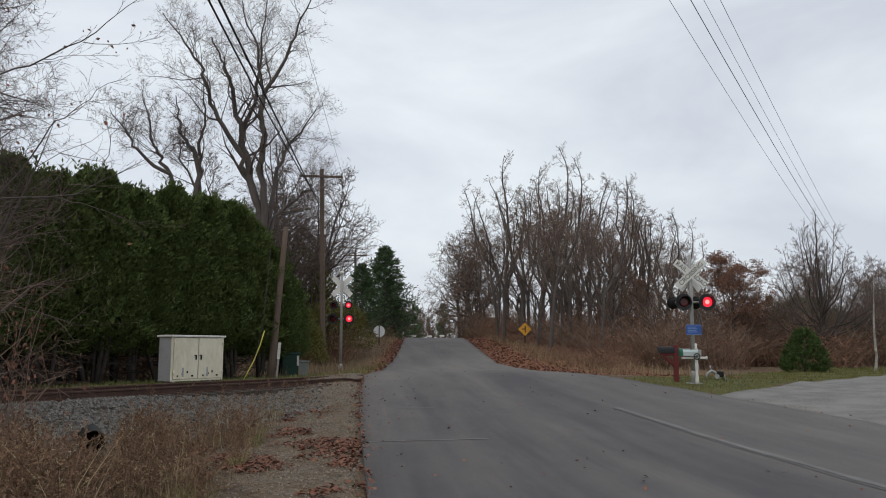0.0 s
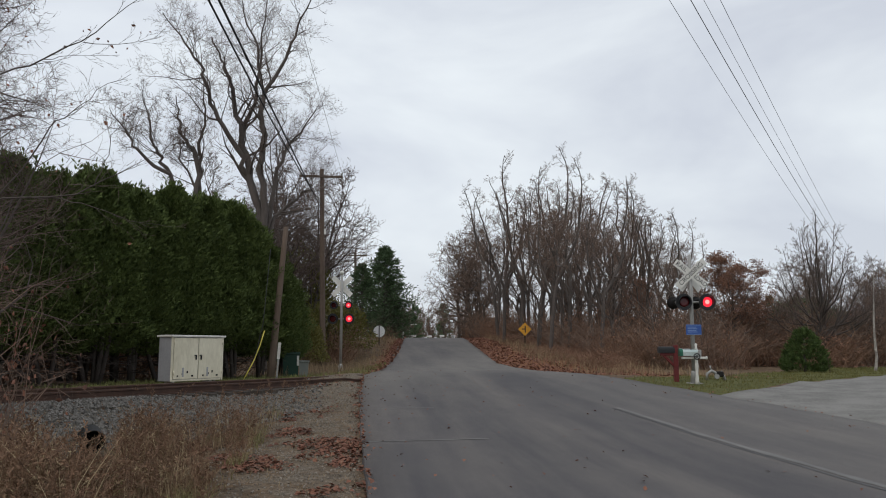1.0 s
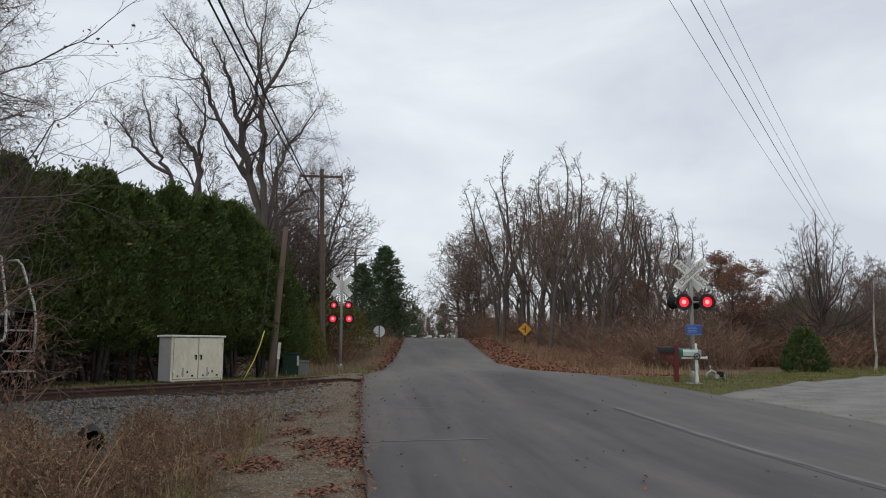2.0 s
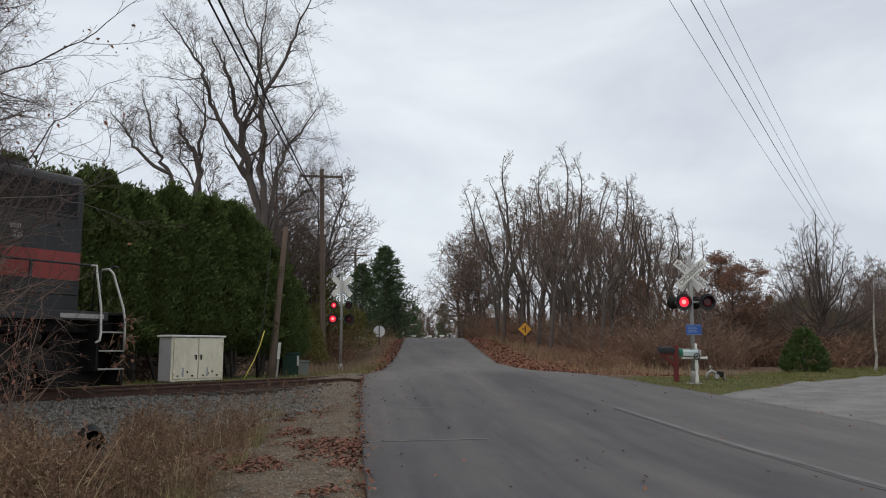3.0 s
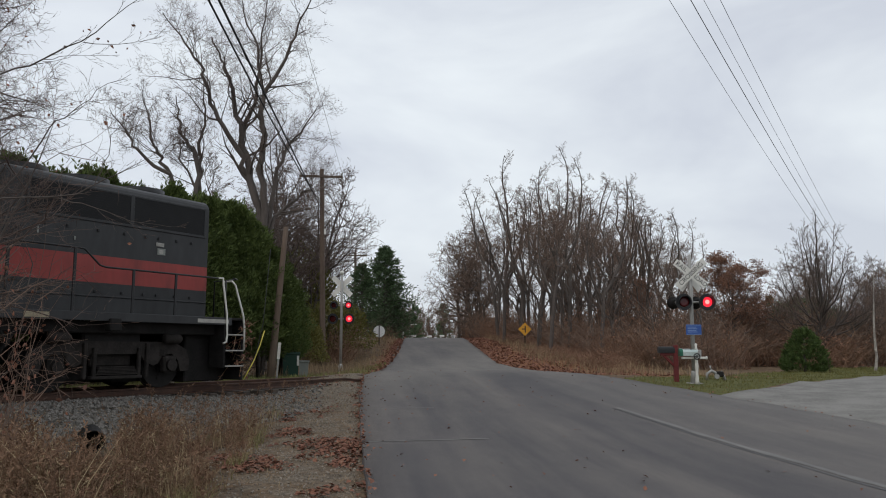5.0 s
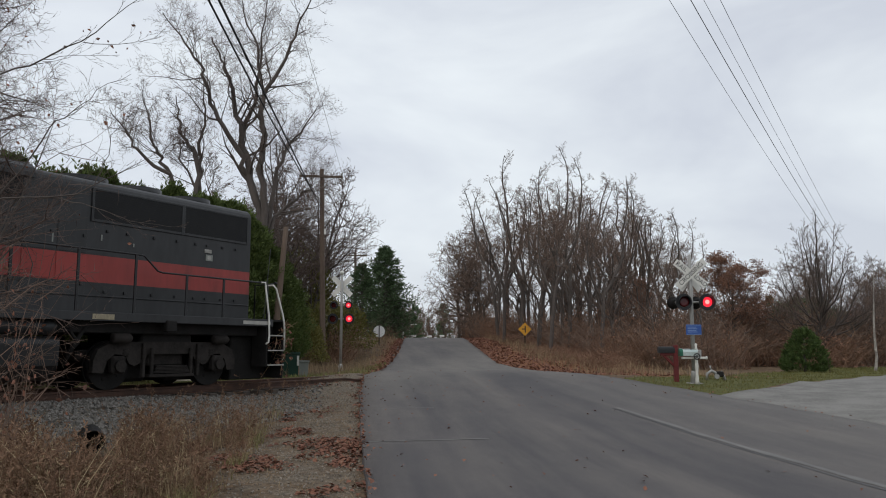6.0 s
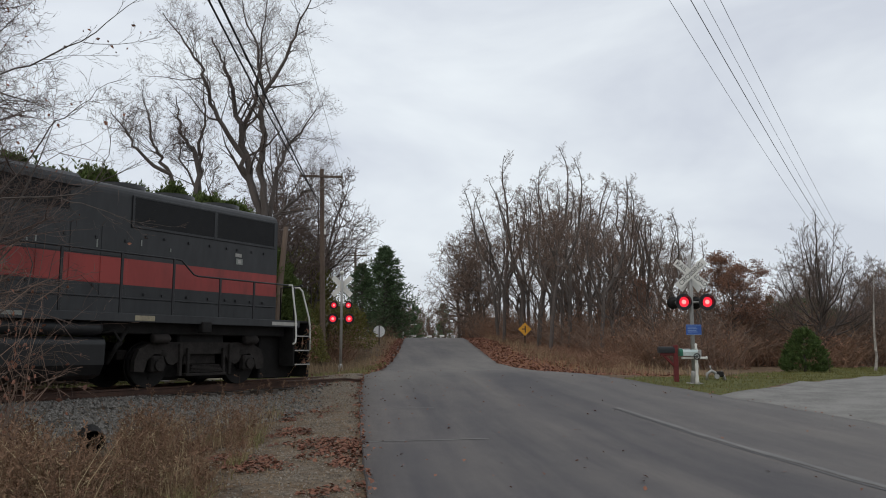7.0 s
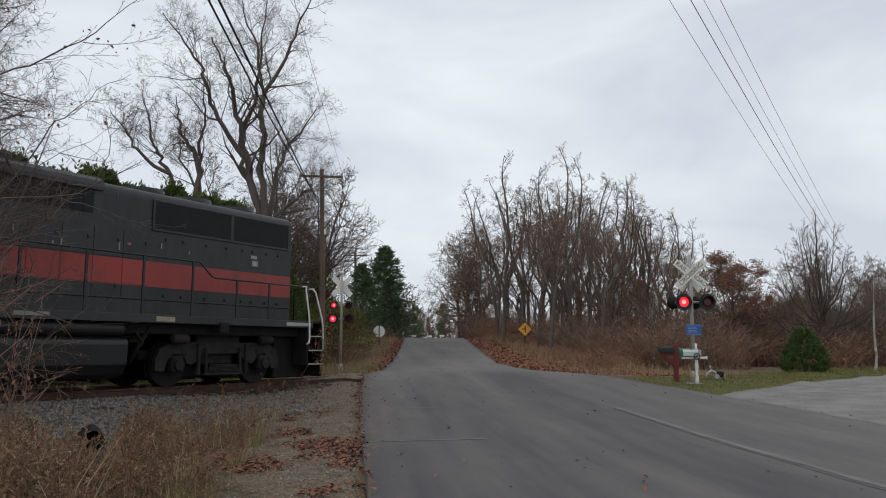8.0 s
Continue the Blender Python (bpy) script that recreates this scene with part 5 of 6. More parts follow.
    for x, y, turn, s in ((-8.9, 51, 200, 1.1), (-9.4, 57, 80, 1.0), (-10.5, 49, 20, 0.95), (-9.5, 44, 140, 0.8), (-9.2, 40, 250, 0.9), (-8.4, 46.5, 330, 1.1), (-11.8, 42, 190, 0.9), (-10.2, 46.5, 100, 1.3), (-12.2, 48, 30, 1.25), (-8.6, 47.5, 170, 1.2), (-7.9, 44, 60, 0.95), (-14.5, 42, 220, 1.05), (-18, 40, 300, 1.0), (2.9, 80, 60, 1.1), (3.6, 87, 170, 1.2)):
        plant_tree("bare_tree", round_top, x, y, turn, s, "round-topped bare tree beside the road", "bare tree", "bare trees beside the road")
    # broad tree at the wood's end, its long boughs reaching out over the road
    wide = tree_meshes("broad_tree", grow_tree(83, 11.5, 2, 0.10, 0.14, (20, 8, 6, 4), 0.46, 0.55, 0.26, 0.3, 0.03, (0.8, 1.35), 0.20, 0.017), 1, material=M_TWIG_FAR)
    for x, y, turn, s in ((1.9, 84, 0, 1.05), (3.2, 74, 140, 0.86)):
        plant_tree("bare_tree", wide, x, y, turn, s, "broad bare tree with boughs reaching over the road", "bare tree", "bare trees beside the road")
    for x, y, turn, s in ((27.4, 50, 30, 0.5), (31.5, 55, 200, 0.6), (30.0, 62, 110, 0.72)):
        plant_tree("bare_tree", wide, x, y, turn, s, "low spreading bare tree past the lawn", "bare tree", "bare trees past the lawn")
    small = tree_meshes("crooked_tree", grow_tree(19, 5.0, 1, 0.1, 0.3, (7, 5, 4), 0.4, 0.55, 0.4, 0.6, 0.02, r0=0.13, twig=0.018), 1)
    plant_tree("bare_tree", small, -5.2, 80, 0, 1.0, "crooked bare tree past the pines", "bare tree")
    # lawn tree: upright oval crown
    rs = random.Random(51)
    fan = [(0.14, ((0, 0, 0), (0, 0, 2.0), (0.1, 0, 4.5), (0, 0.1, 6.8), (0.05, 0, 9.2)))]
    for k in range(26):
        a, w = 2.4 * k, (0.95, 0.3, 0.8, 0.55, 1.0, 0.72)[k % 6]
        reach, top = 3.4 * w, 8.9 * (1 - 0.64 * w ** 2.0)
        low = 1.0 + 0.11 * k * (1.2 - 0.6 * w)
        c, s = math.cos(a), math.sin(a)
        fan.append((0.06, ((0, 0, low), (c * reach * 0.5, s * reach * 0.5, low + (top - low) * 0.32), (c * reach * 0.8, s * reach * 0.8, low + (top - low) * 0.66), (c * reach, s * reach, top))))
    oval = tree_meshes("lawn_tree", grow_tree(14, 5.6, first=0.25, kids=(13, 6, 4, 3), reach=0.27, decay=0.52, bend=0.12, up=0.06, angle=(0.45, 0.9), twig=0.0062, limbs=fan, jitter=0.4, thin=(0.35, 0.55)), 1)
    plant_tree("bare_tree", oval, 22.4, 46, 0, 1.0, "bare lawn tree with an oval crown of fine twigs", "bare tree", "bare lawn trees")
    plant_tree("bare_tree", oval, 30.5, 54, 90, 0.75, "bare lawn tree with a twiggy crown", "bare tree", "bare lawn trees")


build_bare_trees()


def forked_leaders(seed, top):
    """A straight lower trunk that forks into two to four crooked leaders."""
    rs = random.Random(900 + seed)
    lean = Vector((rs.gauss(0, 0.05), rs.gauss(0, 0.05), 1))
    trunk = [lean * z for z in (0, 2.5, 5.0)]
    out = []
    for k in range(rs.choice((2, 3, 3, 4))):
        fork = trunk[-1] * rs.uniform(0.75, 1.0) if k else trunk[-1]
        a = rs.uniform(0, 6.3)
        d = Vector((math.cos(a) * 0.22, math.sin(a) * 0.22, 1)).normalized()
        way = [tuple(p) for p in trunk] if k == 0 else [tuple(fork)]
        p, end = fork.copy(), top * (1.0 if k == 0 else rs.uniform(0.72, 0.97))
        while p.z < end:
            d = (d * 0.75 + Vector((rs.gauss(0, 0.30), rs.gauss(0, 0.30), 0.46))).normalized()
            p = p + d * rs.uniform(1.0, 1.7)
            way.append(tuple(p))
        out.append((0.15 if k == 0 else 0.095, tuple(way)))
    return out


def build_wood():
    kinds = []
    for s in range(6):
        lines = grow_tree(40 + s, 7.6, first=0.30, kids=(10, 6, 5, 3), reach=0.33, decay=0.55, bend=0.36, up=0.07, angle=(0.5, 1.2), twig=0.0095, limbs=forked_leaders(s, 12.9), jitter=0.35, thin=(0.35, 0.6))
        kinds.append(tree_meshes("wood_tree", lines, 1, (7, 5, 3, 3, 3), M_TWIG_FAR))
    rs = random.Random(77)
    spots = []
    for k in range(62):
        for tries in range(40):
            d = rs.uniform(43, 74)
            x = (rs.uniform(-0.005, 0.345) if k < 48 else rs.uniform(0.06, 0.27)) * d
            if x > float(road_right(d)) + 2.2 and not (0.092 < x / d < 0.12 and d < 48) and all((x - a) ** 2 + (d - c) ** 2 > 3 for a, c in spots):
                break
        else:
            continue
        spots.append((x, d))
        f = x / d
        hmax = float(np.interp(f, (-0.01, 0.03, 0.055, 0.07, 0.085, 0.12, 0.2, 0.27, 0.33), (0.4, 0.42, 0.55, 0.85, 1.0, 1.0, 0.97, 0.88, 0.7)))
        sc = hmax * d / 54 * rs.uniform(0.82, 1.02)
        young = k % 3 == 2
        if young:
            sc *= 0.6
        plant_tree("woodland_tree", kinds[k % 6], x, d, rs.uniform(0, 360), (sc, sc, sc), "young bare tree in the roadside wood" if young else "slender bare tree in the roadside wood", "bare tree", "bare trees of the wood")
    # oaks with clinging russet leaves at the wood's end
    oak = tree_meshes("oak", grow_tree(61, 7.9, 1, 0.03, 0.12, (26, 8, 5, 3), 0.50, 0.52, 0.22, 0.2, 0.06, (0.7, 1.2), 0.15, 0.010), 1, leaves=26000, leaf_mat=M_RUSSET, leaf=0.081)
    plant_tree("oak_tree", oak, 17.2, 47, 0, (0.98, 0.98, 0.8), "oak with clinging russet leaves at the wood's edge", "oak tree")
    plant_tree("oak_tree", oak, 14.2, 56, 130, 0.7, "oak with clinging russet leaves at the wood's edge", "oak tree")


build_wood()


def brush_mesh(seed, h, count, leaves, mat_twig, mat_leaf, leaf=0.05):
    """A thicket of thin arching stems with side twigs and a few dead leaves."""
    rs = random.Random(seed)
    b, c = Build(), Build()
    for k in range(count):
        a = rs.uniform(0, 6.3)
        r = rs.random() ** 0.5
        p = Vector((math.cos(a) * r, math.sin(a) * r, 0))
        d = Vector((rs.gauss(0, 0.3) + math.cos(a) * 0.25, rs.gauss(0, 0.3) + math.sin(a) * 0.25, 1)).normalized()
        L = h * rs.uniform(0.5, 1.1)
        pts = [p]
        for j in range(4):
            d = (d + Vector((rs.gauss(0, 0.16), rs.gauss(0, 0.16), -0.06 * j))).normalized()
            pts.append(pts[-1] + d * L / 4)
        b.ribbon(pts, [0.010, 0.008, 0.006, 0.004, 0.002], rs.uniform(0, 6.3))
        for j in range(6):
            i = rs.randrange(1, 5)
            e = (d + Vector((rs.gauss(0, 0.8), rs.gauss(0, 0.8), rs.gauss(0.2, 0.4)))).normalized()
            q = pts[i] + e * L * 0.22 + Vector((0, 0, 0.02))
            b.ribbon([pts[i], q, q + (e + Vector((rs.gauss(0, 0.4), rs.gauss(0, 0.4), 0.2))) * L * 0.1], [0.005, 0.004, 0.002], rs.uniform(0, 6.3))
    for k in range(leaves):
        a, r = rs.uniform(0, 6.3), rs.random() ** 0.5 * 1.2
        leaf_card(c, Vector((math.cos(a) * r, math.sin(a) * r, h * rs.uniform(0.05, 0.95))), leaf * rs.uniform(0.6, 1.4), rs)
    m1, m2 = b.mesh("brush_stems"), c.mesh("brush_leaves")
    m1.materials.append(mat_twig)
    m2.materials.append(mat_leaf)
    return [m1, m2]


def build_brush():
    kinds = [brush_mesh(1, 1.5, 62, 420, M_BRUSH, M_RUSSET, 0.08), brush_mesh(2, 2.2, 64, 160, M_BRUSH, M_RUSSET, 0.08), brush_mesh(3, 3.0, 58, 120, M_TWIG_FAR, M_RUSSET, 0.09)]
    rs = random.Random(5)
    n = 0
    while n < 150:
        d = rs.uniform(31, 66)
        f = rs.uniform(0.04, 0.50)
        x = f * d
        edge = x - float(road_right(d))
        if edge < 2.6 or (0.085 < f < 0.125 and d < 47) or (f > 0.25 and d < 40) or (f > 0.36 and d < 44):
            continue
        s = rs.uniform(0.7, 1.3) * (0.28 + 0.72 * min(1, edge / 9)) * (1.5 if d > 52 else 1.0)
        plant_tree("brush", kinds[0 if edge < 6 else n % 3], x, d, rs.uniform(0, 360), (s * 1.3, s * 1.3, s * (0.6 if edge < 6 else 1.0)), "russet leafless brush under the trees", "brush", "brush of the wood", ("thicket", "foliage"), 0.03)
        n += 1
    # dense brown brush closing the view past the lawn, and under the first trees beside the road
    n = 0
    while n < 46:
        if n < 34:
            d = rs.uniform(46, 60)
            x = rs.uniform(0.33, 0.62) * d
        else:
            d = rs.uniform(58, 84)
            x = float(road_right(d)) + rs.uniform(2.0, 5.0)
        s = rs.uniform(0.9, 1.5)
        plant_tree("brush", kinds[n % 3], x, d, rs.uniform(0, 360), (s * 1.3, s * 1.3, s), "dense brown leafless brush past the lawn", "brush", "brush of the wood", ("thicket", "foliage"), 0.03)
        n += 1
    # high brush at the end of the lawn
    for n in range(8):
        d = rs.uniform(49, 62)
        s = rs.uniform(1.2, 1.7)
        plant_tree("brush", kinds[1 + n % 2], rs.uniform(0.44, 0.6) * d, d, rs.uniform(0, 360), (s * 1.3, s * 1.3, s), "high brown brush at the end of the lawn", "brush", "brush of the wood", ("thicket", "foliage"), 0.03)
    # brown brush behind the hedge's bare stems
    for n in range(30):
        x, y = track_xy(-9.3 + rs.uniform(-0.7, 0.7), 5.5 - n * 0.75)
        s = rs.uniform(0.8, 1.2)
        plant_tree("brush", kinds[n % 2], x, y, rs.uniform(0, 360), (s * 1.3, s * 1.3, s), "brown leafless brush behind the hedge", "brush", "brush behind the hedge", ("thicket", "foliage"), 0.03)
    # thick undergrowth deep in the wood
    for n in range(60):
        d = rs.uniform(60, 88)
        x = max(rs.uniform(0.04, 0.36) * d, float(road_right(d)) + 3.5)
        s = rs.uniform(0.9, 1.35)
        plant_tree("brush", kinds[1 + n % 2], x, d, rs.uniform(0, 360), (s * 1.3, s * 1.3, s), "tall brown undergrowth deep in the wood", "brush", "brush of the wood", ("thicket", "foliage"), 0.03)
    # left of the far road
    n = 0
    while n < 34:
        d = rs.uniform(40, 74)
        x = float(road_left(d)) - rs.uniform(1.5, 9)
        if d < 60 and x / d > -0.135:
            continue
        s = rs.uniform(0.5, 1.0)
        plant_tree("brush", kinds[n % 3], x, d, rs.uniform(0, 360), (s * 1.3, s * 1.3, s), "brown leafless brush beside the road", "brush", "brush beside the road", ("thicket", "foliage"), 0.03)
        n += 1


build_brush()


def bush_mesh(seed, rx, rz, count, material, leaf=0.16, droop=0.2, base=0.0):
    """Leafy bush: sprays over uneven lobes."""
    rs = random.Random(seed)
    b = Build()
    lobes = [(Vector((rs.gauss(0, 1), rs.gauss(0, 1), rs.gauss(0.2, 0.8))).normalized(), rs.uniform(0.05, 0.22)) for _ in range(22)]
    for k in range(count):
        d = Vector((rs.gauss(0, 1), rs.gauss(0, 1), rs.gauss(0, 1))).normalized()
        if d.z < -0.35:
            d.z = -d.z
        w = 1 + sum(s * max(0, d.dot(l)) ** 12 * 1.6 for l, s in lobes)
        p = Vector((d.x * rx, d.y * rx, base + rz * 0.42 + d.z * rz * 0.58)) * 1.0
        p = Vector((p.x * w, p.y * w, p.z * (0.75 + 0.25 * w))) * rs.uniform(0.8, 1.02)
        spray(b, p, d + Vector((rs.gauss(0, 0.5), rs.gauss(0, 0.5), rs.gauss(0.3, 0.4))), leaf * rs.uniform(0.6, 1.4), leaf * 0.22, rs)
    t = Build()
    for k in range(7):
        a = rs.uniform(0, 6.3)
        t.tube([(0, 0, 0), (math.cos(a) * rx * 0.3, math.sin(a) * rx * 0.3, rz * 0.3), (math.cos(a) * rx * 0.6, math.sin(a) * rx * 0.6, rz * 0.6)], [0.04, 0.03, 0.012], 5, False)
    ms = [t.mesh("bush_stems"), b.mesh("bush_crown")]
    ms[0].materials.append(M_BARK)
    ms[1].materials.append(material)
    return ms


def pine_meshes(seed, h, r, count=340):
    """Pine: whorled boughs with tufts of needles, open and ragged."""
    rs = random.Random(seed)
    t, b = Build(), Build()
    t.tube([(0, 0, 0), (0.05, 0, h * 0.5), (0, 0, h)], [h * 0.022, h * 0.014, 0.02], 8)
    for k in range(count):
        f = 0.08 + 0.92 * (k + rs.random()) / count
        a = rs.uniform(0, 6.3)
        L = r * (1.02 - f) ** 0.75 * rs.uniform(0.6, 1.2) + 0.15
        z = h * f
        p0 = Vector((0, 0, z))
        d = Vector((math.cos(a), math.sin(a), rs.uniform(-0.1, 0.35)))
        t.tube([p0, p0 + d * L * 0.6, p0 + d * L + Vector((0, 0, 0.1 * L))], [0.03, 0.02, 0.008], 4, False)
        for j in range(38):
            q = p0 + d * L * rs.uniform(0.3, 1.05) + Vector((rs.gauss(0, 0.13), rs.gauss(0, 0.13), rs.gauss(0.05, 0.1))) * (0.5 + L * 0.5)
            spray(b, q, d + Vector((rs.gauss(0, 0.7), rs.gauss(0, 0.7), rs.gauss(0.3, 0.5))), rs.uniform(0.16, 0.34), 0.05, rs)
    ms = [t.mesh("pine_trunk"), b.mesh("pine_crown")]
    ms[0].materials.append(M_BARK)
    ms[1].materials.append(M_PINE)
    return ms


def cone_shrub():
    """Evergreen shrub, a broad rounded cone of upswept tufts."""
    rs = random.Random(3)
    b = Build()
    for k in range(420):
        f = rs.random() ** 1.25
        a = rs.uniform(0, 6.3)
        rad = 1.15 * (1 - f) ** 0.55 * min(1, 0.72 + f * 2) * rs.uniform(0.8, 1.02)
        c = Vector((math.cos(a) * rad, math.sin(a) * rad, 0.15 + 1.85 * f))
        for j in range(13):
            d = Vector((math.cos(a) * 0.5 + rs.gauss(0, 0.45), math.sin(a) * 0.5 + rs.gauss(0, 0.45), rs.uniform(0.1, 1.1)))
            spray(b, c + Vector((rs.gauss(0, 0.05), rs.gauss(0, 0.05), rs.gauss(0, 0.05))), d, rs.uniform(0.1, 0.24), 0.028, rs)
    t = Build().tube([(0, 0, 0), (0, 0, 0.9), (0, 0, 1.8)], [0.07, 0.05, 0.02], 6)
    ms = [t.mesh("shrub_trunk"), b.mesh("shrub_crown")]
    ms[0].materials.append(M_BARK)
    ms[1].materials.append(M_YEW)
    return ms


def build_bushes():
    yew = cone_shrub()
    plant_tree("evergreen_shrub", yew, 16.8, 36.3, 0, 1.0, "rounded green evergreen shrub on the lawn", "shrub")
    sh = bush_mesh(4, 1.5, 2.6, 5200, M_SHRUB, 0.13)
    for x, y, s in ((-7.4, 38.5, 1.0), (-6.3, 44, 1.15), (-8.3, 42, 1.2), (-7.6, 47, 1.25)):
        plant_tree("shrub", sh, x, y, 70 * x, s, "yellow-green shrub turning in autumn", "shrub", "shrubs behind the far signal")
    dark = bush_mesh(16, 2.6, 4.4, 6000, M_PINE, 0.24)
    for x, y, s in ((26.5, 58, 1.0), (30.0, 60, 0.85)):
        plant_tree("evergreen_shrub", dark, x, y, 40 * x, s, "dark evergreen thicket past the lawn", "shrub", "evergreens past the lawn")
    tall = bush_mesh(6, 1.2, 6.0, 6000, M_SHRUB, 0.16)
    plant_tree("shrub", tall, -7.9, 45.5, 0, 1.0, "tall olive-brown evergreen behind the pole", "shrub")
    pine = pine_meshes(2, 8.8, 3.5)
    plant_tree("pine_tree", pine, -5.3, 70, 0, 0.97, "dark blue-green pine beside the road", "pine tree", "pines beside the road")
    plant_tree("pine_tree", pine, -5.6, 79, 60, 0.72, "dark blue-green pine beside the road", "pine tree", "pines beside the road")
    plant_tree("pine_tree", pine, -6.9, 66, 140, 0.74, "dark blue-green pine beside the road", "pine tree", "pines beside the road")
    small = pine_meshes(7, 6, 1.5, 60)
    for x, y, s in ((-4.0, 112, 0.95), (0.1, 113, 1.0), (36, 85, 1.1), (39, 88, 1.0), (43, 90, 1.1), (33, 84, 0.7)):
        plant_tree("pine_tree", small, x, y, 50 * x, s, "small distant dark green evergreen tree", "pine tree", "distant evergreens")


build_bushes()


def far_woods():
    """A far belt of bare trees that closes the view."""
    lines = grow_tree(91, 9.5, 1, 0.05, 0.12, (10, 7, 5), 0.36, 0.55, 0.25, 0.3, 0.1, r0=0.15, twig=0.025)
    a = Build()
    rs = random.Random(31)
    for k in range(140):
        x = rs.choice((rs.uniform(-10, 8), rs.uniform(-14, 14), rs.uniform(26, 90)))
        y = rs.uniform(124, 150) if x < 20 else rs.uniform(80, 120)
        s, turn = rs.uniform(0.5, 0.8), rs.uniform(0, 6.3)
        if k > 105:
            y = rs.uniform(78, 112)
            x = y * rs.uniform(0.03, 0.42)
            s = rs.uniform(0.5, 0.8)
        c, sn, z = math.cos(turn) * s, math.sin(turn) * s, gz(x, y)
        for pts, rad, level in lines:
            a.ribbon([Vector((x + c * p.x - sn * p.y, y + sn * p.x + c * p.y, z + p.z * s)) for p in pts], [r * 1.3 for r in rad], rs.uniform(0, 6.3))
    return tagged(part("far_woods", a, M_TWIG_FAR), "far belt of bare grey-brown trees", "trees", kind="stuff")


far_woods()


# ---------------------------------------------------------------- weeds, grass and leaves
def blades(name, count, pick, height, width, material, label, seed, category, lean=0.35, seedhead=0.0):
    rs = random.Random(seed)
    b = Build()
    made = 0
    while made < count:
        spot = pick(rs)
        if spot is None:
            continue
        x, y, hs = spot
        z = gz(x, y)
        h = height * hs * rs.uniform(0.5, 1.2)
        a = rs.uniform(0, 6.3)
        dx, dy = rs.gauss(0, lean) * h, rs.gauss(0, lean) * h
        w = width * rs.uniform(0.6, 1.4)
        cx, cy = math.cos(a) * w, math.sin(a) * w
        p0, p1, p2 = Vector((x, y, z - 0.02)), Vector((x + dx * 0.35, y + dy * 0.35, z + h * 0.6)), Vector((x + dx, y + dy, z + h))
        s = Vector((cx, cy, 0))
        b.add([p0 - s, p0 + s, p1 + s * 0.8, p1 - s * 0.8, p2], [(0, 1, 2, 3), (3, 2, 4)])
        if seedhead and rs.random() < seedhead:
            for k in range(11):
                q = p1.lerp(p2, rs.uniform(0.2, 1.0))
                d = Vector((rs.gauss(0, 1), rs.gauss(0, 1), rs.gauss(0.6, 0.6)))
                spray(b, q, d, rs.uniform(0.02, 0.055), 0.0035, rs)
        made += 1
    return tagged(part(name, b, material), label, category, kind="stuff")


def weed_spot(rs):
    """In the ditch and its near side, in clumps, thinning towards the shoulder."""
    y = rs.uniform(6.2, 18)
    x = rs.uniform(-0.72, -0.09) * y
    left = float(road_left(y)) - x
    u, v = track_uv(x, y)
    if left < 5.5 and u < 5.0 and rs.random() < 0.6:
        return None
    if u < 2.5 or left < 1.7 or (y > 8.2 and -0.505 < x / y < -0.41):
        return None
    clump = 0.38 + 1.5 * noise.noise((x * 0.75, y * 0.75, 2)) + 0.8 * noise.noise((x * 2.3, y * 2.3, 6))
    if rs.random() > clump * min(1, (left - 1.2) / 2.6) * min(1, (u - 2.5) / 1.6):
        return None
    return x, y, 0.38 + 0.85 * min(1.2, max(0, clump))


def tuft_spot(rs):
    spot = weed_spot(rs)
    if spot is None or noise.noise((spot[0] * 0.6 + 9, spot[1] * 0.6, 1)) < 0.05:
        return None
    return spot


def forbs(name, count, seed, material, label):
    """Branched dead flower stalks with fuzzy heads."""
    rs = random.Random(seed)
    b = Build()
    made = 0
    while made < count:
        spot = weed_spot(rs) if rs.random() < 0.993 else bank_weed(rs)
        if spot is None:
            continue
        x, y, hs = spot
        h = rs.uniform(0.25, 0.75) * (0.6 + 0.5 * hs)
        p = Vector((x, y, gz(x, y) - 0.02))
        d = Vector((rs.gauss(0, 0.16), rs.gauss(0, 0.16), 1))
        m, e = p + d * h * 0.55, p + d * h + Vector((rs.gauss(0, 0.04), rs.gauss(0, 0.04), 0))
        b.tube([p, m, e], [0.004, 0.003, 0.0015], 3, False)
        for k in range(rs.randrange(4, 9)):
            q = p.lerp(e, rs.uniform(0.35, 1.0))
            s = Vector((rs.gauss(0, 1), rs.gauss(0, 1), rs.uniform(0.3, 1.4))).normalized() * h * rs.uniform(0.12, 0.3)
            b.tube([q, q + s], [0.0022, 0.0012], 3, False)
            for j in range(7):
                spray(b, q + s * rs.uniform(0.3, 1.1), s + Vector((rs.gauss(0, 0.12), rs.gauss(0, 0.12), rs.gauss(0, 0.12))), rs.uniform(0.02, 0.06), 0.008, rs)
        made += 1
    return tagged(part(name, b, material), label, "weeds", kind="stuff")


def bank_weed(rs):
    x, y = track_xy(rs.uniform(0.4, 2.6), rs.uniform(-9, 5))
    if x > float(road_left(y)) - 1.0 or -0.51 < x / y < -0.405:
        return None
    return x, y, 0.4


def lawn_spot(rs):
    y = rs.uniform(20, 44)
    x = rs.uniform(5, 24)
    if not lawn_mask(np.array(x), np.array(y)):
        return None
    return x, y, 1.0


def left_lawn_spot(rs):
    x, y = track_xy(rs.uniform(-6.4, -2.3), rs.uniform(-4, 16))
    if x > float(road_left(y)) - 0.2:
        return None
    return x, y, rs.uniform(0.6, 1.6)


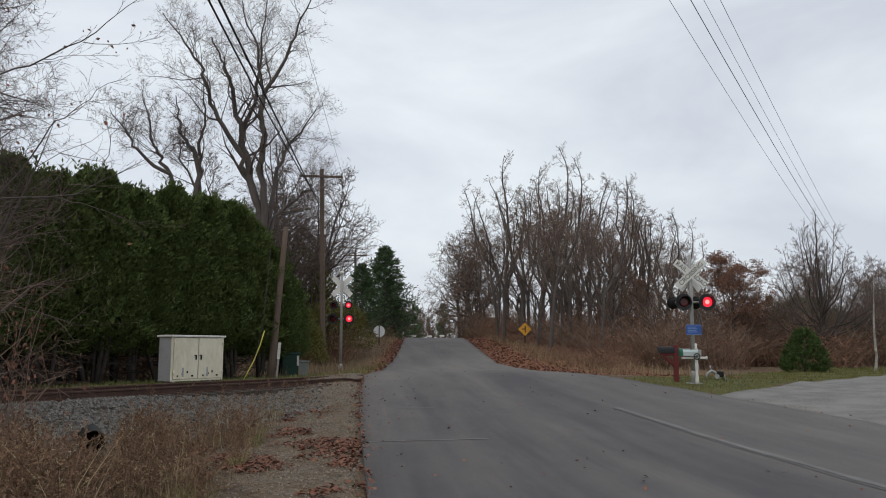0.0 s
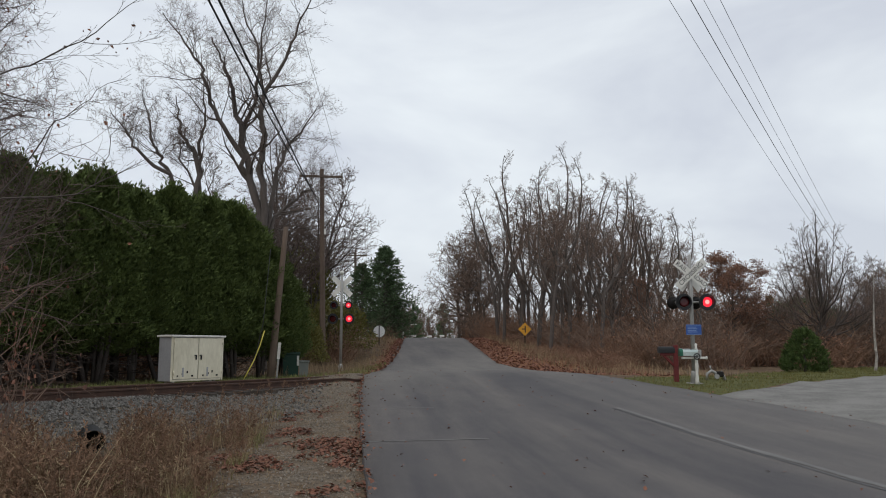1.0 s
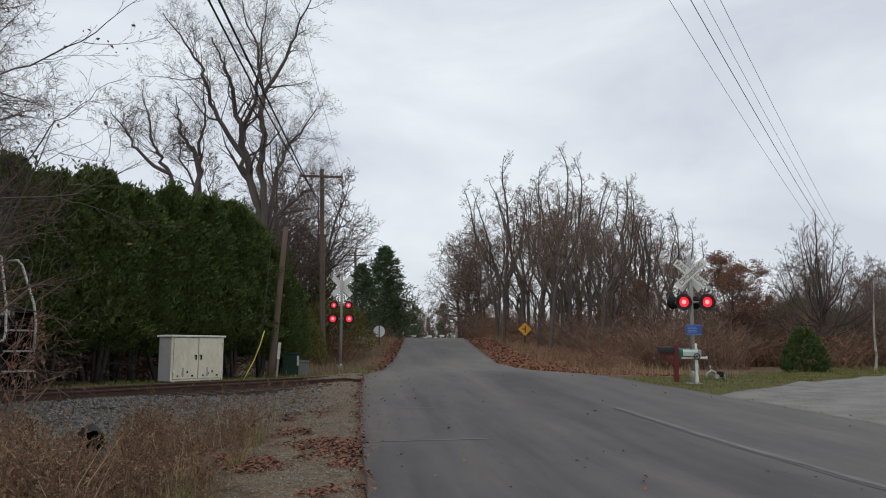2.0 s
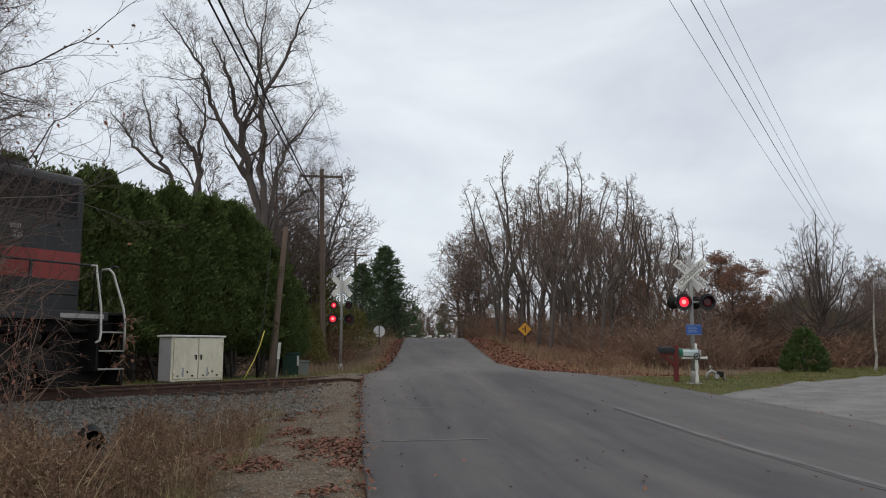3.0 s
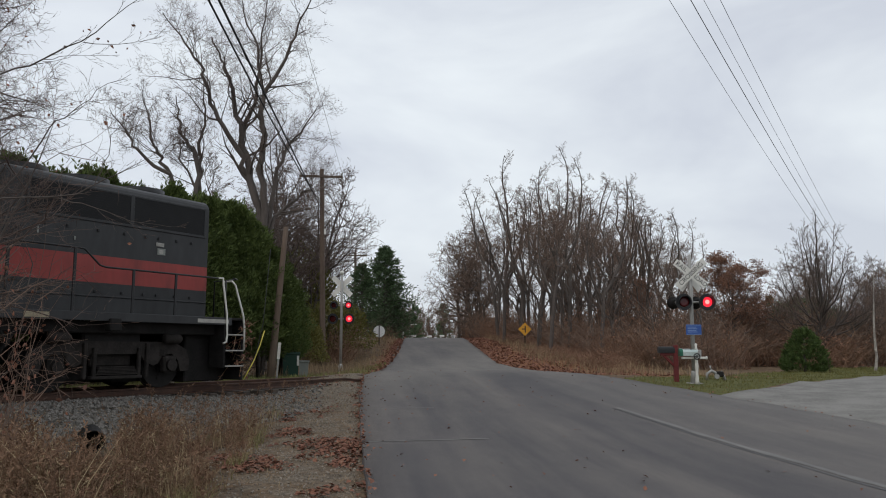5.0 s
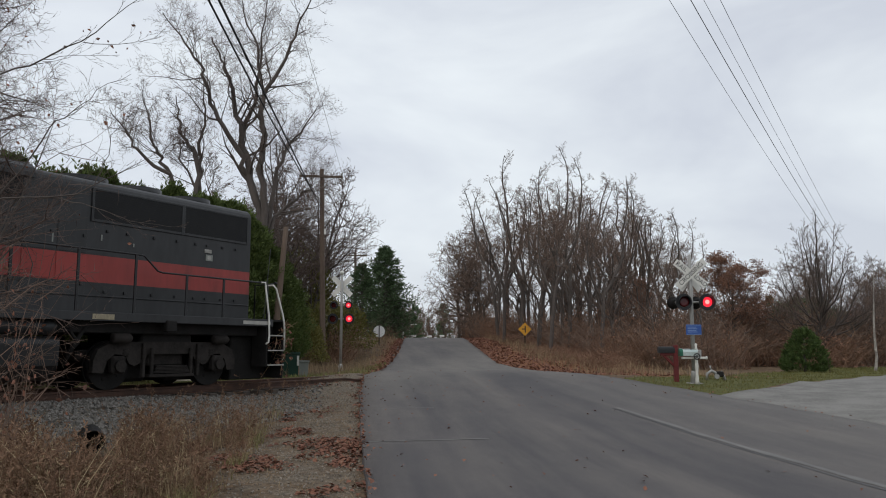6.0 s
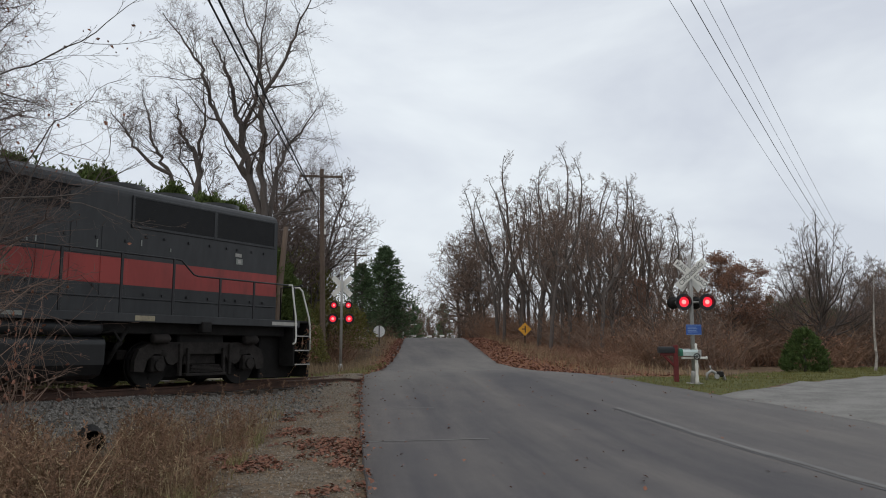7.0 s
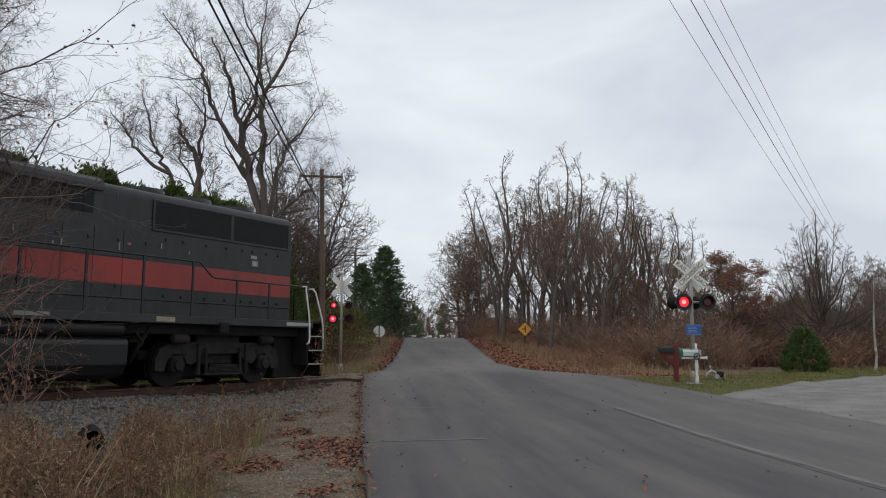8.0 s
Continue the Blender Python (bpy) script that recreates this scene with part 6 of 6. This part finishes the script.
def verge_spot(rs):
    y = rs.uniform(28.5, 60)
    if rs.random() < 0.4:
        x = float(road_left(y)) - rs.uniform(0.5, 5)
    else:
        x = float(road_right(y)) + rs.uniform(1.6, 7)
    return x, y, rs.uniform(0.3, 1.1)


M_FORB = mat("dead_flower_stalks", (0.235, 0.142, 0.09), (0.07, 0.046, 0.033), 0.9, island=True, bump=0, spec=0.2)
M_GREENGRASS = mat("rough_green_grass", (0.22, 0.225, 0.085), (0.09, 0.10, 0.035), 0.85, island=True, bump=0, spec=0.2)
M_STRAW = mat("pale_straw_stalks", (0.50, 0.40, 0.25), (0.26, 0.19, 0.11), 0.9, island=True, bump=0, spec=0.2)
M_TUFT = mat("olive_tuft_grass", (0.27, 0.245, 0.11), (0.08, 0.076, 0.032), 0.9, island=True, bump=0, spec=0.2)
blades("dry_weeds", 5200, weed_spot, 0.52, 0.0038, M_DRY, "tall dry brown weeds in the ditch", 3, "weeds", 0.42, 0.25)
blades("tuft_grass", 17000, tuft_spot, 0.30, 0.0045, M_TUFT, "olive tufts of grass in the ditch", 13, "grass", 0.5)
forbs("dead_stalks", 1500, 14, M_FORB, "branched dead brown flower stalks in the ditch")
blades("pale_straw", 450, weed_spot, 0.66, 0.0045, M_STRAW, "pale straw stalks standing in the ditch", 23, "weeds", 0.3, 0.5)
blades("lawn_grass", 9000, lawn_spot, 0.07, 0.008, M_GRASS, "short yellowing lawn grass", 4, "grass")
blades("trackside_grass", 6500, left_lawn_spot, 0.10, 0.008, M_GREENGRASS, "rough green grass behind the track", 5, "grass")
blades("verge_weeds", 7000, verge_spot, 0.5, 0.009, M_DRY, "dry brown weeds on the road's verges", 6, "weeds", 0.35)


def leaf_litter(name, count, pick, size, label, seed):
    rs = random.Random(seed)
    b = Build()
    made = 0
    while made < count:
        spot = pick(rs)
        if spot is None:
            continue
        x, y = spot
        z = gz(x, y)
        l, r = float(road_left(y)), float(road_right(y))
        if l < x < r:
            z = float(road_z(y)) + 0.04
        leaf_card(b, Vector((x, y, z + 0.02)), size * rs.uniform(0.6, 1.4), rs, True)
        made += 1
    return tagged(part(name, b, M_LEAF), label, "leaves", kind="stuff")


def shoulder_leaf(rs):
    y = rs.uniform(7, 26)
    l = float(road_left(y))
    if rs.random() < 0.018:
        x = l - abs(rs.gauss(0, 0.10)) + 0.03
        if noise.noise((y * 1.1, 3, 1)) < -0.1:
            return None
        return x, y
    x = l - rs.uniform(0.1, 4.0)
    pile = noise.noise((x * 0.9, y * 0.55, 4)) + 0.5 * noise.noise((x * 2.5, y * 2.0, 8)) - 0.12
    for px, py, sx, sy in ((-2.05, 13.0, 0.75, 0.45), (-1.45, 9.5, 0.35, 0.4), (-2.4, 11.0, 0.5, 0.3), (-1.35, 11.4, 0.25, 0.5), (-2.5, 8.6, 0.5, 0.4)):
        pile += 0.9 * math.exp(-((x - px) / sx) ** 2 - ((y - py) / sy) ** 2)
    if rs.random() > pile * 1.3 - 0.05:
        return None
    return x, y


def bank_leaf(rs):
    y = rs.uniform(28.8, 62)
    if rs.random() < 0.25:
        x = float(road_left(y)) - abs(rs.gauss(0, 0.6)) + 0.1
    else:
        x = float(road_right(y)) + abs(rs.gauss(0, 3)) - 0.1
    return x, y


def straw_spot(rs):
    y = rs.uniform(7, 27)
    x = float(road_left(y)) - rs.uniform(0.1, 4.5)
    if noise.noise((x * 1.6, y * 1.6, 12)) < -0.1:
        return None
    return x, y, rs.uniform(0.5, 1.3)


blades("straw_litter", 5000, straw_spot, 0.07, 0.004, M_DRY, "bits of straw and dead grass on the shoulder", 15, "straw", 1.2)
leaf_litter("shoulder_leaves", 4200, shoulder_leaf, 0.072, "fallen brown and red leaves on the shoulder", 7)


def stone_leaf(rs):
    x, y = track_xy(rs.uniform(-0.4, 3.4), rs.uniform(-10, 6))
    return None if x > float(road_left(y)) - 0.1 else (x, y)


def road_leaf(rs):
    y = rs.uniform(8, 30)
    f = rs.random()
    l, r_ = float(road_left(y)), float(road_right(y))
    return (l + (r_ - l) * f ** 3 if rs.random() < 0.5 else r_ + rs.gauss(0.5, 0.8)), y


leaf_litter("stone_bank_leaves", 420, stone_leaf, 0.07, "scattered fallen leaves on the stone bank", 16)
leaf_litter("road_leaves", 520, road_leaf, 0.06, "scattered fallen leaves on the road and drive", 17)
leaf_litter("bank_leaves", 9000, bank_leaf, 0.13, "fallen russet leaves along the road's edge", 8)


# ---------------------------------------------------------------- bare shrubs close to the camera
def near_shrub():
    rs = random.Random(12)
    lines = []

    def stem(p, d, L, r, level):
        pts, rad = [p], [r]
        n = 7 if level == 0 else 5
        for k in range(n):
            d = (d + Vector((rs.gauss(0, 0.13), rs.gauss(0, 0.13), rs.gauss(0, 0.13) - 0.035 * level))).normalized()
            pts.append(pts[-1] + d * L / n)
            rad.append(max(0.0016, r * (1 - 0.85 * (k + 1) / n)))
        lines.append((pts, rad, level))
        if level < 3:
            for k in range((5, 5, 3)[level]):
                i = rs.randrange(1, n)
                side = Vector((rs.gauss(0, 1), rs.gauss(0, 1), rs.gauss(0.1, 0.8))).normalized()
                e = (d * 0.75 + side * 0.75).normalized()
                stem(pts[i], e, L * rs.uniform(0.3, 0.55), max(0.002, rad[i] * 0.6), level + 1)

    for k in range(9):
        p = Vector((rs.gauss(0, 0.4), rs.gauss(0, 0.6), 0))
        d = Vector((rs.uniform(-0.2, 0.75), rs.gauss(0, 0.25), 1)).normalized()
        stem(p, d, rs.uniform(1.6, 3.6), rs.uniform(0.010, 0.02), 0)
    return lines


M_NEARTWIG = mat("reddish_bare_shrub_bark", (0.185, 0.122, 0.090), (0.065, 0.042, 0.033), 0.85, island=True, bump=0)
M_NEARTREE = mat("dark_ditch_tree_bark", (0.13, 0.092, 0.076), (0.06, 0.042, 0.036), 0.85, island=True, bump=0)
ms = tree_meshes("near_shrub", near_shrub(), 0, (6, 5, 4, 3), M_NEARTWIG, leaves=110, leaf_mat=M_LEAF, leaf=0.065)
for x, y, turn, s in ((-6.5, 8.6, 0, 1.0), (-7.9, 10.8, 40, 1.1), (-6.1, 7.4, 190, 0.55)):
    plant_tree("bare_shrub", ms, x, y, turn, s, "bare arching shrub with a few dead leaves", "shrub", "bare shrubs in the ditch")
near_tree = tree_meshes("ditch_tree", grow_tree(33, 8.0, 2, 0.12, 0.12, (16, 7, 5, 4), 0.34, 0.55, 0.26, 0.3, 0.06, (0.6, 1.2), 0.06, 0.0028), 1, (8, 6, 4, 3, 3), M_NEARTREE, leaves=120, leaf_mat=M_LEAF, leaf=0.05)
edge_brush = brush_mesh(8, 2.1, 30, 240, M_NEARTWIG, M_LEAF, 0.065)
plant_tree("brush", edge_brush, -4.75, 7.6, 0, (0.6, 0.6, 1.05), "reddish brush with dead leaves in the ditch", "brush", "brush in the ditch", ("thicket", "foliage"), 0.03)
plant_tree("brush", edge_brush, -5.6, 9.2, 130, (0.7, 0.7, 1.1), "reddish brush with dead leaves in the ditch", "brush", "brush in the ditch", ("thicket", "foliage"), 0.03)
plant_tree("bare_tree", near_tree, -7.5, 11.6, 0, 1.1, "bare tree with fine twigs beside the track", "bare tree", "bare trees beside the ditch")
plant_tree("bare_tree", near_tree, -9.0, 13.4, 150, 1.05, "bare tree with fine twigs beside the track", "bare tree", "bare trees beside the ditch")
plant_tree("bare_tree", near_tree, -8.3, 12.3, 250, 1.25, "bare tree with fine twigs beside the track", "bare tree", "bare trees beside the ditch")
plant_tree("bare_tree", near_tree, -9.9, 14.8, 60, 1.3, "bare tree with fine twigs beside the track", "bare tree", "bare trees beside the ditch")
# a leaning sapling whose long shoots arch out over the ditch
shoots = [(0.017, ((0, 0, 0), (0.2, 0, 2.8), (0.7, 0, 4.5), (1.24, 0, 4.95), (1.74, 0, 5.13), (2.17, 0, 5.34), (2.57, 0, 5.67), (2.9, 0, 6.0))),
          (0.005, ((2.17, 0, 5.33), (2.59, 0, 5.3), (3.04, 0, 5.38))),
          (0.004, ((1.74, 0, 5.12), (2.01, 0, 5.16), (2.48, 0, 5.17))),
          (0.012, ((0.1, 0, 1.5), (0.9, 0.1, 3.0), (1.49, 0.1, 3.86), (1.83, 0.1, 4.34), (2.02, 0.1, 4.52), (2.34, 0.1, 4.79), (2.71, 0.1, 4.98))),
          (0.014, ((0.1, 0, 1.9), (0.7, 0, 3.2), (1.35, 0, 3.49), (2.18, 0, 3.53), (2.67, 0, 3.79), (3.2, 0, 4.07))),
          (0.008, ((1.7, 0, 3.5), (2.02, 0, 3.48), (2.42, 0, 3.38), (2.86, 0, 3.24), (3.28, 0, 3.16))),
          (0.006, ((2.4, 0, 3.63), (2.5, 0, 3.89), (2.55, 0, 4.21), (2.74, 0, 4.45)))]
sapling = tree_meshes("sapling", grow_tree(35, 2.4, first=0.45, kids=(6, 3, 2), reach=0.2, decay=0.5, bend=0.08, up=0.02, angle=(0.3, 0.6), twig=0.002, limbs=shoots, jitter=0.15), 1, (6, 5, 4, 3), M_NEARTREE, leaves=16, leaf_mat=M_LEAF, leaf=0.05)
plant_tree("bare_tree", sapling, -6.35, 8.6, 0, 1.0, "leaning bare sapling with long arching shoots", "bare tree", "bare trees beside the ditch", sink=-0.02)
caught_branches()


# ---------------------------------------------------------------- small roadside things
def build_small():
    # round advance sign seen from behind
    x, y = -4.1, 50
    s = thing("round_sign", pose(x, y, gz(x, y)), "round road sign seen from behind on a post", "road sign")
    h = 2.72 - gz(x, y)
    part("sign_plate", Build().cyl((0, -0.005, h), (0, 0.005, h), 0.37, 28), M_SIGNBACK, s, "pale bare back of a round sign")
    part("post", Build().box(-0.03, 0.03, -0.04, -0.01, -0.1, h + 0.36, 0.006), M_GRIME, s)
    # yellow diamond
    x, y = 4.84, 46
    s = thing("warning_sign", pose(x, y, gz(x, y)), "yellow diamond warning sign on a post", "road sign")
    h = 2.76 - gz(x, y)
    pl = part("sign_plate", Build().box(-0.28, 0.28, -0.012, -0.002, -0.28, 0.28, 0.003), M_YELLOW, s)
    pl.matrix_local = pose(0, 0, h, 0, 45, 0)
    sy = part("symbol", Build().box(-0.03, 0.03, -0.016, -0.0125, -0.2, 0.2, 0.001).box(-0.2, 0.0, -0.016, -0.0125, -0.02, 0.04, 0.001), M_BLACK, s)
    sy.matrix_local = pose(0.02, 0, h)
    part("post", Build().box(-0.03, 0.03, 0.0, 0.03, -0.1, h + 0.2, 0.006), M_GRIME, s)
    # bins by the pole
    for x, y, w, hh, m, lab in ((-5.75, 29.6, 0.62, 0.95, M_GREEN, "dark green wheeled bin with a closed lid"), (-5.3, 29.8, 0.36, 0.62, M_GREYP, "small grey bin with a closed lid")):
        b = thing("bin", pose(x, y, gz(x, y), 0, 0, 10), lab, "bin", "bins behind the track")
        part("body", Build().add([(sx * w / 2 * k, sy * w / 2 * k, z) for z, k in ((0, 0.85), (hh * 0.9, 1.0)) for sx, sy in ((-1, -1), (1, -1), (1, 1), (-1, 1))], [(0, 3, 2, 1), (4, 5, 6, 7), (0, 1, 5, 4), (1, 2, 6, 5), (2, 3, 7, 6), (3, 0, 4, 7)]), m, b)
        part("lid", Build().box(-w / 2 - 0.03, w / 2 + 0.03, -w / 2 - 0.04, w / 2 + 0.03, hh * 0.9, hh, 0.03), m, b)
        if hh > 0.8:
            part("sticker", Build().box(w / 2 - 0.09, w / 2 - 0.01, -w / 2 - 0.012, -w / 2 + 0.02, 0.45, 0.82, 0.004), M_WHITE, b, "white paper sticker on the bin")
        part("handle", Build().cyl((-w / 2, w / 2 + 0.06, hh * 0.86), (w / 2, w / 2 + 0.06, hh * 0.86), 0.018, 8), m, b)
    x, y = -5.78, 27.2
    s = thing("marker_post", pose(x, y, gz(x, y) - 0.05, 0, 4, 0), "grey post with a white marker panel", "marker post")
    part("post", Build().box(-0.03, 0.03, -0.02, 0.02, 0, 1.3, 0.006), M_GALV, s)
    part("panel", Build().box(-0.05, 0.05, -0.035, -0.021, 0.75, 1.32, 0.006), M_WHITE, s)
    # mailbox on an oxblood post
    x, y = 7.5, 25.2
    s = thing("mailbox", pose(x, y, gz(x, y) - 0.03), "black mailbox on an oxblood wooden post", "mailbox", "mailboxes")
    part("post", Build().box(-0.07, 0.07, -0.07, 0.07, 0, 1.2, 0.01), M_POSTRED, s)
    part("arm", Build().box(-0.5, 0.06, -0.05, 0.05, 0.86, 0.95, 0.01), M_POSTRED, s)
    br = part("brace", Build().box(-0.28, 0.28, -0.04, 0.04, -0.04, 0.04, 0.01), M_POSTRED, s)
    br.matrix_local = pose(-0.2, 0, 0.68, 0, 45, 0)
    prof = [(-0.09, 0), (0.09, 0), (0.09, 0.11)] + [(0.09 * math.cos(math.pi * k / 8), 0.11 + 0.09 * math.sin(math.pi * k / 8)) for k in range(1, 8)] + [(-0.09, 0.11)]
    mb = part("box", extrude_x([(y_, z + 0.95) for y_, z in prof], -0.56, -0.04), M_BLACK, s)
    # green and silver mailbox on a turned white post
    x, y = 7.70, 23.85
    s = thing("mailbox", pose(x, y, gz(x, y) + 0.02), "silver and green mailbox on a turned white post", "mailbox", "mailboxes")
    part("post", Build().tube([(0.03, 0, 0), (0.03, 0, 0.12), (0.03, 0, 0.3), (0.03, 0, 0.55), (0.03, 0, 0.8), (0.03, 0, 1.05), (0.03, 0, 1.12), (0.03, 0, 1.2), (0.03, 0, 1.24)], [0.065, 0.055, 0.04, 0.055, 0.04, 0.05, 0.028, 0.042, 0.01], 12), M_WHITE, s)
    part("arm", Build().box(-0.42, 0.32, -0.035, 0.035, 0.76, 0.83, 0.012).cyl((0.32, 0, 0.795), (0.36, 0, 0.795), 0.05, 10), M_WHITE, s)
    bx = part("box", extrude_x([(y_ * 1.1, z * 1.05 + 0.86) for y_, z in prof], -0.46, 0.05), M_SILVER, s, "polished silver-green mailbox body")
    part("door", extrude_x([(y_ * 1.18, z * 1.13 + 0.855) for y_, z in prof], -0.5, -0.4), M_MINT, bx, "green mailbox door")
    part("wheel_ornament", Build().tube([(0.02 + 0.09 * math.cos(k * math.pi / 8), -0.1, 0.84 + 0.09 * math.sin(k * math.pi / 8)) for k in range(17)], 0.016, 6, False), M_BLACK, s)
    for k in range(3):
        a = k * math.pi / 3
        part("spoke", Build().cyl((0.02 - 0.08 * math.cos(a), -0.1, 0.84 - 0.08 * math.sin(a)), (0.02 + 0.08 * math.cos(a), -0.1, 0.84 + 0.08 * math.sin(a)), 0.01, 6), M_BLACK, s)
    # pipe fitting in the grass
    x, y = 8.95, 25.6
    s = thing("pipe_fitting", pose(x, y, gz(x, y)), "grey metal pipe fitting low in the grass", "pipe fitting")
    part("pipe", Build().tube([(-0.34, 0, 0), (-0.32, 0, 0.2), (-0.18, 0, 0.3), (0.0, 0, 0.2), (0.14, 0, 0.26), (0.26, 0, 0.0)], 0.05, 8), M_GALV, s)
    part("cap", Build().cyl((-0.06, -0.12, 0.12), (-0.06, -0.18, 0.12), 0.08, 12), M_GALV, s)
    part("stem", Build().cyl((-0.18, 0, 0.28), (-0.22, 0, 0.46), 0.025, 8), M_GALV, s)
    part("valve", Build().box(-0.02, 0.2, -0.1, 0.1, 0.1, 0.28, 0.03), M_GRIME, s)
    # stake on the lawn and pale stump of a trunk
    x, y = 17.6, 35.6
    s = thing("stake", pose(x, y, gz(x, y) - 0.05, 0, -6, 0), "thin grey wooden stake on the lawn", "stake")
    part("rod", Build().tube([(0, 0, 0), (0, 0, 0.75), (0, 0, 0.8)], [0.02, 0.018, 0.005], 6), M_POLE, s)
    x, y = 21.3, 38.6
    s = thing("birch_tree", pose(x, y, gz(x, y) - 0.1), "pale-barked slender trunk with bare branches", "birch tree")
    lines = grow_tree(71, 6.0, 1, 0.03, 0.5, (9, 6, 4), 0.25, 0.5, 0.2, 0.3, 0.1, r0=0.075, twig=0.008)
    tm = tree_meshes("birch", lines, 0)
    tm[0].materials[0] = M_BIRCH
    for nm, me in zip(("trunk", "crown"), tm):
        o = new(nm, me)
        o.parent = s
    # far along the road
    s = thing("gate_post", pose(-4.5, 88, gz(-4.5, 88) - 0.1), "distant white post with a short arm beside the road", "post")
    part("post", Build().box(-0.07, 0.07, -0.07, 0.07, 0, 2.4, 0.01), M_WHITE, s)
    part("arm", Build().box(0.07, 1.5, -0.04, 0.04, 2.2, 2.3, 0.01), M_WHITE, s)
    for x, y, hh in ((-3.5, 88, 0.75), (-1.7, 88, 0.7), (-0.3, 90, 0.8)):
        s = thing("mailbox", pose(x, y, gz(x, y)), "distant white mailbox beside the road", "mailbox", "distant mailboxes")
        part("post", Build().box(-0.05, 0.05, -0.05, 0.05, 0, hh, 0.01), M_WHITE, s)
        part("box", extrude_x([(y_, z + hh) for y_, z in prof], -0.1, 0.45), M_WHITE, s)


build_small()


# ---------------------------------------------------------------- what moves
def train_shift(t):
    """Metres that the locomotive still has to go."""
    return np.interp(t, TRAIN_T, TRAIN_S)


TRAIN_T = (0.0, 1.0, 1.7, 2.25, 2.8, 3.0, 3.5, 4.0, 4.5, 5.25, 6.0, 6.5, 7.0, 7.5, 8.0)
TRAIN_S = (-12.35, -10.26, -8.83, -7.75, -6.69, -6.33, -5.42, -4.55, -3.71, -2.57, -1.54, -0.98, -0.54, -0.20, 0.0)
LAMP_LEFT_ON = (0.2, 1.38, 2.65, 3.89, 5.14, 6.38, 7.64)
LAMP_RIGHT_ON = (0.86, 2.03, 3.29, 4.64, 5.78, 7.03)


def lamp_rows(on, off, start_on, place):
    """The lamp's insert turns its glowing face out, or its dark one."""
    events = sorted([(t - 0.06, 0.0) for t in on] + [(t + 0.06, 180.0) for t in off])
    rows, angle = [(0.0, 0.0 if start_on else 180.0)], 0.0 if start_on else 180.0
    for t, goal in events:
        for k, f in ((-2, 0), (-1, 1 / 3), (0, 2 / 3), (1, 1)):
            rows.append((t + k / 30, angle + (goal - angle) * f))
        angle = goal
    rows.append((8.0, angle))
    return [(t, place @ pose(0, 0, 0, 0, 0, a)) for t, a in rows]


def motions():
    rows = []
    for t, s in zip(TRAIN_T, TRAIN_S):
        rows.append((t, loco_pose(s)))
    walk(locomotive, rows)
    for w in WHEELSETS:
        place = w.matrix_local.copy()
        walk(w, [(t, place @ pose(0, 0, 0, 0, math.degrees(s / 0.508), 0)) for t, s in [(t, float(train_shift(t))) for t in np.arange(0, 8.01, 0.25)]])
    for insert, side in INSERTS:
        on, off = (LAMP_LEFT_ON, LAMP_RIGHT_ON) if side == "left" else (LAMP_RIGHT_ON, LAMP_LEFT_ON)
        walk(insert, lamp_rows(on, off, side != "left", insert.matrix_local.copy()))


motions()
